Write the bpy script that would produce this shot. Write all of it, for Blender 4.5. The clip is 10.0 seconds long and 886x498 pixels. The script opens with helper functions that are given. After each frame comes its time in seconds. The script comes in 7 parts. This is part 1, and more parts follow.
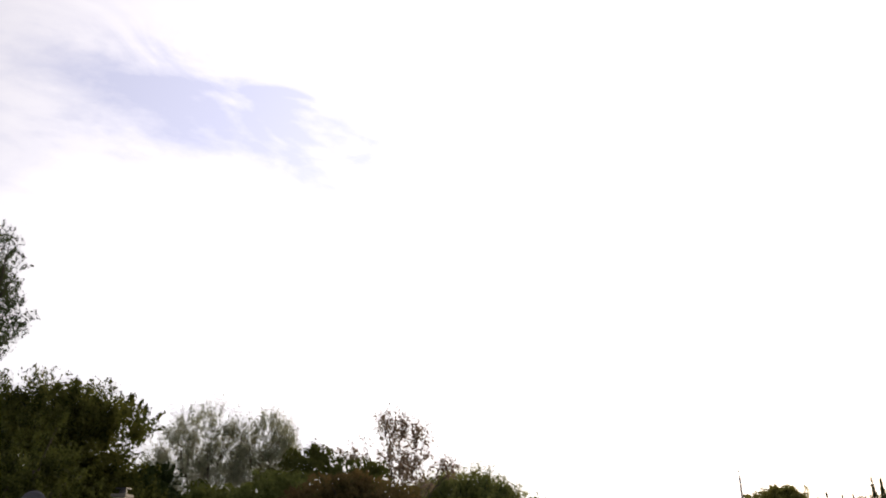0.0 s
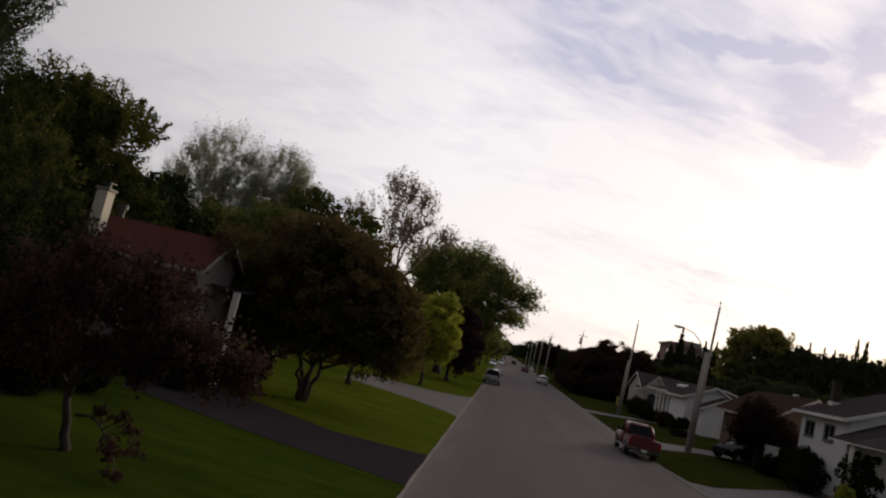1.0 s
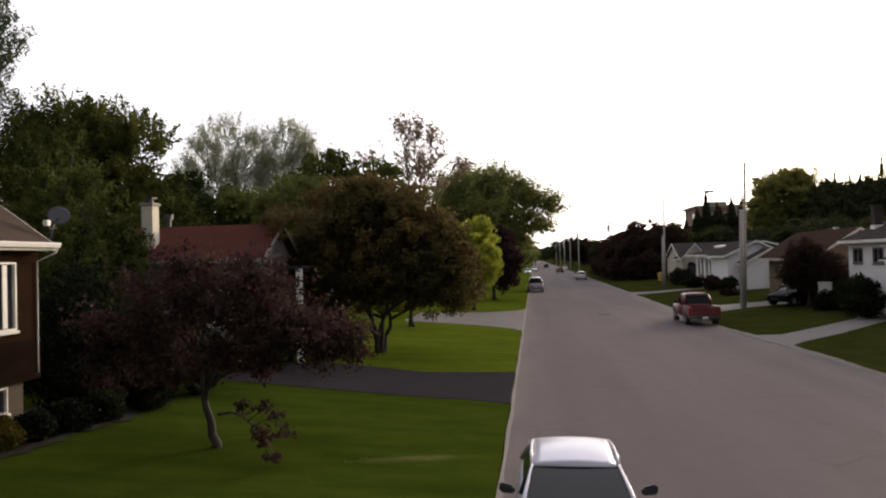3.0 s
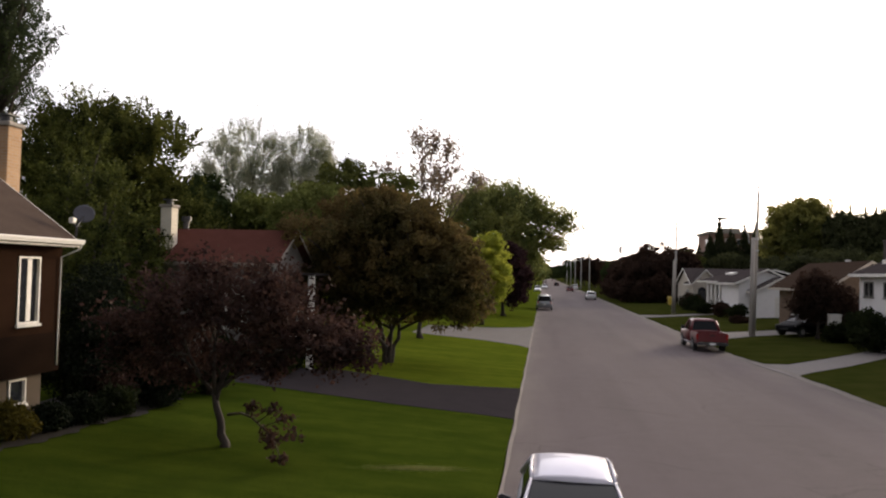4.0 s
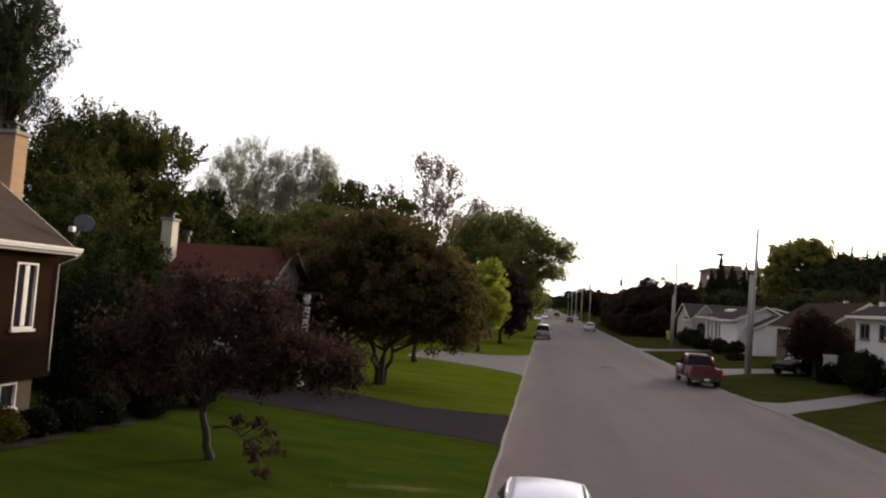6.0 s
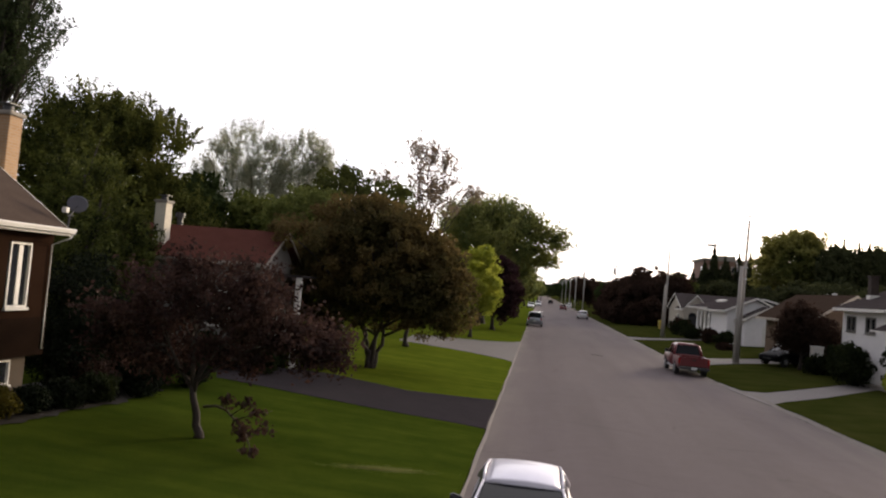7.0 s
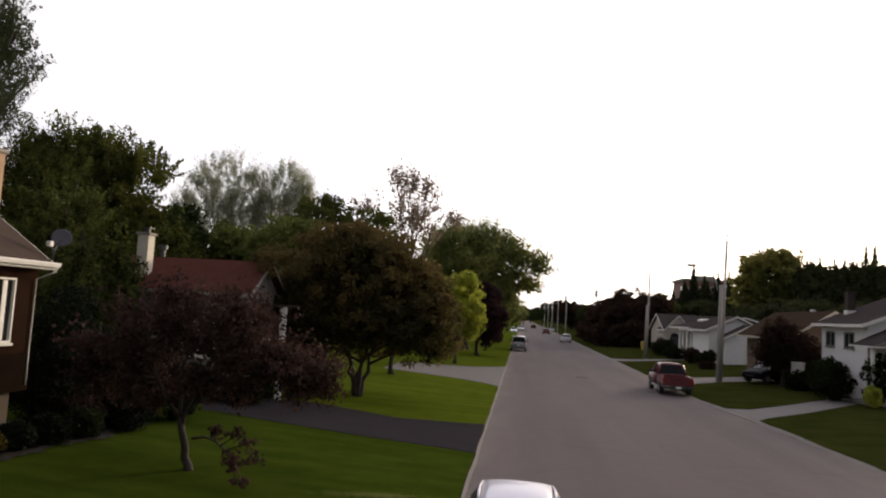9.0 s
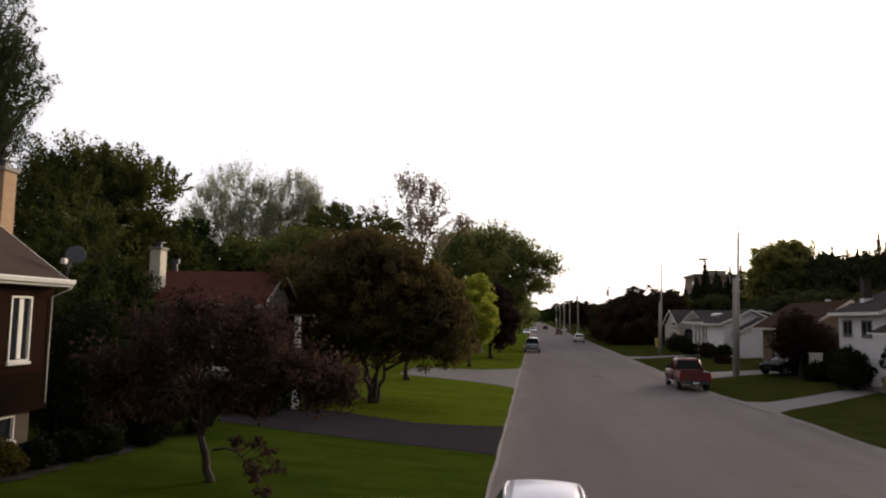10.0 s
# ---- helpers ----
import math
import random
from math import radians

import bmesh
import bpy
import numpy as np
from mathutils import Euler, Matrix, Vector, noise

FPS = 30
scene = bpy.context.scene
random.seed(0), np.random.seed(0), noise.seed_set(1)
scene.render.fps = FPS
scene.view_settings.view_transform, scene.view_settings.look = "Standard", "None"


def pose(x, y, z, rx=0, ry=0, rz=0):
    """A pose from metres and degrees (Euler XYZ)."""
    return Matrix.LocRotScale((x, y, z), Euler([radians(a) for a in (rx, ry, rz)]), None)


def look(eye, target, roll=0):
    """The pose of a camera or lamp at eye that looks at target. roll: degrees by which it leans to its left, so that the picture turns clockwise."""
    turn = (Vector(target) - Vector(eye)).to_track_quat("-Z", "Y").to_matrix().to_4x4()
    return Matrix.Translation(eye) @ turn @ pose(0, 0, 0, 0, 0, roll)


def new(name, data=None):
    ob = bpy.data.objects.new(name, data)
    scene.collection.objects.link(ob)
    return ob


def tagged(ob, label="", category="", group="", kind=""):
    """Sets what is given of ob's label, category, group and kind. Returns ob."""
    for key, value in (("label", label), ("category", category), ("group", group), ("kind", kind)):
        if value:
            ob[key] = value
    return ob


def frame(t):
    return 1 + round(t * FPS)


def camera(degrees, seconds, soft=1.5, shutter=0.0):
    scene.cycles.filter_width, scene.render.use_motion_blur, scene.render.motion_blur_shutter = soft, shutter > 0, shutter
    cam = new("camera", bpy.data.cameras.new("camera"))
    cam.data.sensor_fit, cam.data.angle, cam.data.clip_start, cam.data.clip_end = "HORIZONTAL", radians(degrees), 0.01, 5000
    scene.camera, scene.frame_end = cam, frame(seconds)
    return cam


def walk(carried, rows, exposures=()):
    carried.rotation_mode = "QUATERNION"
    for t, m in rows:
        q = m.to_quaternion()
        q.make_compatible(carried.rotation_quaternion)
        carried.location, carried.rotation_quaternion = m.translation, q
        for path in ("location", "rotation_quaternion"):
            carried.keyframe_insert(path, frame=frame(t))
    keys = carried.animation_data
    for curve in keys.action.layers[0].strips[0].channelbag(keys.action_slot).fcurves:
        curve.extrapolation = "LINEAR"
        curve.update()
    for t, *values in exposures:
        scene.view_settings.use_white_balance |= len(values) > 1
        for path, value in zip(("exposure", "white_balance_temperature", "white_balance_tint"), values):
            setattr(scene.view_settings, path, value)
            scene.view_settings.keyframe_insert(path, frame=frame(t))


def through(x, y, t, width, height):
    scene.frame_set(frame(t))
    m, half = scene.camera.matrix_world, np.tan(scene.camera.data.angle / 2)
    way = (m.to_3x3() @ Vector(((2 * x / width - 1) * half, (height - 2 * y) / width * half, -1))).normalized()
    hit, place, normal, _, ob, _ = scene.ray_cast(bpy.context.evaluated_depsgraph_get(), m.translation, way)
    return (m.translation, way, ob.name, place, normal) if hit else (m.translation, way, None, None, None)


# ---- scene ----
cam = camera(63.4, 10.0, soft=2.15, shutter=0.0)
PATH = [
    (0, (-1.249, 0.768, 4.017), (-1.414, 2.567, 4.846), 0.5),
    (0.3, (-0.542, 1.35, 4.053), (-0.747, 3.23, 4.703), 6.0),
    (0.5, (-0.089, 1.606, 4.083), (-0.318, 3.545, 4.517), 8.4),
    (1, (0.646, 1.647, 4.105), (0.413, 3.619, 4.343), 13.2),
    (1.5, (0.769, 1.437, 4.113), (0.512, 3.404, 4.371), 16.3),
    (2, (0.252, 1.231, 4.075), (-0.048, 3.194, 4.31), 9.2),
    (2.5, (-0.332, 0.911, 4.153), (-0.6, 2.893, 4.143), -0.0),
    (2.7, (-0.451, 0.8, 4.171), (-0.694, 2.785, 4.198), -1.8),
    (3.8, (-0.486, 0.384, 4.258), (-0.768, 2.364, 4.287), 1.1),
    (4, (-0.439, 0.288, 4.237), (-0.72, 2.267, 4.303), 1.4),
    (4.5, (-0.388, 0.176, 4.246), (-0.666, 2.155, 4.338), 1.4),
    (5, (-0.373, 0.24, 4.266), (-0.663, 2.213, 4.416), 1.9),
    (5.5, (-0.29, 0.186, 4.174), (-0.587, 2.158, 4.326), 2.8),
    (7, (0.063, -0.177, 4.204), (-0.214, 1.801, 4.302), 4.7),
    (7.5, (0.054, -0.267, 4.128), (-0.206, 1.71, 4.283), 2.9),
    (8, (0.032, -0.299, 4.09), (-0.222, 1.68, 4.234), 2.5),
    (8.5, (0.035, -0.374, 4.153), (-0.202, 1.609, 4.252), 3.0),
    (9, (-0.021, -0.368, 4.122), (-0.25, 1.611, 4.299), 3.2),
    (9.5, (-0.061, -0.285, 4.038), (-0.322, 1.693, 4.165), 1.3),
    (10, (-0.136, -0.312, 4.053), (-0.389, 1.662, 4.243), 1.0),
]
EXPOSURES = [
    (0.0, -0.50, 6600, 11),
    (0.2, -0.75, 6600, 11),
    (0.35, -1.35, 6600, 11),
    (0.6, -1.62, 6600, 11),
    (1.0, -1.52, 6600, 11),
    (1.5, -1.50, 6600, 11),
    (2.0, -1.50, 6600, 11),
    (2.3, -0.85, 6600, 11),
    (2.5, -0.91, 6600, 11),
    (2.7, -0.30, 6600, 11),
    (3.8, -0.25, 6600, 11),
    (4.1, 0.00, 6600, 11),
    (4.5, 0.45, 6600, 11),
    (5.0, 0.07, 6600, 11),
    (5.5, -0.34, 6600, 11),
    (7.0, -0.17, 6600, 11),
    (8.0, -0.29, 6600, 11),
    (9.0, -0.45, 6600, 11),
    (9.5, -0.63, 6600, 11),
    (10.0, -0.60, 6600, 11),
]
walk(cam, [(t, look(eye, target, roll)) for t, eye, target, roll in PATH], EXPOSURES)

# ---- sky and sun ----
SUN_AZ, SUN_EL = radians(33), radians(11.5)  # azimuth clockwise from +y
SUN_DIR = Vector((math.sin(SUN_AZ) * math.cos(SUN_EL), math.cos(SUN_AZ) * math.cos(SUN_EL), math.sin(SUN_EL)))


def make_world():
    w = bpy.data.worlds.new("evening_sky")
    scene.world = w
    w.use_nodes = True
    nt = w.node_tree
    nt.nodes.clear()
    N, L = nt.nodes.new, nt.links.new
    out, bg = N("ShaderNodeOutputWorld"), N("ShaderNodeBackground")
    L(bg.outputs[0], out.inputs[0])
    sky = N("ShaderNodeTexSky")
    sky.sky_type = "NISHITA"
    sky.sun_disc = False
    sky.sun_elevation, sky.sun_rotation = SUN_EL, SUN_AZ
    sky.air_density, sky.dust_density = 1.0, 2.0
    tc = N("ShaderNodeTexCoord")
    sep = N("ShaderNodeSeparateXYZ")
    L(tc.outputs["Generated"], sep.inputs[0])

    def mth(op, a, b=None, clamp=False):
        n = N("ShaderNodeMath")
        n.operation, n.use_clamp = op, clamp
        for i, v in enumerate((a, b)):
            if v is None:
                continue
            if isinstance(v, (int, float)):
                n.inputs[i].default_value = v
            else:
                L(v, n.inputs[i])
        return n.outputs[0]

    # the cloud deck, a level sheet seen from below
    den = mth("ADD", mth("MAXIMUM", sep.outputs[2], 0.0), 0.16)
    comb = N("ShaderNodeCombineXYZ")
    L(mth("DIVIDE", sep.outputs[0], den), comb.inputs[0])
    L(mth("DIVIDE", sep.outputs[1], den), comb.inputs[1])
    turn = N("ShaderNodeMapping")
    turn.inputs["Rotation"].default_value = (0, 0, radians(62))
    L(comb.outputs[0], turn.inputs[0])
    mp = N("ShaderNodeMapping")
    mp.inputs["Scale"].default_value = (1.0, 0.62, 1.0)
    mp.inputs["Location"].default_value = (1.2, 5.0, 0.0)
    L(turn.outputs[0], mp.inputs[0])
    n1 = N("ShaderNodeTexNoise")
    n1.inputs["Scale"].default_value, n1.inputs["Detail"].default_value = 1.05, 9
    n1.inputs["Roughness"].default_value, n1.inputs["Distortion"].default_value = 0.62, 0.9
    L(mp.outputs[0], n1.inputs["Vector"])
    n2 = N("ShaderNodeTexNoise")
    n2.inputs["Scale"].default_value, n2.inputs["Detail"].default_value = 8.0, 5
    n2.inputs["Distortion"].default_value = 1.2
    L(mp.outputs[0], n2.inputs["Vector"])
    mixn = mth("ADD", mth("MULTIPLY", n1.outputs["Fac"], 0.80), mth("MULTIPLY", n2.outputs["Fac"], 0.20))
    # blue-grey gaps where the cloud thins out: centre, half length, half width, turn, strength
    wisp = N("ShaderNodeVectorMath")
    wisp.operation = "MULTIPLY_ADD"
    L(n2.outputs["Color"], wisp.inputs[0])
    wisp.inputs[1].default_value = (0.22, 0.22, 0.0)
    wisp.inputs[2].default_value = (-0.11, -0.11, 0.0)
    frayed = N("ShaderNodeVectorMath")
    frayed.operation = "ADD"
    L(comb.outputs[0], frayed.inputs[0])
    L(wisp.outputs[0], frayed.inputs[1])
    thin = None
    for cx, cy, long, short, deg, deep in ((-0.42, 1.14, 0.56, 0.13, 41, 1.0), (-0.02, 1.58, 0.24, 0.09, 60, 0.8), (0.37, 1.47, 0.17, 0.045, -10, 1.2), (0.66, 1.72, 0.26, 0.12, 48, 2.0),
                                         (0.14, 0.90, 0.24, 0.10, 35, 1.0), (0.55, 1.30, 0.34, 0.07, 78, 1.6), (0.80, 1.40, 0.45, 0.07, 62, 1.6)):
        place = N("ShaderNodeMapping")
        place.vector_type = "TEXTURE"
        place.inputs["Location"].default_value = (cx, cy, 0)
        place.inputs["Rotation"].default_value = (0, 0, radians(deg))
        place.inputs["Scale"].default_value = (long, short, 1)
        L(frayed.outputs[0], place.inputs[0])
        far = N("ShaderNodeVectorMath")
        far.operation = "LENGTH"
        L(place.outputs[0], far.inputs[0])
        fade = N("ShaderNodeMapRange")
        fade.interpolation_type = "SMOOTHSTEP"
        fade.inputs["From Min"].default_value, fade.inputs["From Max"].default_value = 1.5, 0.2
        fade.inputs["To Max"].default_value = deep
        L(far.outputs["Value"], fade.inputs["Value"])
        thin = fade.outputs["Result"] if thin is None else mth("MAXIMUM", thin, fade.outputs["Result"])
    mixn = mth("SUBTRACT", mth("ADD", mth("MULTIPLY", mixn, 0.8), 0.115), mth("MULTIPLY", thin, 0.085))
    ramp = N("ShaderNodeValToRGB")
    e = ramp.color_ramp.elements
    e[0].position, e[0].color = 0.36, (0.54, 0.54, 0.70, 1)
    e[1].position, e[1].color = 0.55, (0.97, 0.925, 0.945, 1)
    m = ramp.color_ramp.elements.new(0.45)
    m.color = (0.83, 0.795, 0.86, 1)
    L(mixn, ramp.inputs[0])
    # brighter round the veiled sun
    dot = N("ShaderNodeVectorMath")
    dot.operation = "DOT_PRODUCT"
    L(tc.outputs["Generated"], dot.inputs[0])
    dot.inputs[1].default_value = SUN_DIR
    glow = mth("POWER", mth("MAXIMUM", dot.outputs["Value"], 0.0), 45.0)
    # the western half of the thin cloud is lit through, the rest is dull
    west = N("ShaderNodeVectorMath")
    west.operation = "DOT_PRODUCT"
    L(tc.outputs["Generated"], west.inputs[0])
    west.inputs[1].default_value = (math.sin(radians(20)) * 0.98, math.cos(radians(20)) * 0.98, 0.20)
    ahead = mth("MULTIPLY", mth("ADD", west.outputs["Value"], 1.0), 0.5)
    wide = mth("ADD", mth("MULTIPLY", mth("POWER", mth("MULTIPLY", ahead, 1.06, True), 3.2), 2.1), 0.40)
    gain = mth("ADD", mth("MULTIPLY", glow, 0.25), wide)
    sc = N("ShaderNodeVectorMath")
    sc.operation = "SCALE"
    L(ramp.outputs[0], sc.inputs[0])
    L(gain, sc.inputs[3])
    s2 = N("ShaderNodeVectorMath")
    s2.operation = "SCALE"
    L(sky.outputs[0], s2.inputs[0])
    s2.inputs[3].default_value = 0.055
    add = N("ShaderNodeVectorMath")
    add.operation = "ADD"
    L(sc.outputs[0], add.inputs[0])
    L(s2.outputs[0], add.inputs[1])
    L(add.outputs[0], bg.inputs[0])
    bg.inputs[1].default_value = 1.0


make_world()
sun = new("sun", bpy.data.lights.new("sun", "SUN"))
sun.data.energy, sun.data.angle, sun.data.color = 4.0, radians(13), (1.0, 0.83, 0.60)
sun.matrix_world = look((0, 0, 30), Vector((0, 0, 30)) - SUN_DIR)

# ---- materials ----
def material(name, build):
    m = bpy.data.materials.new(name)
    m.use_nodes = True
    nt = m.node_tree
    nt.nodes.clear()
    out = nt.nodes.new("ShaderNodeOutputMaterial")
    nt.links.new(build(nt), out.inputs[0])
    return m


def noise_node(nt, scale, detail=4.0, coords="Object", stretch=None, rough=0.55, distort=0.0):
    tc = nt.nodes.new("ShaderNodeTexCoord")
    n = nt.nodes.new("ShaderNodeTexNoise")
    n.inputs["Scale"].default_value, n.inputs["Detail"].default_value = scale, detail
    n.inputs["Roughness"].default_value, n.inputs["Distortion"].default_value = rough, distort
    src = tc.outputs[coords]
    if stretch:
        mp = nt.nodes.new("ShaderNodeMapping")
        mp.inputs["Scale"].default_value = stretch
        nt.links.new(src, mp.inputs[0])
        src = mp.outputs[0]
    nt.links.new(src, n.inputs["Vector"])
    return n.outputs["Fac"]


def ramp_node(nt, fac, *stops):
    r = nt.nodes.new("ShaderNodeValToRGB")
    e = r.color_ramp.elements
    while len(e) < len(stops):
        e.new(0.5)
    for el, (p, c) in zip(e, stops):
        el.position, el.color = p, (*c, 1)
    nt.links.new(fac, r.inputs[0])
    return r.outputs[0]


def mix_node(nt, fac, a, b, mode="MIX"):
    m = nt.nodes.new("ShaderNodeMix")
    m.data_type, m.blend_type = "RGBA", mode
    for sock, v in ((m.inputs[0], fac), (m.inputs[6], a), (m.inputs[7], b)):
        if isinstance(v, (int, float)):
            sock.default_value = v
        elif isinstance(v, tuple):
            sock.default_value = (*v, 1)
        else:
            nt.links.new(v, sock)
    return m.outputs[2]


def bsdf(nt, color, rough=0.7, metal=0.0, bump=None, strength=0.3, dist=0.01, coat=0.0, spec=0.5):
    p = nt.nodes.new("ShaderNodeBsdfPrincipled")
    for sock, v in (("Base Color", color), ("Roughness", rough), ("Metallic", metal)):
        if isinstance(v, (int, float)):
            p.inputs[sock].default_value = v
        elif isinstance(v, tuple):
            p.inputs[sock].default_value = (*v, 1)
        else:
            nt.links.new(v, p.inputs[sock])
    p.inputs["Coat Weight"].default_value = coat
    p.inputs["Specular IOR Level"].default_value = spec
    if bump is not None:
        b = nt.nodes.new("ShaderNodeBump")
        b.inputs["Strength"].default_value, b.inputs["Distance"].default_value = strength, dist
        nt.links.new(bump, b.inputs["Height"])
        nt.links.new(b.outputs[0], p.inputs["Normal"])
    return p.outputs[0]


def rough_surface(name, dark, light, scale=3.0, fine=60.0, rough=0.85, bump=0.3, dist=0.01, stretch=None, spec=0.3):
    """A matt surface with blotches at one scale and grain at another."""
    def build(nt):
        big = noise_node(nt, scale, 5, stretch=stretch)
        small = noise_node(nt, fine, 3, stretch=stretch)
        col = ramp_node(nt, big, (0.3, dark), (0.7, light))
        col = mix_node(nt, 0.35, col, ramp_node(nt, small, (0.3, dark), (0.7, light)))
        return bsdf(nt, col, rough, bump=small, strength=bump, dist=dist, spec=spec)
    return material(name, build)


def foliage(name, dark, light, patch=0.5, through=0.35, tip=None):
    """Leaves: each its own shade, in patches over the crown, with light through them."""
    def build(nt):
        geo = nt.nodes.new("ShaderNodeNewGeometry")
        per = ramp_node(nt, geo.outputs["Random Per Island"], (0.0, dark), (1.0, light))
        big = noise_node(nt, patch, 3)
        col = mix_node(nt, 0.6, per, ramp_node(nt, big, (0.38, dark), (0.62, tip or light)))
        d = nt.nodes.new("ShaderNodeBsdfDiffuse")
        t = nt.nodes.new("ShaderNodeBsdfTranslucent")
        nt.links.new(col, d.inputs[0])
        nt.links.new(col, t.inputs[0])
        mx = nt.nodes.new("ShaderNodeMixShader")
        mx.inputs[0].default_value = through
        nt.links.new(d.outputs[0], mx.inputs[1])
        nt.links.new(t.outputs[0], mx.inputs[2])
        gl = nt.nodes.new("ShaderNodeBsdfGlossy")
        gl.inputs["Roughness"].default_value = 0.45
        sheen = nt.nodes.new("ShaderNodeMixShader")
        sheen.inputs[0].default_value = 0.006
        nt.links.new(mx.outputs[0], sheen.inputs[1])
        nt.links.new(gl.outputs[0], sheen.inputs[2])
        return sheen.outputs[0]
    return material(name, build)


def paint(name, color, rough=0.3, coat=0.6, metal=0.0, dirt=0.12):
    def build(nt):
        d = noise_node(nt, 2.5, 5)
        col = mix_node(nt, ramp_node(nt, d, (0.45, (0, 0, 0)), (0.8, (dirt, dirt, dirt))), color, (0.12, 0.10, 0.08))
        return bsdf(nt, col, rough, metal, coat=coat)
    return material(name, build)


def lined_surface(name, dark, light, pitch, axis, rough=0.8, depth=0.012, scale=2.0, gain=0.55):
    """Overlapping courses (shingles, boards): grooves every pitch metres across one axis."""
    def build(nt):
        tc = nt.nodes.new("ShaderNodeTexCoord")
        w = nt.nodes.new("ShaderNodeTexWave")
        w.wave_type, w.bands_direction, w.wave_profile = "BANDS", axis, "SAW"
        w.inputs["Scale"].default_value = 2 * math.pi / 20 / pitch
        w.inputs["Distortion"].default_value = 0.15
        nt.links.new(tc.outputs["Object"], w.inputs["Vector"])
        big = noise_node(nt, scale, 5)
        small = noise_node(nt, 35, 3)
        col = mix_node(nt, gain, ramp_node(nt, big, (0.3, dark), (0.7, light)), ramp_node(nt, small, (0.3, dark), (0.7, light)))
        return bsdf(nt, col, rough, bump=w.outputs["Fac"], strength=0.6, dist=depth, spec=0.0)
    return material(name, build)


def asphalt(name, base, light, crack=True, spec=0.2, dusty=False):
    def build(nt):
        big = noise_node(nt, 0.22, 5, stretch=(1, 0.35, 1))
        mid = noise_node(nt, 1.7, 5)
        grit = noise_node(nt, 90, 2)
        col = ramp_node(nt, big, (0.3, base), (0.7, light))
        col = mix_node(nt, 0.3, col, ramp_node(nt, mid, (0.3, base), (0.7, light)))
        col = mix_node(nt, 0.25, col, ramp_node(nt, grit, (0.35, tuple(v * 0.55 for v in base)), (0.7, tuple(min(1, v * 1.4) for v in light))))
        if crack:
            tc = nt.nodes.new("ShaderNodeTexCoord")
            wob = noise_node(nt, 0.9, 4)
            addv = nt.nodes.new("ShaderNodeVectorMath")
            addv.operation = "ADD"
            nt.links.new(tc.outputs["Object"], addv.inputs[0])
            nt.links.new(wob, addv.inputs[1])
            v = nt.nodes.new("ShaderNodeTexVoronoi")
            v.feature = "DISTANCE_TO_EDGE"
            v.inputs["Scale"].default_value = 0.16
            nt.links.new(addv.outputs[0], v.inputs["Vector"])
            line = ramp_node(nt, v.outputs["Distance"], (0.0, (1, 1, 1)), (0.006, (0, 0, 0)))
            fade = ramp_node(nt, noise_node(nt, 0.35, 2), (0.45, (0, 0, 0)), (0.6, (0.55, 0.55, 0.55)))
            col = mix_node(nt, mix_node(nt, 1.0, line, fade, "MULTIPLY"), col, tuple(v * 0.45 for v in base))
        if dusty:
            # sand gathers along both sides of the street, the lanes are worn a little darker
            tc2 = nt.nodes.new("ShaderNodeTexCoord")
            sep = nt.nodes.new("ShaderNodeSeparateXYZ")
            nt.links.new(tc2.outputs["Object"], sep.inputs[0])
            mr = nt.nodes.new("ShaderNodeMapRange")
            mr.inputs["From Min"].default_value, mr.inputs["From Max"].default_value = -1.2, 10.9
            nt.links.new(sep.outputs[0], mr.inputs["Value"])
            side = ramp_node(nt, mr.outputs["Result"], (0.0, (0.85, 0.85, 0.85)), (0.05, (0.35, 0.35, 0.35)), (0.13, (0.0, 0.0, 0.0)), (0.82, (0.0, 0.0, 0.0)), (0.90, (0.45, 0.45, 0.45)), (1.0, (0.8, 0.8, 0.8)))
            patchy = ramp_node(nt, noise_node(nt, 0.8, 4, stretch=(1, 0.3, 1)), (0.3, (0.35, 0.35, 0.35)), (0.65, (1, 1, 1)))
            col = mix_node(nt, mix_node(nt, 1.0, side, patchy, "MULTIPLY"), col, (0.175, 0.15, 0.138))
            worn = ramp_node(nt, noise_node(nt, 0.5, 3, stretch=(1, 0.06, 1)), (0.42, (0, 0, 0)), (0.62, (0.22, 0.22, 0.22)))
            col = mix_node(nt, worn, col, tuple(v * 0.6 for v in base))
        return bsdf(nt, col, 0.9, bump=grit, strength=0.35, dist=0.006, spec=spec)
    return material(name, build)


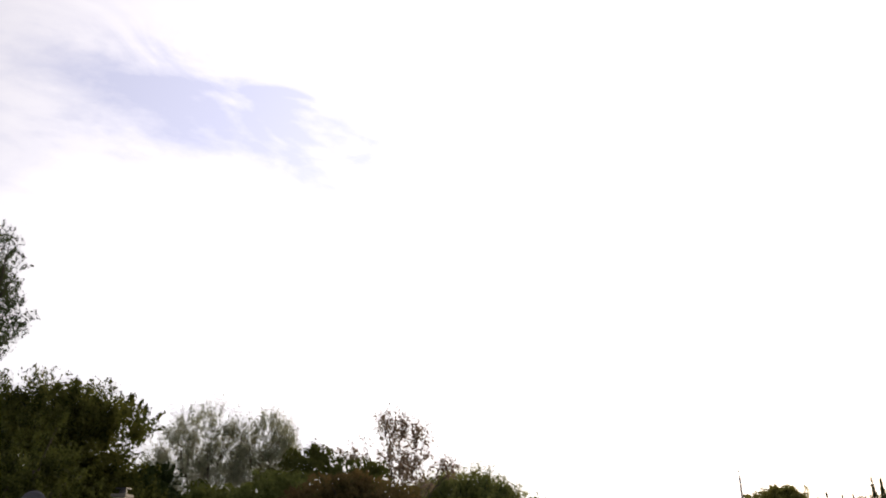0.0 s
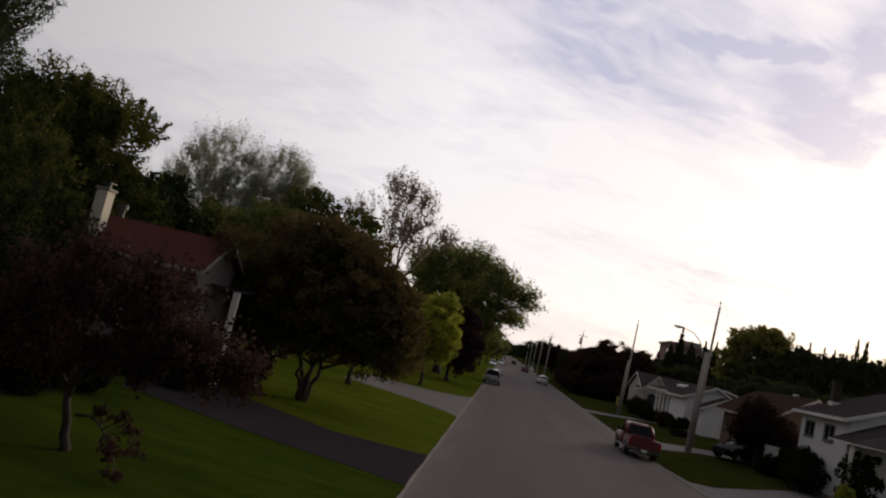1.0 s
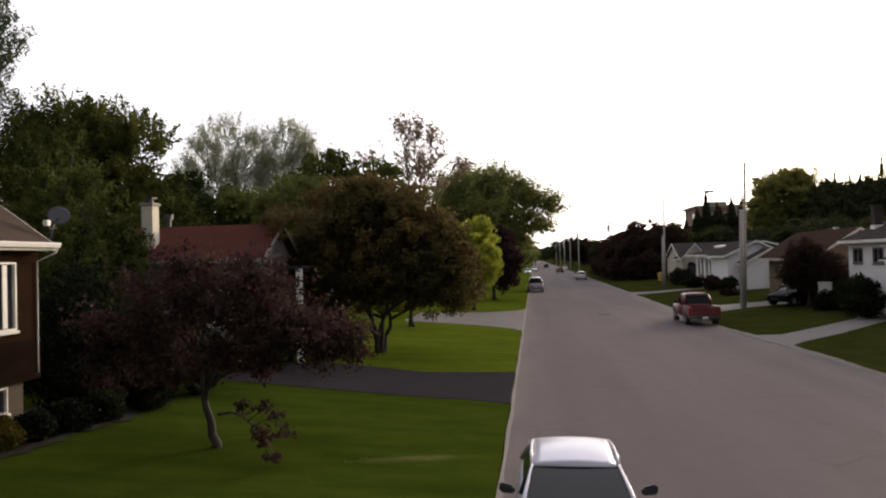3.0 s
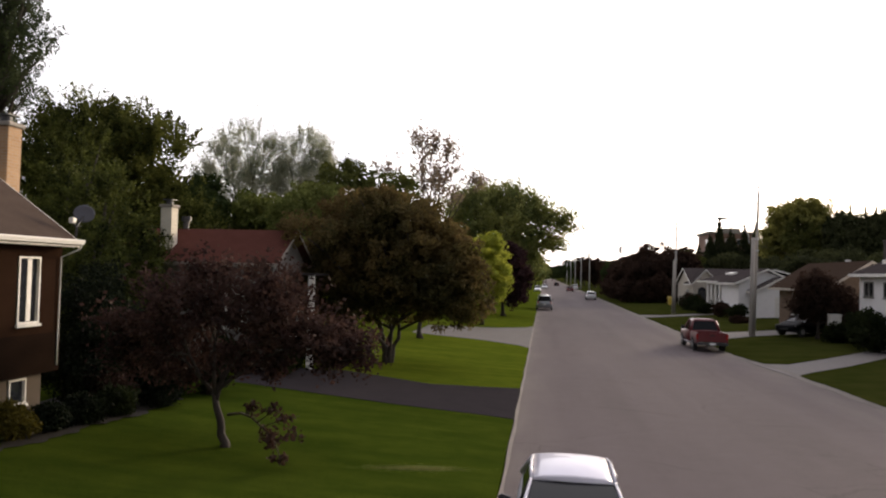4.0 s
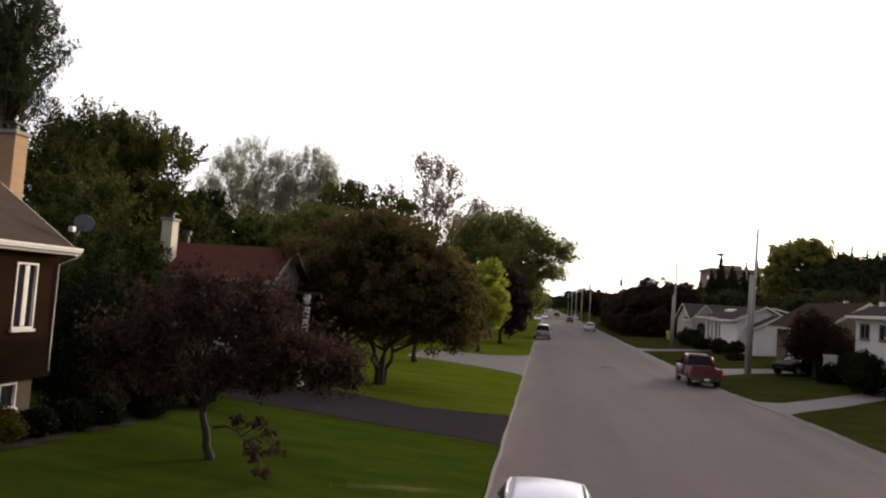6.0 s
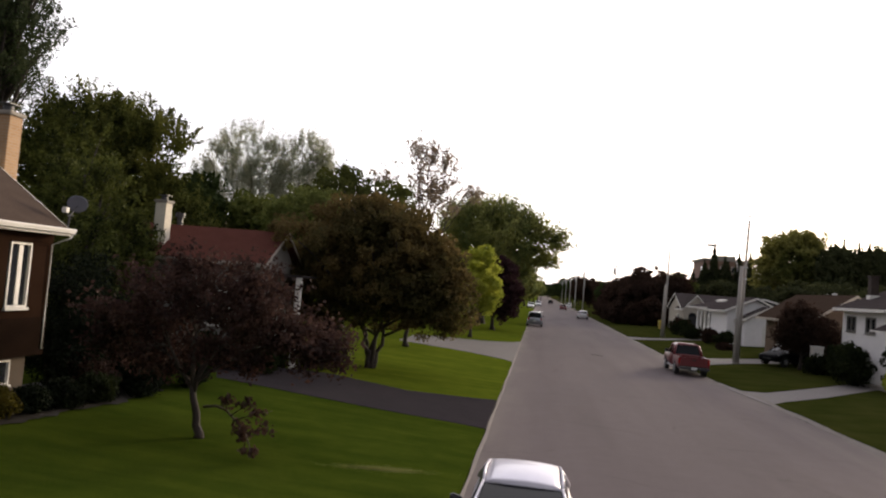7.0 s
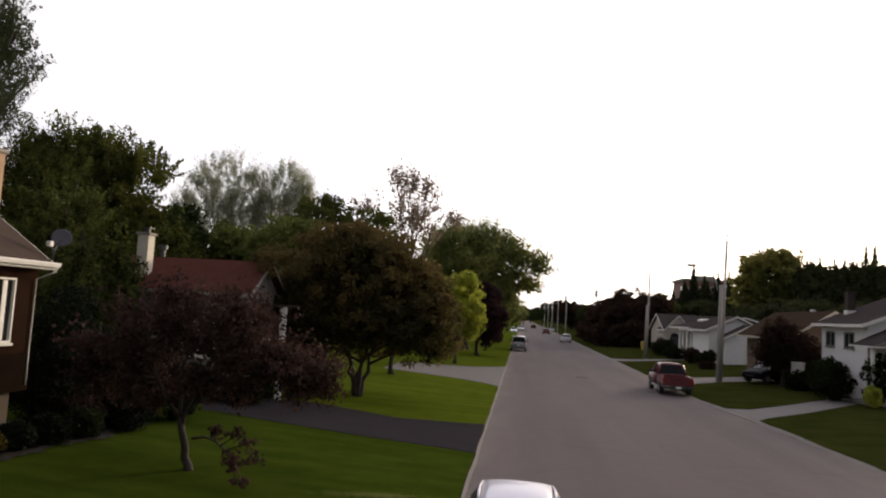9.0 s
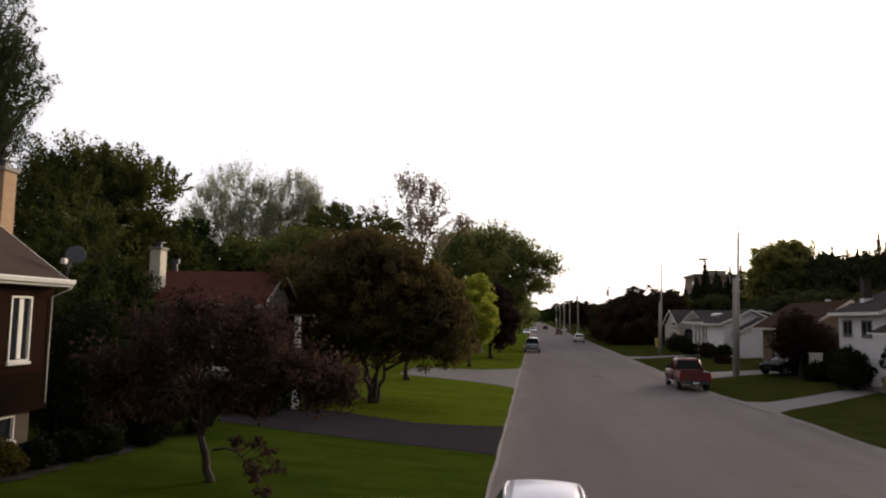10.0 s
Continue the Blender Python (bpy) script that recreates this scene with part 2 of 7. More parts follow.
def lawn_material():
    def build(nt):
        big = noise_node(nt, 0.22, 4)
        mid = noise_node(nt, 1.6, 5)
        streak = noise_node(nt, 0.9, 4, stretch=(0.35, 1.6, 1), distort=0.4)
        fine = noise_node(nt, 26, 4)
        col = ramp_node(nt, big, (0.3, (0.0326, 0.0518, 0.0055)), (0.7, (0.0488, 0.0696, 0.0078)))
        col = mix_node(nt, 0.5, col, ramp_node(nt, mid, (0.38, (0.0235, 0.0392, 0.0046)), (0.64, (0.0660, 0.0790, 0.0104))))
        col = mix_node(nt, 0.5, col, ramp_node(nt, streak, (0.36, (0.0222, 0.0377, 0.0044)), (0.66, (0.0622, 0.0814, 0.0092))))
        col = mix_node(nt, 0.25, col, ramp_node(nt, fine, (0.3, (0.0266, 0.0400, 0.0044)), (0.7, (0.0577, 0.0740, 0.0100))))
        tc = nt.nodes.new("ShaderNodeTexCoord")
        sep = nt.nodes.new("ShaderNodeSeparateXYZ")
        nt.links.new(tc.outputs["Object"], sep.inputs[0])
        mr = nt.nodes.new("ShaderNodeMapRange")
        mr.inputs["From Min"].default_value, mr.inputs["From Max"].default_value = 4.0, 8.0
        nt.links.new(sep.outputs[0], mr.inputs["Value"])
        # the east lawn's dimmer light is put into this duller colour
        dry = ramp_node(nt, noise_node(nt, 0.5, 5), (0.35, (0.0296, 0.0340, 0.0092)), (0.68, (0.0533, 0.0518, 0.0163)))
        east = nt.nodes.new("ShaderNodeMath")
        east.operation = "MULTIPLY"
        nt.links.new(mr.outputs["Result"], east.inputs[0])
        east.inputs[1].default_value = 0.75
        col = mix_node(nt, east.outputs[0], col, dry)
        mid_street = mr
        # near turf darkened, turf past the dark driveway yellower and brighter: painted light
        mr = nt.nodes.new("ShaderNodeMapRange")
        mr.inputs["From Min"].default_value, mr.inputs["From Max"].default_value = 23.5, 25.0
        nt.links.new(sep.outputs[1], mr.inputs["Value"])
        near_shaded = mix_node(nt, 1.0, col, (0.80, 0.82, 0.86), "MULTIPLY")
        # the east lawn is darkened once more the same way
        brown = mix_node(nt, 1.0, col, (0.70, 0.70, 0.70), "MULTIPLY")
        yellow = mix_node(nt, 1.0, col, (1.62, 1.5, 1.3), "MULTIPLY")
        both = mix_node(nt, mr.outputs["Result"], near_shaded, yellow)
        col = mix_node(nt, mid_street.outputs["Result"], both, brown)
        return bsdf(nt, col, 0.95, bump=fine, strength=0.4, dist=0.02, spec=0.0)
    return material("mown_grass", build)


def glass_material(name, tint, spec=0.6):
    def build(nt):
        return bsdf(nt, tint, 0.06, spec=spec)
    return material(name, build)


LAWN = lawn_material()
ROAD = asphalt("worn_asphalt", (0.090, 0.073, 0.0755), (0.124, 0.101, 0.104), dusty=True, spec=0.08)
DRIVE_DARK = asphalt("dark_asphalt", (0.027, 0.024, 0.0265), (0.044, 0.038, 0.040), crack=False, spec=0.0)
DRIVE_PALE = asphalt("pale_asphalt", (0.1025, 0.0918, 0.0886), (0.1394, 0.1255, 0.1205), crack=False)
DRIVE_MID = asphalt("weathered_asphalt", (0.1204, 0.1075, 0.1032), (0.1634, 0.1479, 0.1419), crack=False)
CONCRETE = rough_surface("concrete", (0.24, 0.21, 0.18), (0.34, 0.31, 0.27), 2.0, 50)
# soil taken near black, so the shade under the shrubs is in its colour
DARKENED_SOIL = rough_surface("shade_dark_soil", (0.009, 0.007, 0.0055), (0.019, 0.0145, 0.011), 3.0, 40)
SANDY = rough_surface("sandy_road_edge", (0.105, 0.088, 0.080), (0.150, 0.128, 0.115), 1.2, 60)
BARK = rough_surface("grey_brown_bark", (0.05, 0.038, 0.03), (0.12, 0.09, 0.07), 4, 40, bump=0.8, dist=0.02, stretch=(1, 1, 0.25))
BARK_DARK = rough_surface("dark_bark", (0.025, 0.02, 0.017), (0.06, 0.045, 0.038), 4, 40, bump=0.8, dist=0.02, stretch=(1, 1, 0.25))
WOOD_POLE = rough_surface("weathered_pole_wood", (0.28, 0.25, 0.225), (0.43, 0.39, 0.355), 2, 30, stretch=(4, 4, 0.4))
PALE_POLE = rough_surface("bleached_pole_wood", (0.46, 0.43, 0.40), (0.62, 0.59, 0.55), 2, 30, stretch=(4, 4, 0.4))
GALV = paint("galvanised_steel", (0.45, 0.45, 0.46), 0.45, 0.0, 0.7)
DARK_METAL = paint("dark_metal", (0.05, 0.05, 0.055), 0.5, 0.0, 0.3)
WHITE_TRIM = rough_surface("white_trim", (0.66, 0.62, 0.57), (0.80, 0.77, 0.72), 3, 40, rough=0.5, bump=0.05)
BROWN_BOARDS = lined_surface("dark_brown_boards", (0.019, 0.0102, 0.0064), (0.031, 0.0168, 0.0108), 0.16, "Z")
# darker copy of the brown boards; shade low on the wall put into colour
SHADED_BOARDS = lined_surface("shaded_brown_boards", (0.0125, 0.0078, 0.0056), (0.0205, 0.0125, 0.0090), 0.16, "Z")
BEIGE_STUCCO = rough_surface("beige_stucco", (0.075, 0.056, 0.040), (0.108, 0.081, 0.059), 1.5, 60)
ROOF_BROWN = lined_surface("brown_shingles", (0.056, 0.041, 0.034), (0.084, 0.063, 0.052), 0.14, "X")
ROOF_RED = lined_surface("red_brown_shingles", (0.074, 0.029, 0.023), (0.108, 0.045, 0.036), 0.14, "Y")
ROOF_GREY = lined_surface("grey_shingles", (0.044, 0.037, 0.036), (0.070, 0.059, 0.058), 0.14, "X")
ROOF_TAN = lined_surface("tan_brown_shingles", (0.040, 0.028, 0.021), (0.064, 0.044, 0.034), 0.14, "X")
PALE_SIDING = lined_surface("pale_siding", (0.26, 0.245, 0.235), (0.36, 0.345, 0.325), 0.12, "Z", rough=0.6, depth=0.008)
WHITE_SIDING = lined_surface("white_siding", (0.74, 0.705, 0.70), (0.86, 0.825, 0.82), 0.12, "Z", rough=0.6, depth=0.008)
TAN_SIDING = lined_surface("tan_siding", (0.44, 0.39, 0.33), (0.56, 0.50, 0.43), 0.12, "Z", rough=0.6, depth=0.008)
GREY_BROWN_SIDING = lined_surface("grey_brown_siding", (0.16, 0.148, 0.138), (0.22, 0.205, 0.19), 0.12, "Z", rough=0.7, depth=0.008)
DISH_GREY = paint("dish_grey", (0.13, 0.13, 0.16), 0.6, 0.0)
BROWN_SIDING = lined_surface("brown_siding", (0.14, 0.10, 0.075), (0.20, 0.15, 0.115), 0.12, "Z", rough=0.6, depth=0.008)
BLOCK_BRICK = rough_surface("brown_brick_far", (0.20, 0.115, 0.085), (0.27, 0.165, 0.125), 0.6, 6)
PANE = glass_material("window_glass", (0.02, 0.022, 0.028))
CAR_GLASS = glass_material("car_glass", (0.010, 0.011, 0.013), 0.16)
CURTAIN = rough_surface("pale_curtain", (0.5, 0.47, 0.42), (0.65, 0.62, 0.57), 3, 30)
RUBBER = rough_surface("tyre_rubber", (0.012, 0.012, 0.013), (0.03, 0.03, 0.03), 5, 50)
RIM = paint("wheel_rim", (0.22, 0.22, 0.23), 0.4, 0.1, 0.5)
BLACK_PLASTIC = rough_surface("black_plastic", (0.015, 0.015, 0.016), (0.03, 0.03, 0.032), 4, 40, rough=0.55)
RED_LENS = paint("red_lamp_lens", (0.35, 0.01, 0.012), 0.15, 0.5)
CLEAR_LENS = paint("clear_lamp_lens", (0.6, 0.6, 0.62), 0.1, 0.5)
PLATE = paint("number_plate", (0.75, 0.75, 0.75), 0.4, 0.0)
SILVER = paint("silver_car_paint", (0.46, 0.44, 0.50), 0.38, 0.35, 0.25, 0.08)
RED_PAINT = paint("red_car_paint", (0.115, 0.0065, 0.011), 0.38, 0.22, 0.0)
WHITE_PAINT = paint("white_car_paint", (0.74, 0.74, 0.76), 0.28, 0.8)
GREY_PAINT = paint("grey_car_paint", (0.26, 0.27, 0.30), 0.3, 0.8, 0.4)
BLACK_PAINT = rough_surface("black_car_paint", (0.006, 0.006, 0.007), (0.010, 0.010, 0.012), 2, 40, rough=0.6, bump=0.0, spec=0.03)
DARK_BRICK = rough_surface("dark_chimney_brick", (0.035, 0.024, 0.02), (0.06, 0.042, 0.036), 3, 20)
YELLOW = paint("yellow_plastic", (0.62, 0.45, 0.08), 0.45, 0.1)
IRON = rough_surface("cast_iron", (0.035, 0.03, 0.028), (0.07, 0.06, 0.055), 6, 40)


def brick_material(name, c1, c2, mortar):
    def build(nt):
        tc = nt.nodes.new("ShaderNodeTexCoord")
        sep = nt.nodes.new("ShaderNodeSeparateXYZ")
        nt.links.new(tc.outputs["Object"], sep.inputs[0])
        add = nt.nodes.new("ShaderNodeMath")
        nt.links.new(sep.outputs[0], add.inputs[0])
        nt.links.new(sep.outputs[1], add.inputs[1])
        comb = nt.nodes.new("ShaderNodeCombineXYZ")
        nt.links.new(add.outputs[0], comb.inputs[0])
        nt.links.new(sep.outputs[2], comb.inputs[1])
        b = nt.nodes.new("ShaderNodeTexBrick")
        b.inputs["Color1"].default_value, b.inputs["Color2"].default_value, b.inputs["Mortar"].default_value = (*c1, 1), (*c2, 1), (*mortar, 1)
        b.inputs["Scale"].default_value = 1.0
        b.inputs["Brick Width"].default_value, b.inputs["Row Height"].default_value, b.inputs["Mortar Size"].default_value = 0.21, 0.075, 0.008
        nt.links.new(comb.outputs[0], b.inputs["Vector"])
        col = mix_node(nt, 0.3, b.outputs["Color"], ramp_node(nt, noise_node(nt, 3, 4), (0.3, c1), (0.7, c2)))
        return bsdf(nt, col, 0.9, bump=b.outputs["Fac"], strength=-0.4, dist=0.008, spec=0.2)
    return material(name, build)


BRICK_TAN = brick_material("tan_brick", (0.36, 0.22, 0.12), (0.44, 0.28, 0.16), (0.40, 0.33, 0.26))
BRICK_CREAM = brick_material("cream_brick", (0.60, 0.54, 0.43), (0.70, 0.64, 0.52), (0.5, 0.47, 0.42))

L_MAPLE = foliage("maple_leaves", (0.1, 0.13, 0.05), (0.32, 0.345, 0.11), 0.35, 0.45, tip=(0.42, 0.40, 0.12))
L_BIG = foliage("pine_foliage", (0.0140, 0.0205, 0.0048), (0.108, 0.124, 0.027), 1.2, 0.4, tip=(0.200, 0.200, 0.046))
L_CEDAR = foliage("cedar_foliage", (0.005, 0.0085, 0.0025), (0.045, 0.060, 0.014), 1.5, 0.4, tip=(0.145, 0.160, 0.038))
L_BLUE = foliage("blue_green_needles", (0.0263, 0.0380, 0.0179), (0.0788, 0.0950, 0.0423), 0.5)
L_PALE = foliage("pale_young_leaves", (0.2050, 0.2296, 0.1435), (0.6396, 0.6314, 0.5002), 0.5, 0.5)
L_SPARSE = foliage("sparse_bronze_leaves", (0.1804, 0.1353, 0.1025), (0.3936, 0.3116, 0.2378), 0.4, 0.5)
L_BRONZE = foliage("bronze_green_leaves", (0.038, 0.039, 0.015), (0.152, 0.120, 0.043), 0.45, 0.45, tip=(0.165, 0.108, 0.043))
L_PLUM = foliage("purple_plum_leaves", (0.016, 0.009, 0.009), (0.066, 0.035, 0.029), 0.9, 0.45, tip=(0.096, 0.057, 0.046))
L_YELLOW = foliage("yellow_green_leaves", (0.2, 0.235, 0.034), (0.5, 0.52, 0.075), 0.6, 0.4, tip=(0.60, 0.59, 0.09))
L_PURPLE = foliage("dark_purple_leaves", (0.0283, 0.0154, 0.0180), (0.0580, 0.0283, 0.0309), 0.5, 0.25)
L_DARK = foliage("dark_green_leaves", (0.0189, 0.0297, 0.0108), (0.0513, 0.0702, 0.0216), 0.25, 0.3)
L_HEDGE = foliage("dark_bronze_leaves", (0.0260, 0.0163, 0.0130), (0.0650, 0.0377, 0.0260), 0.25, 0.3)
L_OLIVE = foliage("olive_leaves", (0.0431, 0.0575, 0.0173), (0.1222, 0.1294, 0.0345), 0.2, 0.35)
L_ROUND = foliage("golden_olive_leaves", (0.0936, 0.1076, 0.0328), (0.3042, 0.2808, 0.0796), 0.12, 0.4, tip=(0.4446, 0.3860, 0.1054))
# brighter copy of the spruce needles, with the row's light put into its colour
L_SPRUCE_BRIGHT = foliage("brightened_spruce_needles", (0.036, 0.044, 0.02), (0.105, 0.11, 0.05), 0.3, 0.25)
L_SPRUCE = foliage("spruce_needles", (0.0173, 0.0233, 0.0110), (0.0444, 0.0518, 0.0222), 0.3, 0.2)
# near-black needles: the deep shade at the house corner is put into the colour
L_SHADE_GREEN = foliage("shade_dark_needles", (0.005, 0.007, 0.004), (0.017, 0.023, 0.011), 1.0, 0.1)
L_LIGHT = foliage("light_green_leaves", (0.075, 0.095, 0.026), (0.20, 0.215, 0.060), 0.4, 0.45)
# base raised above the spruce needles: the pale haze is put into the colour
L_YARD_HAZE = foliage("hazy_yard_leaves", (0.023, 0.029, 0.013), (0.068, 0.072, 0.029), 0.3, 0.3)
L_SHRUB = foliage("shrub_leaves", (0.0082, 0.0122, 0.0048), (0.0245, 0.0313, 0.0095), 1.5, 0.3)
L_GOLD = foliage("golden_shrub_leaves", (0.05, 0.043, 0.008), (0.13, 0.105, 0.018), 1.5, 0.35)
DRY_GRASS = foliage("dry_grass_blades", (0.16, 0.17, 0.05), (0.26, 0.26, 0.09), 2.0, 0.4)


# ---- building tools ----
class Geo:
    """Collects faces for one mesh."""

    def __init__(self):
        self.v, self.f = [], []

    def add(self, verts, faces):
        n = len(self.v)
        self.v += [tuple(p) for p in verts]
        self.f += [tuple(i + n for i in f) for f in faces]
        return self

    def box(self, x0, x1, y0, y1, z0, z1):
        x0, x1, y0, y1, z0, z1 = min(x0, x1), max(x0, x1), min(y0, y1), max(y0, y1), min(z0, z1), max(z0, z1)
        v = [(x0, y0, z0), (x1, y0, z0), (x1, y1, z0), (x0, y1, z0), (x0, y0, z1), (x1, y0, z1), (x1, y1, z1), (x0, y1, z1)]
        return self.add(v, [(0, 3, 2, 1), (4, 5, 6, 7), (0, 1, 5, 4), (1, 2, 6, 5), (2, 3, 7, 6), (3, 0, 4, 7)])

    def hexa(self, low, high):
        """A solid between two quads, both counter-clockwise from above."""
        return self.add([*low, *high], [(3, 2, 1, 0), (4, 5, 6, 7), (0, 1, 5, 4), (1, 2, 6, 5), (2, 3, 7, 6), (3, 0, 4, 7)])

    def prism(self, poly, axis, a, b):
        """A polygon in the two other axes, drawn out along one axis from a to b."""
        def at(p, w):
            return {"x": (w, p[0], p[1]), "y": (p[0], w, p[1]), "z": (p[0], p[1], w)}[axis]
        n = len(poly)
        v = [at(p, a) for p in poly] + [at(p, b) for p in poly]
        f = [tuple(range(n))[::-1], tuple(range(n, 2 * n))] + [(i, (i + 1) % n, n + (i + 1) % n, n + i) for i in range(n)]
        return self.add(v, f)

    def tube(self, points, radii, n=8, cap=True):
        pts = [Vector(p) for p in points]
        if isinstance(radii, (int, float)):
            radii = [radii] * len(pts)
        verts, faces = [], []
        side = None
        for i, p in enumerate(pts):
            d = (pts[min(i + 1, len(pts) - 1)] - pts[max(i - 1, 0)]).normalized()
            if side is None:
                side = d.cross(Vector((0.3, 0.9, 0.2)) if abs(d.z) > 0.7 else Vector((0, 0, 1))).normalized()
            side = (side - d * side.dot(d)).normalized()
            up = d.cross(side)
            for k in range(n):
                a = 2 * math.pi * k / n
                verts.append(p + radii[i] * (math.cos(a) * side + math.sin(a) * up))
        for i in range(len(pts) - 1):
            for k in range(n):
                faces.append((i * n + k, i * n + (k + 1) % n, (i + 1) * n + (k + 1) % n, (i + 1) * n + k))
        if cap:
            faces += [tuple(range(n))[::-1], tuple(range((len(pts) - 1) * n, len(pts) * n))]
        return self.add(verts, faces)

    def mesh(self, name):
        me = bpy.data.meshes.new(name)
        me.from_pydata(self.v, [], self.f)
        me.update()
        return me


def part(name, geo, mat, parent=None, label="", smooth=False, bevel=0.0):
    """One mesh object, a part of its parent."""
    me = geo.mesh(name)
    if bevel or smooth:
        bm = bmesh.new()
        bm.from_mesh(me)
        bmesh.ops.recalc_face_normals(bm, faces=bm.faces)
        if bevel:
            sharp = [e for e in bm.edges if len(e.link_faces) == 2 and e.calc_face_angle(0) > 0.6]
            bmesh.ops.bevel(bm, geom=sharp, offset=bevel, segments=2, affect="EDGES", clamp_overlap=True)
        bm.to_mesh(me)
        bm.free()
    if smooth:
        me.shade_smooth()
    me.materials.append(mat)
    ob = new(name, me)
    if parent is not None:
        ob.parent = parent
    if label:
        tagged(ob, label)
    return ob


def root(name, at, label, category, group="", kind=""):
    ob = new(name)
    ob.empty_display_size = 0.3
    ob.matrix_world = at if isinstance(at, Matrix) else Matrix.Translation(at)
    return tagged(ob, label, category, group, kind)


ROAD_L, ROAD_R = -1.2, 9.85


def east_edge(y):
    """The far edge of the street: wider before the driveway mouth, and flaring on."""
    return ROAD_R + 0.75 * min(1.0, max(0.0, (41.6 - y) / 5.1)) + min(0.25, 0.03 * max(0.0, 33.5 - y))


def ground_z(x, y=100.0):
    """The lawns rise gently from the road on both sides; the road is wider in its first stretch."""
    if ROAD_R < x <= east_edge(y) + 0.02:
        return -0.05
    if x < ROAD_L:
        return 0.035 + 0.05 * min(ROAD_L - x, 11.0)
    if x > ROAD_R:
        return 0.012 + 0.055 * min(max(0.0, x - 10.7), 12.0)
    return -0.05


def mesh_from_arrays(name, verts, faces_n):
    """A mesh of loose polygons, each with faces_n corners, from one array of corners."""
    me = bpy.data.meshes.new(name)
    nv = len(verts)
    nf = nv // faces_n
    me.vertices.add(nv)
    me.vertices.foreach_set("co", np.ascontiguousarray(verts, dtype=np.float32).ravel())
    me.loops.add(nv)
    me.loops.foreach_set("vertex_index", np.arange(nv, dtype=np.int32))
    me.polygons.add(nf)
    me.polygons.foreach_set("loop_start", np.arange(0, nv, faces_n, dtype=np.int32))
    me.update(calc_edges=True)
    return me


def leaf_array(centres, size, rng, lengthen=1.6, flat=0.0, rise=None):
    """A pointed four-cornered leaf at each centre."""
    n = len(centres)
    d = rng.normal(size=(n, 3))
    if rise is not None:
        d = d * (1 - rise) + np.array([0, 0, 1.0]) * rise * 1.6
    d /= np.linalg.norm(d, axis=1, keepdims=True)
    s = np.cross(d, rng.normal(size=(n, 3)))
    s /= np.linalg.norm(s, axis=1, keepdims=True) + 1e-9
    ln = (size * lengthen * rng.uniform(0.6, 1.3, n))[:, None]
    wd = (size * rng.uniform(0.6, 1.2, n))[:, None]
    bend = np.cross(d, s) * ln * 0.15
    quad = np.stack([centres - d * ln / 2, centres + s * wd / 2 + bend, centres + d * ln / 2, centres - s * wd / 2 + bend], 1)
    return quad.reshape(-1, 3)


def crown_points(lobes, clumps, clump_r, per, rng, shell=0.4, rise=0.0, sprig=0.0):
    """Clump centres over a set of ellipsoids, and the leaf places about them."""
    lob = np.array(lobes, float)
    vol = lob[:, 3] * lob[:, 4] * lob[:, 5]
    pick = rng.choice(len(lob), clumps, p=vol / vol.sum())
    d = rng.normal(size=(clumps, 3))
    d /= np.linalg.norm(d, axis=1, keepdims=True)
    r = rng.uniform(0.12, 1.0, clumps) ** shell
    c = lob[pick, :3] + d * r[:, None] * lob[pick, 3:6]
    sizes = clump_r * rng.uniform(0.55, 1.25, clumps)
    off = rng.normal(size=(clumps, per, 3))
    off *= (rng.uniform(0, 1, (clumps, per)) ** 0.4 / np.linalg.norm(off, axis=2))[..., None]
    off[..., 2] *= 0.75 + rise
    if rise:
        off[..., :2] *= 1 - 0.45 * rise
    leaves = c[:, None] + off * sizes[:, None, None]
    if sprig:
        # leafy shoots that point outwards and up
        axis = d * 0.7 + np.array([0, 0, 0.75]) + rng.normal(size=(clumps, 3)) * 0.25
        axis /= np.linalg.norm(axis, axis=1, keepdims=True)
        run = rng.uniform(-1.0, 1.25, (clumps, per))
        thin = rng.normal(size=(clumps, per, 3)) * (0.30 - 0.13 * run)[..., None]
        shoots = c[:, None] + (axis[:, None] * run[..., None] * 1.15 + thin) * sizes[:, None, None]
        pick = rng.uniform(0, 1, clumps) < sprig
        leaves[pick] = shoots[pick]
    return c, leaves.reshape(-1, 3)


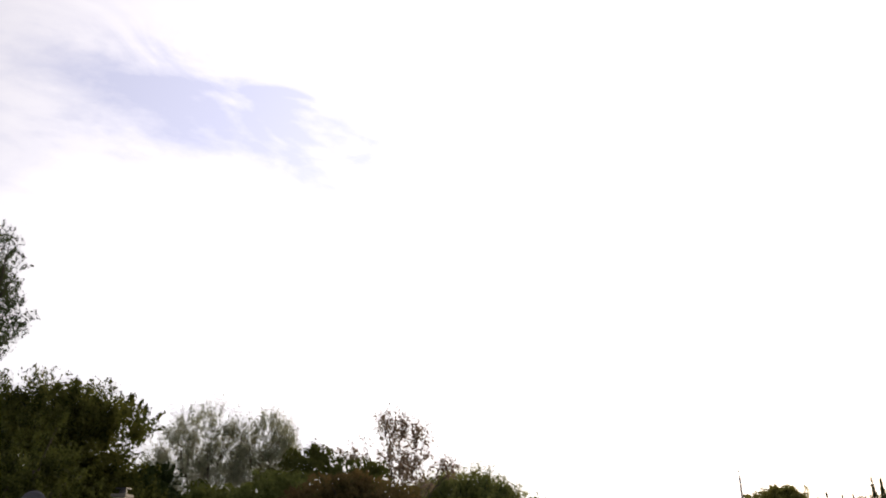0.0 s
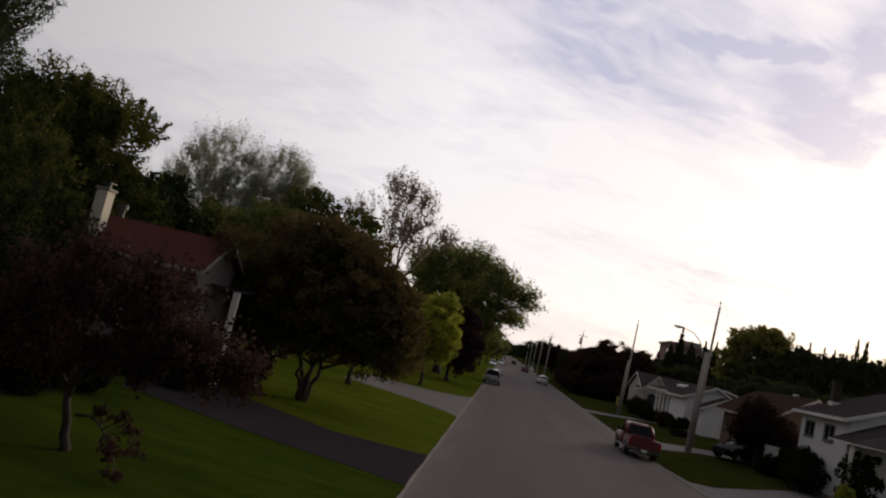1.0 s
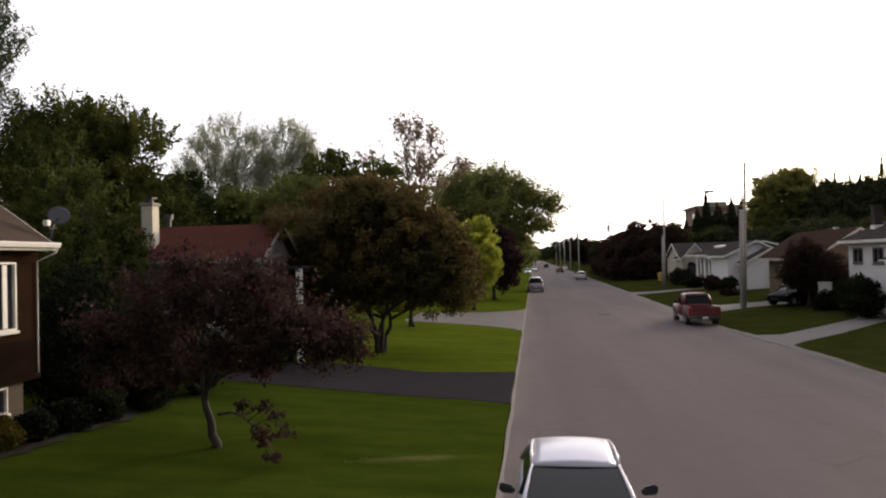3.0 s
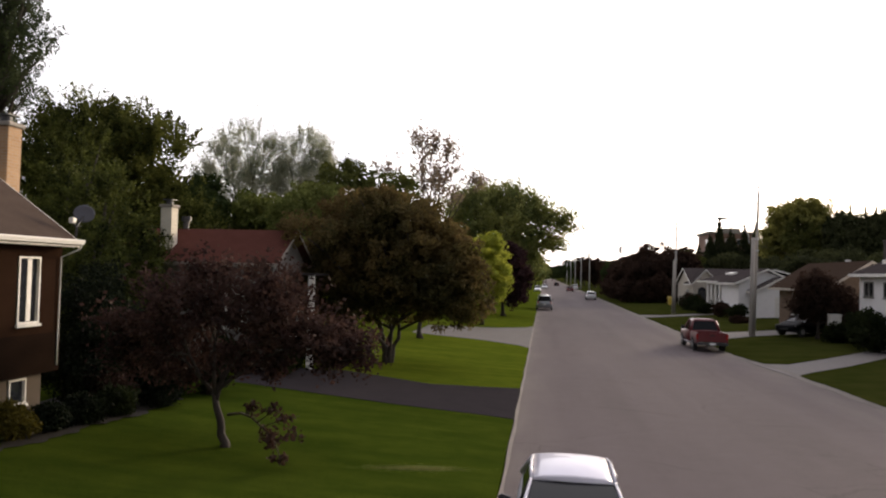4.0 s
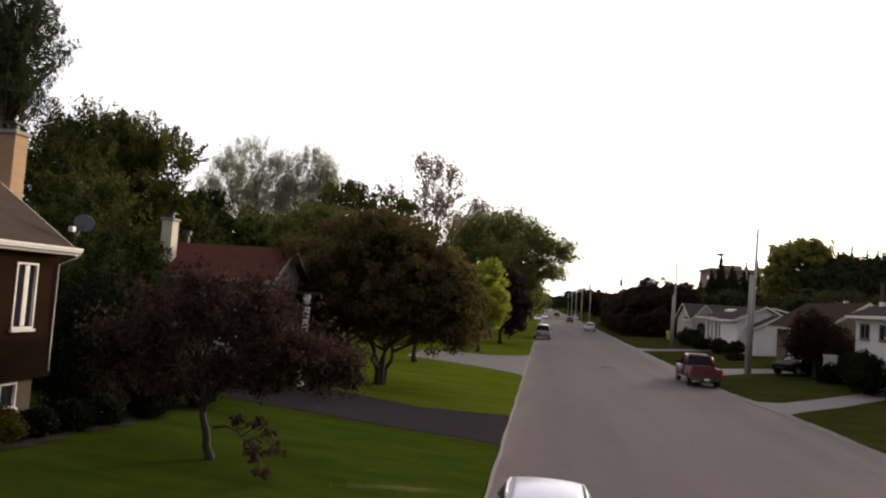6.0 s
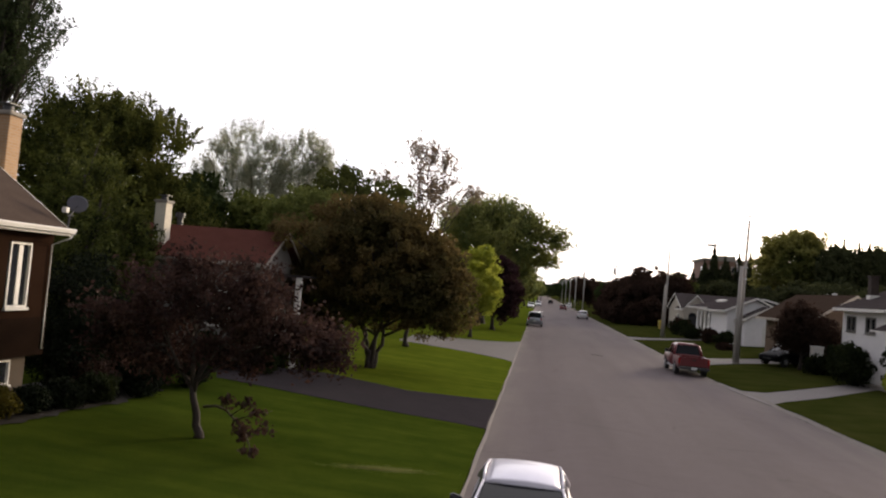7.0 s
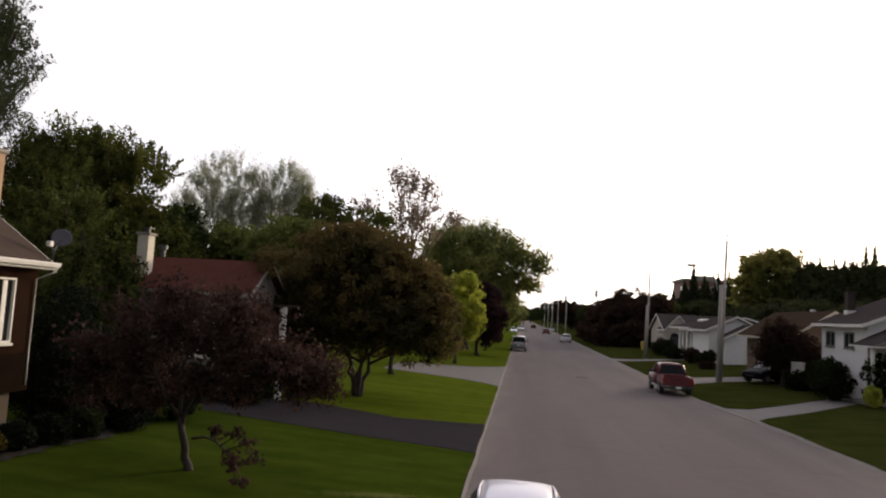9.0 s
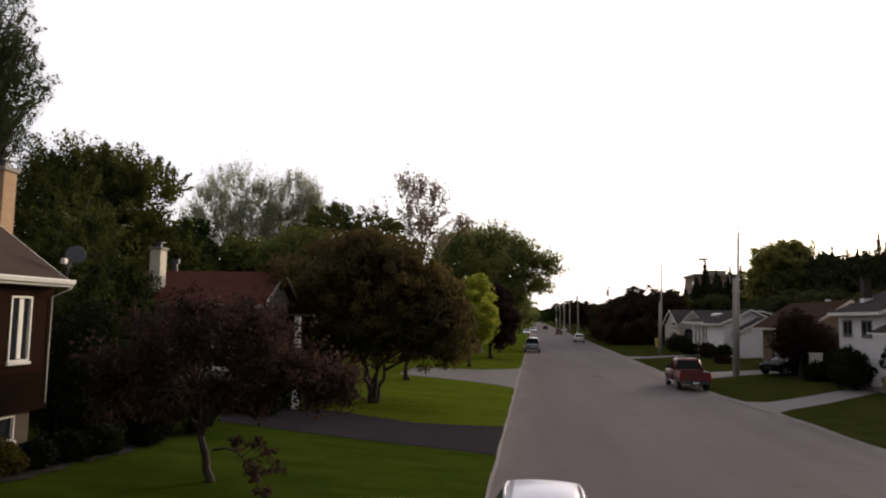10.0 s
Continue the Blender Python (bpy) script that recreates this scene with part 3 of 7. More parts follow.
def tree(name, label, x, y, trunk_h, trunk_r, lobes, clumps, clump_r, per, leaf, leaf_mat, bark, seed, rise=0.0, limbs=14, stems=1,
         lean=(0.0, 0.0), lengthen=1.6, shell=0.4, group="", z=None, twigs=0, spread=0.35, split=False, sprig=0.0, airy=(), low=3, flare=0.55):
    """A tapered trunk, limbs out to the clumps, and a crown of single leaves. lobes: ellipsoids relative to the foot."""
    rng = np.random.default_rng(seed)
    rnd = random.Random(seed)
    z = ground_z(x) - 0.05 if z is None else z
    top = root(name, (x, y, z), label, "tree", group)
    c, leaves = crown_points(lobes, clumps, clump_r, per, rng, shell, rise, sprig)
    if airy:
        # loose outer boughs with sky between them
        c2, l2 = crown_points(airy[0], airy[1], clump_r * 1.25, airy[2], rng, 0.6, rise, 1.0)
        c, leaves = np.concatenate([c2, c]), np.concatenate([leaves, l2])
    forks = []
    for s in range(stems):
        a = 2 * math.pi * (s + 0.3) / stems
        out = spread if stems > 1 else 0.0
        tip = Vector((lean[0] + out * math.cos(a) * trunk_h * 0.55, lean[1] + out * math.sin(a) * trunk_h * 0.55, trunk_h))
        foot = Vector((0.35 * trunk_r * math.cos(a), 0.35 * trunk_r * math.sin(a), 0)) if stems > 1 else Vector()
        pts, rad = [], []
        for i in range(9):
            t = i / 8
            p = foot.lerp(tip, t) + Vector((rnd.uniform(-1, 1), rnd.uniform(-1, 1), 0)) * trunk_r * 0.5 * (0 < i)
            pts.append(p)
            rad.append(trunk_r / (stems ** 0.5) * ((1 - 0.7 * t) + flare * max(0, 0.12 - t) / 0.12))
        part("trunk", Geo().tube(pts, rad, 10), bark, top, smooth=True)
        forks.append(pts)
    g = Geo()
    order = list(range(len(c)))
    rnd.shuffle(order)
    for n, i in enumerate(order[:limbs]):
        if split:
            g = Geo()
        pts = forks[n % stems]
        end = Vector(c[i])
        k = min(8, max(low, int(8 * min(0.95, max(0.3, (end.z * 0.75) / trunk_h)))))
        a = pts[k]
        mid = a.lerp(end, 0.5) + Vector((rnd.uniform(-0.1, 0.1), rnd.uniform(-0.1, 0.1), 0.12)) * (end - a).length
        r0 = trunk_r * (0.42 if stems == 1 else 0.3)
        g.tube([a, a.lerp(mid, 0.5), mid, end], [r0, r0 * 0.75, r0 * 0.5, r0 * 0.15], 6)
        for _ in range(twigs):
            j = order[rnd.randrange(len(order))]
            e2 = Vector(c[j])
            if (e2 - mid).length < 0.5 * trunk_h:
                g.tube([mid, mid.lerp(e2, 0.55) + Vector((0, 0, 0.1)), e2], [r0 * 0.35, r0 * 0.2, r0 * 0.06], 4)
        if split:
            part("limb", g, bark, top, smooth=True)
    if limbs and not split:
        part("branchwork", g, bark, top, smooth=True)
    me = mesh_from_arrays("crown", leaf_array(leaves, leaf, rng, lengthen, rise=0.35 * rise if rise else None), 4)
    me.materials.append(leaf_mat)
    ob = new("crown", me)
    ob.parent = top
    return top


def branching_tree(name, label, x, y, fork_h, trunk_r, lobes, tips, leaf_mat, bark, seed, per=12, leaf=0.1, scatter=0.25, reach=(0.35, 1.08),
                   arms=(6, 4, 4), shell=0.5, lean=(0.0, 0.0), group="", z=None, lengthen=1.6, core=None, lift=0.12, fine=0.010, crook=0.5):
    """A trunk that forks again and again out to the twig tips, which lie in ellipsoids about the foot, with leaves along the twigs."""
    rng = np.random.default_rng(seed)
    z = ground_z(x) - 0.05 if z is None else z
    top = root(name, (x, y, z), label, "tree", group)
    lob = np.array(lobes, float)
    vol = (lob[:, 3] * lob[:, 4] * lob[:, 5]) ** 0.62
    pick = rng.choice(len(lob), tips, p=vol / vol.sum())
    d = rng.normal(size=(tips, 3))
    d /= np.linalg.norm(d, axis=1, keepdims=True)
    ends = lob[pick, :3] + d * (rng.uniform(0.05, 1.0, tips) ** shell)[:, None] * lob[pick, 3:6]
    fork = np.array([lean[0], lean[1], fork_h])
    pts, rad = [], []
    for i in range(9):
        t = i / 8
        bend = rng.normal(size=3) * trunk_r * crook * (0 < i < 8)
        pts.append(fork * t + np.array([bend[0], bend[1], 0]))
        rad.append(trunk_r * (1 - 0.35 * t + 0.35 * max(0.0, 0.12 - t) / 0.12))
    part("trunk", Geo().tube(pts, rad, 10), bark, top, smooth=True)
    leaves = []

    def clusters(idx, k, frm):
        way = ends[idx] - frm
        way = way / (np.linalg.norm(way, axis=1, keepdims=True) + 1e-6) + 0.12 * (ends[idx] - ends[idx].mean(0))
        mid = way[rng.choice(len(idx), k, replace=False)]
        for _ in range(6):
            own = np.argmin(((way[:, None] - mid[None]) ** 2).sum(2), 1)
            mid = np.array([way[own == j].mean(0) if (own == j).any() else mid[j] for j in range(k)])
        return [idx[own == j] for j in range(k) if (own == j).any()]

    def grow(g, frm, idx, level, r):
        if level == len(arms) or len(idx) <= 2:
            for i in idx:
                e = ends[i]
                span = e - frm
                mid = frm + span * 0.5 + rng.normal(size=3) * 0.07 * np.linalg.norm(span) + np.array([0, 0, -lift * 0.4 * np.linalg.norm(span)])
                g.tube([frm, mid, e], [r, max(fine, r * 0.6), fine], 4, cap=False)
                u = rng.uniform(reach[0], reach[1], per)[:, None]
                leaves.append(frm + span * u + rng.normal(size=(per, 3)) * scatter)
            return
        for own in clusters(idx, min(arms[level], len(idx)), frm):
            c = ends[own].mean(0)
            span = c - frm
            node = frm + span * 0.52 + np.array([0, 0, lift * np.linalg.norm(span)])
            mid = frm + (node - frm) * 0.5 + rng.normal(size=3) * 0.05 * np.linalg.norm(span)
            r1 = max(fine * 1.2, r * (0.16 + 0.62 * (len(own) / len(idx)) ** 0.5))
            g.tube([frm, mid, node], [r * 0.85, (r + r1) / 2, r1], 6 if level == 0 else 5, cap=False)
            grow(g, node, own, level + 1, r1)

    every = np.arange(tips)
    for own in clusters(every, arms[0], fork):
        g = Geo()
        c = ends[own].mean(0)
        span = c - fork
        frm = fork * rng.uniform(0.82, 1.0)
        node = frm + span * 0.42 + np.array([0, 0, lift * np.linalg.norm(span)])
        r1 = trunk_r * (0.10 + 0.55 * (len(own) / tips) ** 0.5)
        g.tube([frm, frm + (node - frm) * 0.5 + rng.normal(size=3) * 0.04 * np.linalg.norm(span), node], [trunk_r * 0.5, (trunk_r * 0.5 + r1) / 2, r1], 7)
        grow(g, node, own, 1, r1)
        part("limb", g, bark, top, smooth=True)
    pool = np.concatenate(leaves)
    if core:
        pool = np.concatenate([pool, crown_points(core[0], core[1], core[2], core[3], rng, 0.42, 0.2, 0.6)[1]])
    pool[:, 2] = np.maximum(pool[:, 2], 0.08)
    me = mesh_from_arrays("crown", leaf_array(pool, leaf, rng, lengthen), 4)
    me.materials.append(leaf_mat)
    new("crown", me).parent = top
    return top


def shrub(name, label, x, y, rx, ry, h, leaf_mat, seed, per=60, clumps=60, leaf=0.07, z=None, group="", category="shrub"):
    rng = np.random.default_rng(seed)
    z = ground_z(x) if z is None else z
    top = root(name, (x, y, z), label, category, group)
    lobes = [(rng.uniform(-0.3, 0.3) * rx, rng.uniform(-0.3, 0.3) * ry, h * rng.uniform(0.42, 0.55), rx * 0.8, ry * 0.8, h * 0.46) for _ in range(4)]
    c, leaves = crown_points(lobes, clumps, 0.32 * min(rx, ry, h) + 0.06, per, rng, 0.45)
    leaves[:, 2] = np.maximum(leaves[:, 2], 0.03)
    g = Geo()
    for i in range(9):
        e = c[i]
        g.tube([(0.1 * e[0], 0.1 * e[1], -0.05), (0.5 * e[0], 0.5 * e[1], 0.6 * e[2]), tuple(e)], [0.025, 0.018, 0.006], 5)
    part("stemwork", g, BARK_DARK, top)
    me = mesh_from_arrays("foliage", leaf_array(leaves, leaf, rng, 1.5), 4)
    me.materials.append(leaf_mat)
    new("foliage", me).parent = top
    return top


def spruce(name, label, x, y, h, r, leaf_mat, seed, tiers=16, leaf=0.3, z=None, group="", per=26, skirt=0.08):
    """A conifer: a straight trunk and drooping boughs in tiers."""
    rng = np.random.default_rng(seed)
    z = ground_z(x) - 0.05 if z is None else z
    top = root(name, (x, y, z), label, "tree", group)
    part("trunk", Geo().tube([(0, 0, 0), (0, 0, h * 0.5), (0, 0, h * 0.98)], [0.018 * h, 0.011 * h, 0.003 * h], 8), BARK_DARK, top, smooth=True)
    pts = [np.stack([rng.normal(0, 0.05, 60), rng.normal(0, 0.05, 60), h * rng.uniform(0.86, 1.03, 60)], 1)]
    for t in range(tiers):
        u = t / (tiers - 1)
        zz = h * (skirt + (1 - skirt) * u)
        rr = r * (1 - u) ** 0.9 * rng.uniform(0.75, 1.15) + 0.03
        nb = max(4, int(11 * (1 - u) + 4))
        a0 = rng.uniform(0, 6.28)
        for b in range(nb):
            a = a0 + 6.283 * b / nb + rng.uniform(-0.2, 0.2)
            ln = rr * rng.uniform(0.75, 1.12)
            s = np.sqrt(rng.uniform(0.02, 1, per)) * ln
            p = np.stack([np.cos(a) * s, np.sin(a) * s, zz - 0.25 * s + 0.12 * s * s / max(rr, 0.3)], 1)
            p += rng.normal(size=p.shape) * np.array([0.06 + 0.08 * rr, 0.06 + 0.08 * rr, 0.24 * h / tiers])
            pts.append(p)
    pts = np.concatenate(pts)
    me = mesh_from_arrays("foliage", leaf_array(pts, leaf * np.clip(1.15 - 0.8 * pts[:, 2] / h, 0.3, 1.0), rng, 1.9), 4)
    me.materials.append(leaf_mat)
    new("foliage", me).parent = top
    return top


# ---- ground, road, drives ----
def strip_lines(*groups):
    out = sorted({round(v, 3) for g in groups for v in g})
    return out


def make_ground():
    xs = strip_lines([-3000, -1200, -500, -200, -80, -40, -25, -18], np.arange(-12.2, -1.2, 1.1), [ROAD_L - 0.06, ROAD_L, ROAD_R, ROAD_R + 0.06],
                     [10.1, 10.35, 10.6, 10.66, 10.74, 10.82, 10.92, 11.1, 11.28, 11.46, 11.64, 11.975], np.arange(12.2, 22.5, 1.0), [30, 45, 80, 200, 500, 1200, 3000])
    ys = strip_lines([-3000, -800, -200, -60, -20], np.arange(-8, 36, 2.0), np.arange(36, 43, 0.5), np.arange(44, 70, 2.0), [80, 100, 130, 170, 230, 320, 500, 900, 1600, 3000])
    rng = random.Random(3)
    g = Geo()
    v = []
    for yy in ys:
        for xx in xs:
            zz = ground_z(xx, yy)
            if xx < -2 or xx > 12:
                zz += rng.uniform(-0.003, 0.003)
            v.append((xx, yy, zz))
    w = len(xs)
    f = [(j * w + i, j * w + i + 1, (j + 1) * w + i + 1, (j + 1) * w + i) for j in range(len(ys) - 1) for i in range(w - 1)]
    g.add(v, f)
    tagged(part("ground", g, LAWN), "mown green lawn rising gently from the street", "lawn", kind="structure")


def sheet(name, outline_l, outline_r, mat, lift, label, category, kind="structure"):
    """A paved sheet between two lines of (x, y) points of equal count, laid on the ground with a thin edge."""
    g = Geo()
    n = len(outline_l)
    steps = 6
    v = []
    for a, b in zip(outline_l, outline_r):
        for k in range(steps + 1):
            t = k / steps
            xx, yy = a[0] + (b[0] - a[0]) * t, a[1] + (b[1] - a[1]) * t
            inside = ROAD_L - 0.01 <= xx <= ROAD_R + 0.01
            v.append((xx, yy, lift * 0.5 if inside else ground_z(xx) + lift))
    top = len(v)
    v += [(p[0], p[1], p[2] - 0.12) for p in v]
    f = []
    for i in range(n - 1):
        for k in range(steps):
            q = (i * (steps + 1) + k, i * (steps + 1) + k + 1, (i + 1) * (steps + 1) + k + 1, (i + 1) * (steps + 1) + k)
            f.append(q)
    for i in range(n - 1):
        for k in (0, steps):
            a, b = i * (steps + 1) + k, (i + 1) * (steps + 1) + k
            f.append((a, b, b + top, a + top))
    for i in (0, n - 1):
        for k in range(steps):
            a = i * (steps + 1) + k
            f.append((a, a + 1, a + 1 + top, a + top))
    g.add(v, f)
    ob = part(name, g, mat)
    bm = bmesh.new()
    bm.from_mesh(ob.data)
    bmesh.ops.recalc_face_normals(bm, faces=bm.faces)
    bm.to_mesh(ob.data)
    bm.free()
    return tagged(ob, label, category, kind=kind)


make_ground()


def make_road():
    g = Geo()
    ys = strip_lines([-400, -100, -40], np.arange(-20, 120, 5.0), [140, 180, 240, 320, 420, 600, 900])
    us = [0.0, 0.12, 0.3, 0.5, 0.7, 0.88, 1.0]
    ys = strip_lines(ys, [36.5, 41.6])

    edge = east_edge
    v = [(ROAD_L + (edge(yy) - ROAD_L) * u, yy, 0.03 * (1 - (2 * u - 1) ** 2)) for yy in ys for u in us]
    w = len(us)
    g.add(v, [(j * w + i, j * w + i + 1, (j + 1) * w + i + 1, (j + 1) * w + i) for j in range(len(ys) - 1) for i in range(w - 1)])
    tagged(part("road", g, ROAD, smooth=True), "wide worn grey asphalt residential street", "road", kind="structure")
    # sand and dust lie along both sides
    for name, side in (("gutter_west", 0), ("gutter_east", 1)):
        e = Geo()
        vv = []
        rng = random.Random(7 + side)
        yy = -30.0
        while yy < 400:
            near = yy < 70
            wob = rng.uniform(-0.02, 0.02) + 0.07 * math.sin(yy * 0.7) + 0.05 * math.sin(yy * 1.9 + 1)
            if side == 0:
                vv += [(ROAD_L - 0.02 + 0.015 * math.sin(yy * 1.3), yy, 0.040), (ROAD_L + 0.07 + 0.2 * wob, yy, 0.010)]
            else:
                far = edge(yy) + 0.21 + 0.03 * math.sin(yy * 1.1) + rng.uniform(-0.03, 0.03)
                vv += [(edge(yy) - 0.02 + 0.3 * wob, yy, 0.006), (far, yy, 0.062 + 0.055 * max(0.0, far - 10.7))]
            yy += 0.45 if near else 8
        e.add(vv, [(2 * i, 2 * i + 1, 2 * i + 3, 2 * i + 2) for i in range(len(vv) // 2 - 1)])
        tagged(part(name, e, SANDY), "sandy worn edge along the asphalt street", "road edge", kind="structure")


make_road()
sheet("driveway_1", [(ROAD_L + 0.02, 21.25), (ROAD_L - 0.07, 21.35), (-2.1, 21.5), (-4.67, 21.75), (-7.3, 22.2), (-9.9, 22.7), (-14.0, 23.0)],
      [(ROAD_L + 0.02, 27.1), (ROAD_L - 0.07, 27.0), (-2.5, 26.6), (-4.5, 26.1), (-7.9, 27.3), (-11.4, 26.4), (-14.0, 25.2)],
      DRIVE_DARK, 0.012, "dark asphalt driveway between two lawns", "driveway")
sheet("driveway_2", [(ROAD_L + 0.02, 41.6), (ROAD_L - 0.07, 42.0), (-1.8, 42.9), (-3.9, 44.2), (-7.9, 45.2), (-14.0, 45.2)],
      [(ROAD_L + 0.02, 59.6), (ROAD_L - 0.07, 59.2), (-1.8, 57.4), (-3.9, 54.6), (-8.0, 52.2), (-14.0, 51.0)],
      DRIVE_PALE, 0.012, "pale grey asphalt driveway flaring to the street", "driveway")
sheet("driveway_3", [(10.55, 33.7), (10.85, 34.3), (11.7, 35.3), (14.2, 37.4), (18.0, 41.3), (19.4, 42.6)],
      [(10.0, 39.4), (10.7, 38.6), (11.7, 38.3), (14.2, 40.4), (18.0, 44.0), (19.4, 44.4)],
      DRIVE_MID, 0.012, "pale driveway running up beside the white house", "driveway")
sheet("driveway_4", [(ROAD_R - 0.02, 51.2), (ROAD_R + 0.07, 51.3), (11.8, 52.5), (15.0, 54.8), (20.0, 56.5)],
      [(ROAD_R - 0.02, 58.2), (ROAD_R + 0.07, 58.2), (11.8, 57.8), (15.0, 58.6), (20.0, 60.0)],
      DRIVE_PALE, 0.012, "pale driveway beside the utility pole", "driveway")
sheet("driveway_5", [(ROAD_R - 0.02, 78.5), (ROAD_R + 0.07, 78.6), (12.4, 79.5), (16.0, 81.0), (20.0, 82.0)],
      [(ROAD_R - 0.02, 83.5), (ROAD_R + 0.07, 83.4), (12.4, 82.6), (16.0, 83.8), (20.0, 85.0)],
      DRIVE_PALE, 0.012, "pale concrete driveway by the far pole", "driveway")


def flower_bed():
    """Bare soil under the foundation planting, its shade put into the colour, with an uneven edge."""
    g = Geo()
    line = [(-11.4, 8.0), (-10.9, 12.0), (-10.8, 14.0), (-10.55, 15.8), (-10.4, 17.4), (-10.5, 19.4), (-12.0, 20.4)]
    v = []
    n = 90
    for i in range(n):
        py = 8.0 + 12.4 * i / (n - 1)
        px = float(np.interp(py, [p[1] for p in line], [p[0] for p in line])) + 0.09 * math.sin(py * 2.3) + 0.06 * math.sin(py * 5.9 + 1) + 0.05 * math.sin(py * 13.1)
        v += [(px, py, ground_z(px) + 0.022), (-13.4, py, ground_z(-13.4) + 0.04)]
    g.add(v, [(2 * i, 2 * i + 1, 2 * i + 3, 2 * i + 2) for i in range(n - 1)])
    tagged(part("flower_bed", g, DARKENED_SOIL), "bare soil bed along the house wall, darkened for the shade there", "flower bed", kind="structure")


flower_bed()


def dry_patch():
    """A yellowed streak in the front lawn."""
    rng = np.random.default_rng(77)
    n = 5200
    u, v = rng.normal(0, 0.42, n), rng.normal(0, 0.10, n)
    xx, yy = -3.05 + u, 15.25 + 0.35 * u + v
    zz = 0.035 + 0.05 * (ROAD_L - xx)
    a = rng.uniform(0, 6.283, n)
    base = np.stack([xx, yy, zz - 0.01], 1)
    side = np.stack([np.cos(a), np.sin(a), 0 * a], 1) * 0.008
    tip = base + np.stack([rng.normal(0, 0.03, n), rng.normal(0, 0.03, n), rng.uniform(0.012, 0.03, n)], 1)
    me = mesh_from_arrays("dry_grass", np.stack([base - side, base + side, tip], 1).reshape(-1, 3), 3)
    me.materials.append(DRY_GRASS)
    tagged(new("dry_grass", me), "yellowed streak of dry grass in the lawn", "grass", kind="stuff")


dry_patch()


# ---- houses ----
def wall(g, axis, pos, sign, u0, u1, z0, z1, th=0.22, holes=()):
    """A wall in the plane axis = pos that looks along sign, with holes (u0, u1, z0, z1) right through it."""
    us = sorted({u0, u1, *(v for h in holes for v in h[:2])})
    zs = sorted({z0, z1, *(v for h in holes for v in h[2:])})
    solid = {(i, j) for i in range(len(us) - 1) for j in range(len(zs) - 1)
             if not any(h[0] < (us[i] + us[i + 1]) / 2 < h[1] and h[2] < (zs[j] + zs[j + 1]) / 2 < h[3] for h in holes)}
    seen, verts, faces = {}, [], []

    def at(i, j, k):
        if (i, j, k) not in seen:
            d = pos - sign * th * k
            seen[(i, j, k)] = len(verts)
            verts.append((d, us[i], zs[j]) if axis == "x" else (us[i], d, zs[j]))
        return seen[(i, j, k)]

    flip = (sign > 0) != (axis == "x")
    for i, j in solid:
        sides = [[(i, j, 0), (i + 1, j, 0), (i + 1, j + 1, 0), (i, j + 1, 0)], [(i, j, 1), (i, j + 1, 1), (i + 1, j + 1, 1), (i + 1, j, 1)]]
        if (i - 1, j) not in solid:
            sides.append([(i, j, 1), (i, j, 0), (i, j + 1, 0), (i, j + 1, 1)])
        if (i + 1, j) not in solid:
            sides.append([(i + 1, j, 0), (i + 1, j, 1), (i + 1, j + 1, 1), (i + 1, j + 1, 0)])
        if (i, j - 1) not in solid:
            sides.append([(i, j, 1), (i + 1, j, 1), (i + 1, j, 0), (i, j, 0)])
        if (i, j + 1) not in solid:
            sides.append([(i, j + 1, 0), (i + 1, j + 1, 0), (i + 1, j + 1, 1), (i, j + 1, 1)])
        for s in sides:
            q = tuple(at(*p) for p in s)
            faces.append(q[::-1] if flip else q)
    return g.add(verts, faces)


def window(parent, axis, pos, sign, u0, u1, z0, z1, mullions=(), frame_mat=None, fw=0.07, bars=(), curtain=False, name="window"):
    """A framed window set in a hole, with its pane and sill."""
    fm = frame_mat or WHITE_TRIM
    def bx(g, a, b, c, d, o0, o1):
        p, q = pos + sign * o0, pos + sign * o1
        return g.box(p, q, a, b, c, d) if axis == "x" else g.box(a, b, p, q, c, d)
    ucut = [u0 + fw] + [u0 + (u1 - u0) * m + s * 0.6 * fw for m in mullions for s in (-1, 1)] + [u1 - fw]
    zcut = [z0 + fw] + [z0 + (z1 - z0) * m + s * 0.3 * fw for m in bars for s in (-1, 1)] + [z1 - fw]
    lights = [(ucut[2 * i], ucut[2 * i + 1], zcut[2 * j], zcut[2 * j + 1]) for i in range(len(ucut) // 2) for j in range(len(zcut) // 2)]
    w = part(name, wall(Geo(), axis, pos + sign * 0.03, sign, u0 + 0.002, u1 - 0.002, z0 + 0.002, z1 - 0.002, 0.13, lights), fm, parent)
    part("pane", bx(Geo(), u0 + fw * 0.6, u1 - fw * 0.6, z0 + fw * 0.6, z1 - fw * 0.6, -0.055, -0.045), PANE, w)
    part("sill", bx(Geo(), u0 - 0.03, u1 + 0.03, z0 - 0.06, z0 - 0.002, -0.1, 0.07), fm, w)
    if curtain:
        part("curtain", bx(Geo(), u0 + fw, u0 + (u1 - u0) * 0.5, z0 + fw, z1 - fw, -0.16, -0.14), CURTAIN, w)
    return w


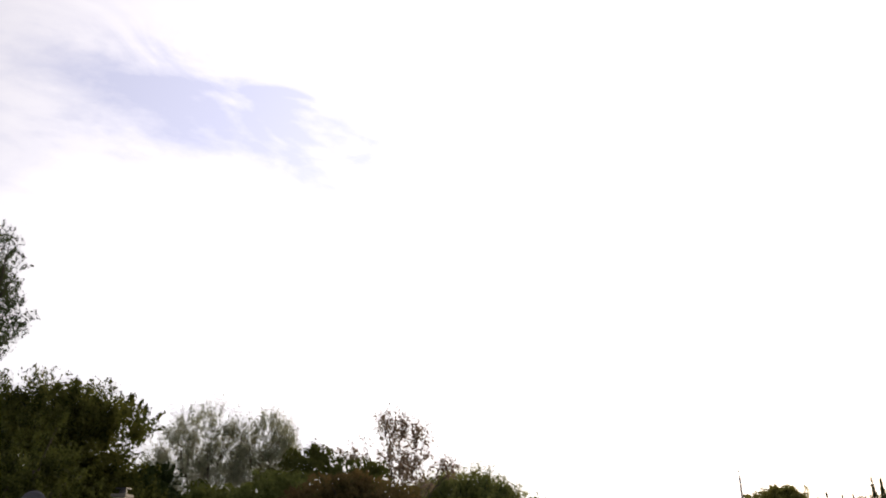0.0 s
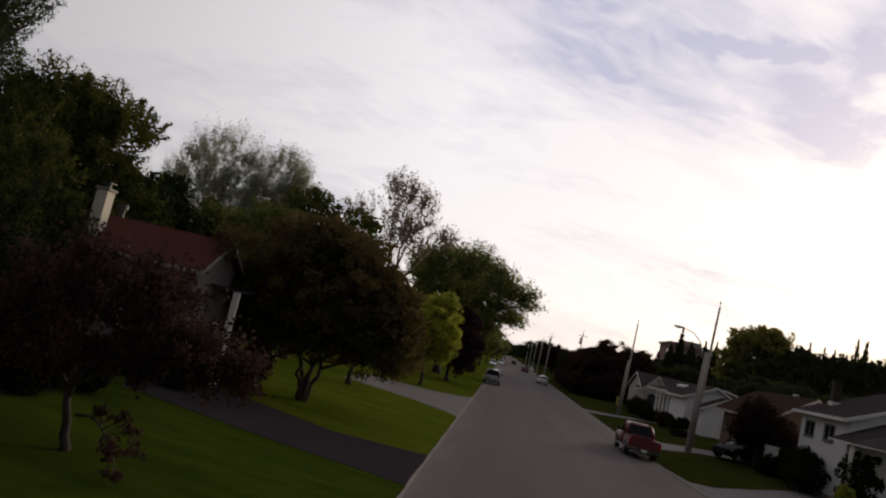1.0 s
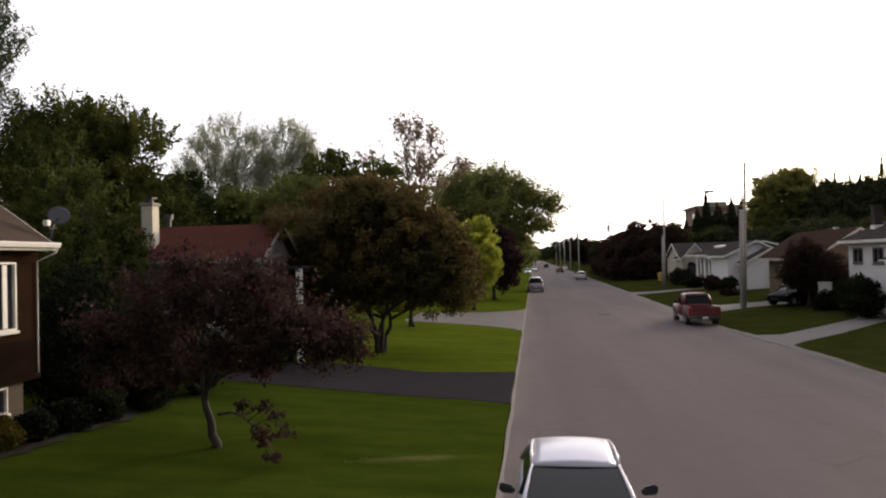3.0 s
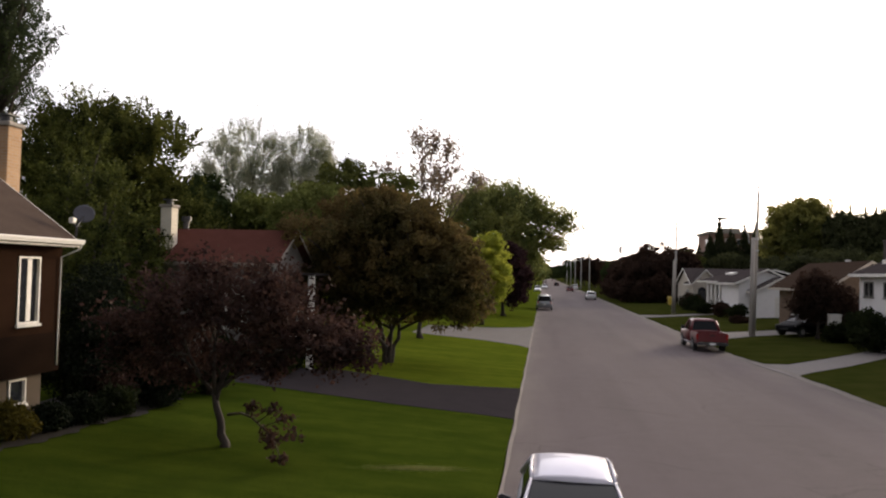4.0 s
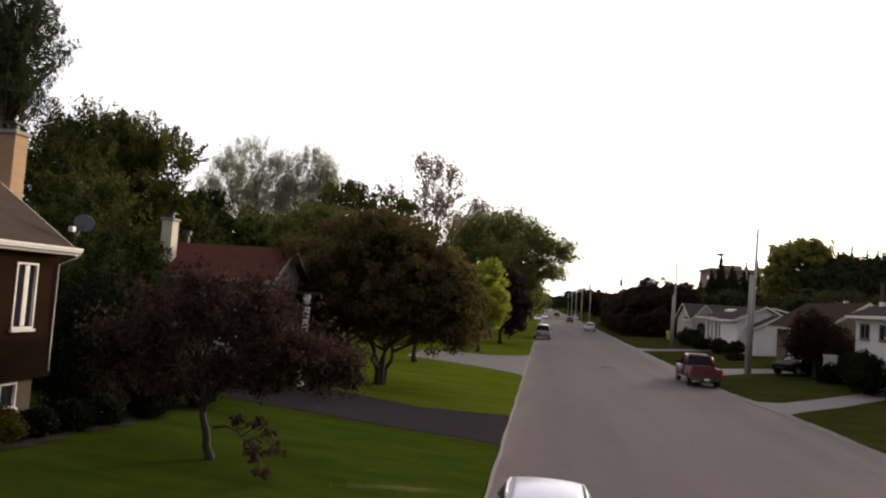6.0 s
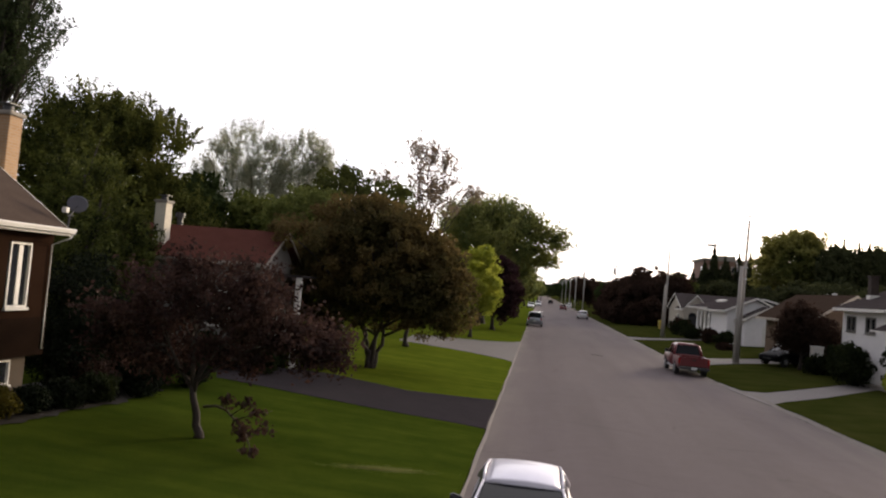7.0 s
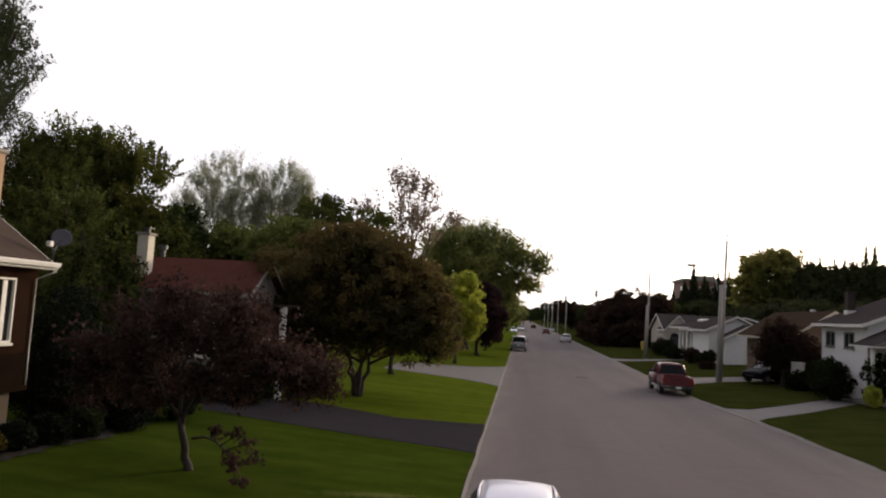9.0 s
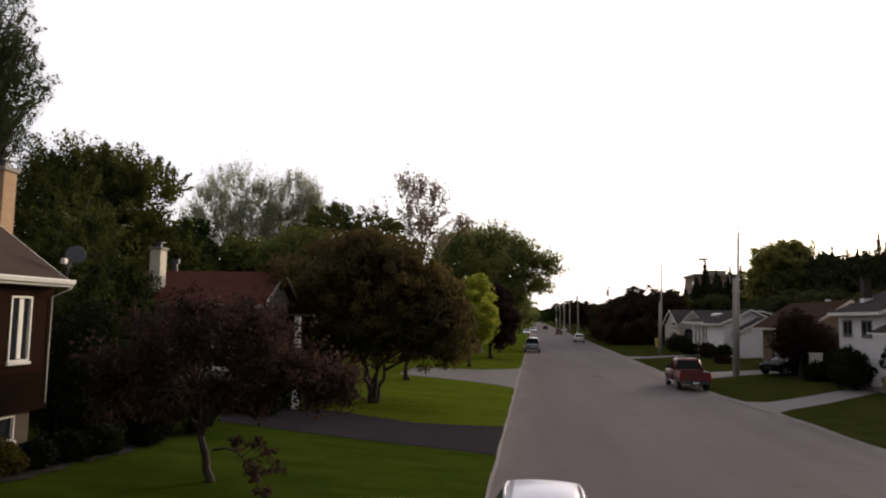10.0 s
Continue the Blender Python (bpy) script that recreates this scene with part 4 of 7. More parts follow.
def gable_roof(parent, mat, along, u0, u1, c0, c1, eave, ridge, th=0.16, over=0.45, rake=0.35, fascia=None, mid=None):
    """Two roof slabs with the ridge along one axis ('x' or 'y') from u0 to u1, across from c0 to c1; white fascia boards."""
    fm = fascia or WHITE_TRIM
    m = (c0 + c1) / 2 if mid is None else mid
    slope0, slope1 = (ridge - eave) / (m - c0), (ridge - eave) / (c1 - m)
    a0, a1 = c0 - over, c1 + over
    e0, e1 = eave - over * slope0, eave - over * slope1
    b0, b1 = u0 - rake, u1 + rake
    def at(u, c, z):
        return (u, c, z) if along == "x" else (c, u, z)
    for k, (ca, ea) in enumerate(((a0, e0), (a1, e1))):
        g = Geo()
        lo = [at(b0, ca, ea), at(b1, ca, ea), at(b1, m, ridge), at(b0, m, ridge)]
        hi = [(p[0], p[1], p[2] + th) for p in lo]
        g.hexa(lo, hi)
        bm_fix(part("roof", g, mat, parent))
    # fascia under the eaves and along the rakes
    for ca, ea, s in ((a0, e0, -1), (a1, e1, 1)):
        g = Geo()
        if along == "x":
            g.box(b0, b1, ca + s * 0.004, ca + s * 0.03, ea - 0.06, ea + th - 0.01)
        else:
            g.box(ca + s * 0.004, ca + s * 0.03, b0, b1, ea - 0.03, ea + th - 0.01)
        part("fascia", g, fm, parent)
        g = Geo()
        if along == "x":
            g.box(b0 + 0.05, b1 - 0.05, ca, c0 if s < 0 else c1, ea - 0.03, ea - 0.01)
        else:
            g.box(ca, (c0 if s < 0 else c1), b0 + 0.05, b1 - 0.05, ea - 0.03, ea - 0.01)
        part("soffit", g, fm, parent)
    for b, s in ((b0, -1), (b1, 1)):
        for ca, ea in ((a0, e0), (a1, e1)):
            g = Geo()
            o0, o1 = b + s * 0.004, b + s * 0.03
            lo = [at(o0, ca, ea - 0.05), at(o1, ca, ea - 0.05), at(o1, m, ridge - 0.05), at(o0, m, ridge - 0.05)]
            hi = [(p[0], p[1], p[2] + th + 0.045) for p in lo]
            g.hexa(lo, hi)
            bm_fix(part("rake_board", g, fm, parent))


def bm_fix(ob):
    bm = bmesh.new()
    bm.from_mesh(ob.data)
    bmesh.ops.recalc_face_normals(bm, faces=bm.faces)
    bm.to_mesh(ob.data)
    bm.free()
    return ob


def chimney(parent, x0, x1, y0, y1, z0, z1, brick, cap_mat, flue=True):
    c = part("chimney", Geo().box(x0, x1, y0, y1, z0, z1), brick, parent, bevel=0.012)
    part("chimney_cap", Geo().box(x0 - 0.06, x1 + 0.06, y0 - 0.06, y1 + 0.06, z1 + 0.002, z1 + 0.11), cap_mat, c, "pale concrete cap", bevel=0.02)
    if flue:
        mx, my = (x0 + x1) / 2, (y0 + y1) / 2
        part("flue", Geo().tube([(mx, my, z1 + 0.1), (mx, my, z1 + 0.28)], 0.13, 12), DARK_METAL, c)
        part("flue_lid", Geo().box(mx - 0.2, mx + 0.2, my - 0.2, my + 0.2, z1 + 0.29, z1 + 0.32), DARK_METAL, c)
    return c


def gable_fill(parent, mat, axis, pos, sign, c0, c1, eave, ridge, th=0.2, mid=None):
    m = (c0 + c1) / 2 if mid is None else mid
    g = Geo()
    g.prism([(c0, eave), (c1, eave), (m, ridge)], axis, pos - sign * th, pos)
    return bm_fix(part("gable_wall", g, mat, parent))


def brown_house():
    h = root("brown_house", (0, 0, 0), "split-level house with dark brown boards, beige basement and brown shingle roof", "house")
    X, Y0, Y1, XB = -11.57, 1.5, 15.6, -20.6
    Z0, EAVE = 1.77, 4.62
    g = Geo()
    wall(g, "x", X, 1, Y0, Y1, Z0, EAVE, holes=[(14.2, 14.87, 2.9, 4.37), (12.13, 13.5, 2.88, 4.37), (7.0, 9.2, 2.88, 4.37)])
    part("front_wall", g, BROWN_BOARDS, h)
    # a band added low on the wall; its dark colour paints the shade there
    part("skirt", Geo().box(X + 0.003, X + 0.018, Y0, Y1, Z0, 2.66), SHADED_BOARDS, h, "brown boards below the windows, their shade put into the colour")
    part("frieze", Geo().box(X - 0.2, X - 0.03, Y0, Y1, EAVE + 0.002, EAVE + 0.2), BROWN_BOARDS, h)
    part("north_wall", wall(Geo(), "y", Y1, 1, XB, X - 0.222, Z0, EAVE), BROWN_BOARDS, h)
    part("back_wall", wall(Geo(), "x", XB, -1, Y0 + 0.222, Y1 - 0.222, 0.3, EAVE), BROWN_BOARDS, h)
    part("south_wall", wall(Geo(), "y", Y0, -1, XB, X - 0.222, Z0, EAVE), BROWN_BOARDS, h)
    part("floor_slab", Geo().box(XB + 0.3, X - 0.5, Y0 + 0.3, Y1 - 0.5, Z0 - 0.22, Z0 - 0.003), BROWN_BOARDS, h)
    g = Geo()
    wall(g, "x", X - 0.16, 1, Y0 + 0.2, Y1 - 0.34, 0.2, Z0 - 0.002, holes=[(14.25, 14.77, 1.14, 1.70), (10.6, 11.9, 1.12, 1.68)])
    part("basement_wall", g, BEIGE_STUCCO, h, "beige stucco basement wall")
    part("basement_wall", wall(Geo(), "y", Y1 - 0.34, 1, XB + 0.23, X - 0.384, 0.2, Z0 - 0.002), BEIGE_STUCCO, h)
    for a, b, mul, cur in ((14.2, 14.87, (), False), (12.13, 13.5, (0.5,), True), (7.0, 9.2, (0.33, 0.66), True)):
        window(h, "x", X, 1, a, b, 2.9 if a > 14 else 2.88, 4.37, mullions=mul, curtain=cur, fw=0.045)
    window(h, "x", X - 0.16, 1, 14.25, 14.77, 1.14, 1.70, fw=0.04)
    window(h, "x", X - 0.16, 1, 10.6, 11.9, 1.12, 1.68, mullions=(0.5,), fw=0.05)
    part("casement", Geo().box(X - 0.045, X - 0.02, 14.52, 14.65, 2.96, 4.31), WHITE_TRIM, h, "white casement standing ajar")
    gable_roof(h, ROOF_BROWN, "y", Y0, Y1, XB, X, 4.90, 8.02, over=0.36, rake=0.06, th=0.12)
    gable_fill(h, BROWN_BOARDS, "y", Y1, 1, XB, X, EAVE, 7.7)
    gable_fill(h, BROWN_BOARDS, "y", Y0, -1, XB, X, EAVE, 7.7)
    # eaves gutter and downpipe
    ez = 4.68
    g = Geo()
    g.prism([(-11.165, ez - 0.02), (-11.165, ez + 0.11), (-11.05, ez + 0.11), (-11.04, ez + 0.09), (-11.07, ez)], "y", Y0 - 0.1, Y1 + 0.07)
    bm_fix(part("gutter", g, WHITE_TRIM, h, "white metal eaves gutter"))
    g = Geo().tube([(-11.1, 15.62, ez), (-11.12, 15.6, ez - 0.1), (-11.30, 15.52, ez - 0.2), (-11.52, 15.5, ez - 0.3), (-11.532, 15.5, 2.6), (-11.532, 15.5, 1.9)], 0.018, 8)
    part("downpipe", g, WHITE_TRIM, h, "white downpipe at the corner", smooth=True)
    chimney(h, -13.92, -13.41, 15.97, 16.44, 0.4, 7.56, BRICK_TAN, CONCRETE, flue=True)
    part("chimney_base", Geo().box(-13.92, -13.41, 15.602, 15.968, 0.4, 5.2), BRICK_TAN, h)
    return h


brown_house()


def satellite_dish():
    d = root("satellite_dish", (-11.34, 15.72, 4.93), "small dark grey satellite dish with a white receiver on the roof", "satellite dish")
    g = Geo()
    rings, n = 5, 18
    v, f = [], []
    for side in (0, 0.012):
        for r in range(rings + 1):
            rr = 0.235 * r / rings
            for k in range(n):
                a = 2 * math.pi * k / n
                v.append((rr * math.cos(a), side + 0.35 * rr * rr, 0.9 * rr * math.sin(a)))
    per = (rings + 1) * n
    for s in range(2):
        for r in range(rings):
            for k in range(n):
                q = (s * per + r * n + k, s * per + r * n + (k + 1) % n, s * per + (r + 1) * n + (k + 1) % n, s * per + (r + 1) * n + k)
                f.append(q if s else q[::-1])
    f += [(rings * n + k, rings * n + (k + 1) % n, per + rings * n + (k + 1) % n, per + rings * n + k) for k in range(n)]
    rot = Euler((radians(-12), 0, radians(212))).to_matrix()
    g.add([tuple(rot @ Vector(p) + Vector((0.06, 0.2, 0.5))) for p in v], f)
    bm_fix(part("dish", g, DISH_GREY, d, smooth=True))
    part("mast", Geo().tube([(0, 0, -0.12), (0, 0.04, 0.2), (0.06, 0.2, 0.44)], 0.025, 8), DARK_METAL, d, smooth=True)
    part("receiver_arm", Geo().tube([(0.05, 0.12, 0.2), (0.02, -0.05, 0.18), (0.0, -0.12, 0.26)], 0.014, 6), DARK_METAL, d)
    part("receiver", Geo().box(-0.06, 0.06, -0.2, -0.06, 0.25, 0.38), WHITE_TRIM, d, "white receiver head", bevel=0.015)


satellite_dish()


def red_roof_house():
    h = root("red_roof_house", (0, 0, 0), "low house with a red-brown shingle roof and grey-brown siding behind trees", "house")
    PALE_SIDING = GREY_BROWN_SIDING
    X1, X0, Y0, Y1 = -10.3, -16.4, 25.5, 29.1
    EAVE, Z0 = 4.35, 0.4
    part("front_wall", wall(Geo(), "y", Y0, -1, X0, X1, Z0, EAVE, holes=[(-12.7, -11.4, 2.0, 3.3)]), PALE_SIDING, h)
    window(h, "y", Y0, -1, -12.7, -11.4, 2.0, 3.3, mullions=(0.5,))
    part("street_wall", wall(Geo(), "x", X1, 1, Y0 + 0.222, Y1 - 0.222, Z0, EAVE, holes=[(27.5, 28.4, 0.6, 2.7)]), PALE_SIDING, h)
    part("back_wall", wall(Geo(), "y", Y1, 1, X0, X1, Z0, EAVE), PALE_SIDING, h)
    part("west_wall", wall(Geo(), "x", X0, -1, Y0 + 0.222, Y1 - 0.222, Z0, EAVE), PALE_SIDING, h)
    window(h, "x", X1, 1, 27.5, 28.4, 0.6, 2.7, name="door", bars=(0.4,))
    gable_roof(h, ROOF_RED, "x", X0, X1, Y0, Y1, EAVE + 0.18, 5.66, over=0.3, rake=0.28, th=0.09, fascia=CONCRETE)
    gable_fill(h, PALE_SIDING, "x", X1, 1, Y0, Y1, EAVE, 5.6)
    gable_fill(h, PALE_SIDING, "x", X0, -1, Y0, Y1, EAVE, 5.6)
    chimney(h, -14.96, -14.52, 25.8, 26.3, 0.4, 6.48, BRICK_CREAM, CONCRETE)
    part("roof_vent", Geo().tube([(-14.75, 27.4, 5.2), (-14.75, 27.4, 6.05), (-14.75, 27.4, 6.06), (-14.75, 27.4, 6.24)], [0.12, 0.12, 0.2, 0.2], 12), DARK_METAL, h, "dark round roof vent")
    for yy in (26.8, 30.9):
        part("porch_post", Geo().box(-9.39, -9.17, yy, yy + 0.2, ground_z(-9.3) - 0.1, 4.0), WHITE_TRIM, h, "white porch post", bevel=0.015)
    part("porch_roof", Geo().box(-10.29, -9.12, 26.74, 31.4, 4.002, 4.09), ROOF_GREY, h, "dark flat porch roof")
    # rear block
    part("rear_wall", Geo().box(-14.7, -12.0, 29.12, 34.0, 0.4, 4.0), PALE_SIDING, h)
    part("rear_roof", Geo().hexa([(-15.0, 29.5, 4.002), (-11.7, 29.5, 4.002), (-11.7, 34.3, 4.002), (-15.0, 34.3, 4.002)],
                                 [(-14.6, 29.6, 4.7), (-12.4, 29.6, 4.7), (-12.4, 33, 4.6), (-14.6, 33, 4.6)]), ROOF_RED, h)
    return h


red_roof_house()


def simple_body(h, mat, x0, x1, y0, y1, z0, z1, west=(), south=()):
    part("street_wall", wall(Geo(), "x", x0, -1, y0, y1, z0, z1, holes=west), mat, h)
    part("south_wall", wall(Geo(), "y", y0, -1, x0 + 0.222, x1, z0, z1, holes=south), mat, h)
    part("east_wall", wall(Geo(), "x", x1, 1, y0 + 0.222, y1 - 0.222, z0, z1), mat, h)
    part("north_wall", wall(Geo(), "y", y1, 1, x0 + 0.222, x1, z0, z1), mat, h)


def white_hip_house():
    h = root("white_house", (0, 0, 0), "white bungalow with grey windows and a dark gabled roof", "house")
    x0, x1, y0, y1, z0, z1 = 19.5, 28.6, 43.1, 49.4, 0.4, 4.75
    wins = [(44.75, 46.1, 3.35, 4.32), (47.4, 48.75, 3.35, 4.32)]
    simple_body(h, WHITE_SIDING, x0, x1, y0, y1, z0, z1, west=wins)
    for a, b, c, d in wins:
        window(h, "x", x0, -1, a, b, c, d, mullions=(0.5,), frame_mat=GREY_BROWN_SIDING, fw=0.10)
    gable_roof(h, ROOF_GREY, "y", y0, y1, x0, x1, z1 + 0.1, 6.75, over=0.5, rake=0.4)
    gable_fill(h, WHITE_SIDING, "y", y0, -1, x0, x1, z1, 6.6)
    gable_fill(h, WHITE_SIDING, "y", y1, 1, x0, x1, z1, 6.6)
    chimney(h, 20.6, 21.05, 48.2, 48.7, 4.9, 6.85, DARK_BRICK, DARK_BRICK, flue=False)
    part("flashing", Geo().box(20.56, 21.09, 48.16, 48.74, 5.3, 5.72), WHITE_TRIM, h, "white metal chimney flashing")
    # low porch before the gable end
    part("porch_roof", Geo().prism([(18.5, 3.62), (23.9, 3.62), (21.2, 4.95)], "y", 40.6, 43.09), ROOF_GREY, h)
    part("porch_gable", Geo().prism([(18.6, 3.64), (23.8, 3.64), (21.2, 4.86)], "y", 40.54, 40.598), GREY_BROWN_SIDING, h)
    part("porch_soffit", Geo().box(18.45, 23.95, 40.5, 43.09, 3.54, 3.618), WHITE_TRIM, h)
    for xx in (18.7, 21.2, 23.7):
        part("porch_post", Geo().box(xx - 0.08, xx + 0.08, 40.7, 40.86, 0.45, 3.538), WHITE_TRIM, h, "white porch post")
    part("porch_floor", Geo().box(18.5, 23.9, 40.6, 43.09, 0.25, 0.62), CONCRETE, h)
    return h


def tan_roof_house():
    h = root("tan_roof_house", (0, 0, 0), "bungalow with brown siding and a wide tan-brown shingle roof", "house")
    x0, x1, y0, y1, z0, z1 = 19.3, 24.2, 53.4, 64.5, 0.4, 3.9
    wins = [(55.2, 56.8, 1.9, 3.2), (59.6, 61.4, 1.6, 3.3)]
    simple_body(h, BROWN_SIDING, x0, x1, y0, y1, z0, z1, west=wins, south=[(21.2, 22.6, 2.0, 3.2)])
    for a, b, c, d in wins:
        window(h, "x", x0, -1, a, b, c, d, mullions=(0.5,))
    window(h, "y", y0, -1, 21.2, 22.6, 2.0, 3.2, mullions=(0.5,))
    gable_roof(h, ROOF_TAN, "y", y0, y1, x0, x1, z1 + 0.12, 5.62, over=0.75, rake=0.5, fascia=TAN_SIDING)
    gable_fill(h, BROWN_SIDING, "y", y0, -1, x0, x1, z1, 5.52)
    gable_fill(h, BROWN_SIDING, "y", y1, 1, x0, x1, z1, 5.52)
    part("roof_vent", Geo().box(22.1, 22.4, 58.0, 58.3, 5.3, 5.95), GALV, h)
    return h


def white_garage_house():
    h = root("white_gable_house", (0, 0, 0), "white house with a gabled front, garage doors and grey roof", "house")
    # gabled wing that faces down the street
    x0, x1, y0, y1, z0, z1 = 19.2, 24.6, 77.0, 84.0, 0.4, 3.9
    part("south_wall", wall(Geo(), "y", y0, -1, x0, x1, z0, z1, holes=[(20.2, 21.4, 0.5, 2.7), (21.9, 23.9, 0.5, 2.9)]), WHITE_SIDING, h)
    part("street_wall", wall(Geo(), "x", x0, -1, y0 + 0.222, y1, z0, z1), WHITE_SIDING, h)
    part("east_wall", wall(Geo(), "x", x1, 1, y0 + 0.222, y1, z0, z1), WHITE_SIDING, h)
    for a, b, c in ((20.2, 21.4, 2.7), (21.9, 23.9, 2.9)):
        d = part("garage_door", Geo().box(a + 0.002, b - 0.002, y0 + 0.06, y0 + 0.1, 0.5, c), WHITE_TRIM, h, "white panelled door")
        for k in range(3):
            part("panel", Geo().box(a + 0.12, b - 0.12, y0 + 0.045, y0 + 0.058, 0.65 + k * 0.72, 1.22 + k * 0.72), WHITE_TRIM, d)
    gable_roof(h, ROOF_GREY, "y", y0, y1, x0, x1, z1 + 0.1, 5.3, over=0.5, rake=0.45)
    gable_fill(h, WHITE_SIDING, "y", y0, -1, x0, x1, z1, 5.2)
    # lower gable in front
    part("south_wall", wall(Geo(), "y", y0 - 2.4, -1, x0 + 1.1, x1 + 0.3, z0, 3.1, holes=[(22.0, 24.2, 0.45, 2.6)]), WHITE_SIDING, h)
    part("street_wall", wall(Geo(), "x", x0 + 1.1, -1, y0 - 2.178, y0 - 0.002, z0, 3.1), WHITE_SIDING, h)
    part("garage_door", Geo().box(22.002, 24.198, y0 - 2.34, y0 - 2.3, 0.45, 2.6), WHITE_TRIM, h)
    gable_roof(h, ROOF_GREY, "y", y0 - 2.4, y0 - 0.4, x0 + 1.1, x1 + 0.3, 3.2, 4.45, over=0.4, rake=0.3)
    gable_fill(h, WHITE_SIDING, "y", y0 - 2.4, -1, x0 + 1.1, x1 + 0.3, 3.1, 4.35)
    # main body with porch
    x0, x1, y0, y1 = 21.4, 30.0, 84.2, 97.0
    wins = [(86.2, 87.8, 1.6, 3.2), (90.0, 91.2, 0.6, 2.8), (93.5, 95.5, 1.6, 3.2)]
    simple_body(h, PALE_SIDING, x0, x1, y0, y1, z0, 3.7, west=wins)
    for a, b, c, d in wins:
        window(h, "x", x0, -1, a, b, c, d, mullions=(0.5,))
    gable_roof(h, ROOF_GREY, "y", y0, y1, 19.6, x1, 4.0, 5.35, over=0.4, rake=0.35)
    gable_fill(h, PALE_SIDING, "y", y0, -1, x0, x1, 3.7, 4.9)
    gable_fill(h, PALE_SIDING, "y", y1, 1, x0, x1, 3.7, 4.9)
    part("porch_beam", Geo().box(19.42, 19.68, 84.0, 92.6, 3.62, 3.93), WHITE_TRIM, h)
    for yy in (84.4, 86.2, 88.2, 90.3, 92.3):
        part("porch_column", Geo().tube([(19.55, yy, 0.3), (19.55, yy, 0.75), (19.55, yy, 0.76), (19.55, yy, 3.62)], [0.2, 0.2, 0.16, 0.14], 12), WHITE_TRIM, h, "white porch column", smooth=True)
    part("porch_floor", Geo().box(19.3, 21.38, 84.2, 92.7, 0.2, 0.62), CONCRETE, h)
    part("skylight", Geo().hexa([(22.3, 91.6, 4.66), (22.8, 91.6, 4.79), (22.8, 95.4, 4.79), (22.3, 95.4, 4.66)],
                                [(22.27, 91.6, 5.06), (22.77, 91.6, 5.19), (22.77, 95.4, 5.19), (22.27, 95.4, 5.06)]), WHITE_TRIM, h, "pale roof skylight")
    return h


def arch_house():
    h = root("tan_gable_house", (0, 0, 0), "tan house with a steep front gable, arched entry and grey roof", "house")
    x0, x1, y0, y1, z0 = 19.5, 28.0, 101.0, 112.0, 0.4
    part("south_wall", wall(Geo(), "y", y0, -1, x0, x1, z0, 3.6, holes=[(20.1, 21.2, 0.5, 2.6), (23.2, 24.6, 1.5, 2.9)]), TAN_SIDING, h)
    part("street_wall", wall(Geo(), "x", x0, -1, y0 + 0.222, y1, z0, 3.6, holes=[(104, 105.6, 1.4, 2.8)]), TAN_SIDING, h)
    part("north_wall", wall(Geo(), "y", y1 + 0.2, 1, x0, x1, z0, 3.6), TAN_SIDING, h)
    part("east_wall", wall(Geo(), "x", x1, 1, y0 + 0.222, y1, z0, 3.6), TAN_SIDING, h)
    window(h, "y", y0, -1, 23.2, 24.6, 1.5, 2.9, mullions=(0.5,))
    window(h, "x", x0, -1, 104, 105.6, 1.4, 2.8, mullions=(0.5,))
    arch = [(20.1, 2.6)] + [(20.65 - 0.55 * math.cos(math.pi * k / 10), 2.6 + 0.55 * math.sin(math.pi * k / 10)) for k in range(1, 10)] + [(21.2, 2.6)]
    part("arch_light", Geo().prism(arch, "y", y0 - 0.03, y0 - 0.005), PANE, h, "dark arched window over the entry")
    part("front_door", Geo().box(20.102, 21.198, y0 + 0.08, y0 + 0.12, 0.5, 2.6), DARK_METAL, h)
    gable_roof(h, ROOF_GREY, "x", x0, x1, y0 + 1.0, y1, 3.7, 5.6, over=0.5, rake=0.3)
    gable_fill(h, TAN_SIDING, "x", x0, -1, y0 + 1.0, y1, 3.6, 5.5)
    gable_roof(h, ROOF_GREY, "y", y0, y0 + 5, x0, x0 + 3.2, 3.7, 5.4, over=0.3, rake=0.25)
    gable_fill(h, TAN_SIDING, "y", y0, -1, x0, x0 + 3.2, 3.6, 5.3)
    return h


def apartment_block():
    h = root("apartment_building", (0, 0, 0), "distant brown brick apartment block with rows of windows", "apartment building")
    x0, x1, y0, y1, top = 39.1, 50.4, 182.0, 196.0, 15.4
    part("roof", Geo().box(x0 - 0.2, x1 + 0.2, y0 - 0.2, y1 + 0.2, top + 0.002, top + 0.5), CONCRETE, h)
    part("roof_house", Geo().box(x0 + 4, x0 + 8, y0 + 3, y0 + 8, top + 0.5, top + 1.5), CONCRETE, h)
    part("back_wall", Geo().box(x0 + 0.3, x1, y0 + 0.6, y1, 0, top), BLOCK_BRICK, h)
    for s in range(5):
        row = [(x0 + 1.2 + 2.6 * k, x0 + 2.7 + 2.6 * k, 1.0 + 2.9 * s, 2.5 + 2.9 * s) for k in range(3)]
        part("south_wall", wall(Geo(), "y", y0, -1, x0, x1, 2.9 * s, 2.9 * (s + 1) if s < 4 else top, th=0.5, holes=row), BLOCK_BRICK, h)
        for a, b, c, d in row:
            w = part("window", Geo().box(a, b, y0 + 0.06, y0 + 0.12, c, d), WHITE_TRIM, h)
            part("pane", Geo().box(a + 0.1, b - 0.1, y0 + 0.045, y0 + 0.058, c + 0.1, d - 0.1), PANE, w)
    for k in range(5):
        part("street_window", Geo().box(x0 + 0.26, x0 + 0.298, y0 + 3, y0 + 5, 1.0 + 2.9 * k, 2.5 + 2.9 * k), PANE, h)


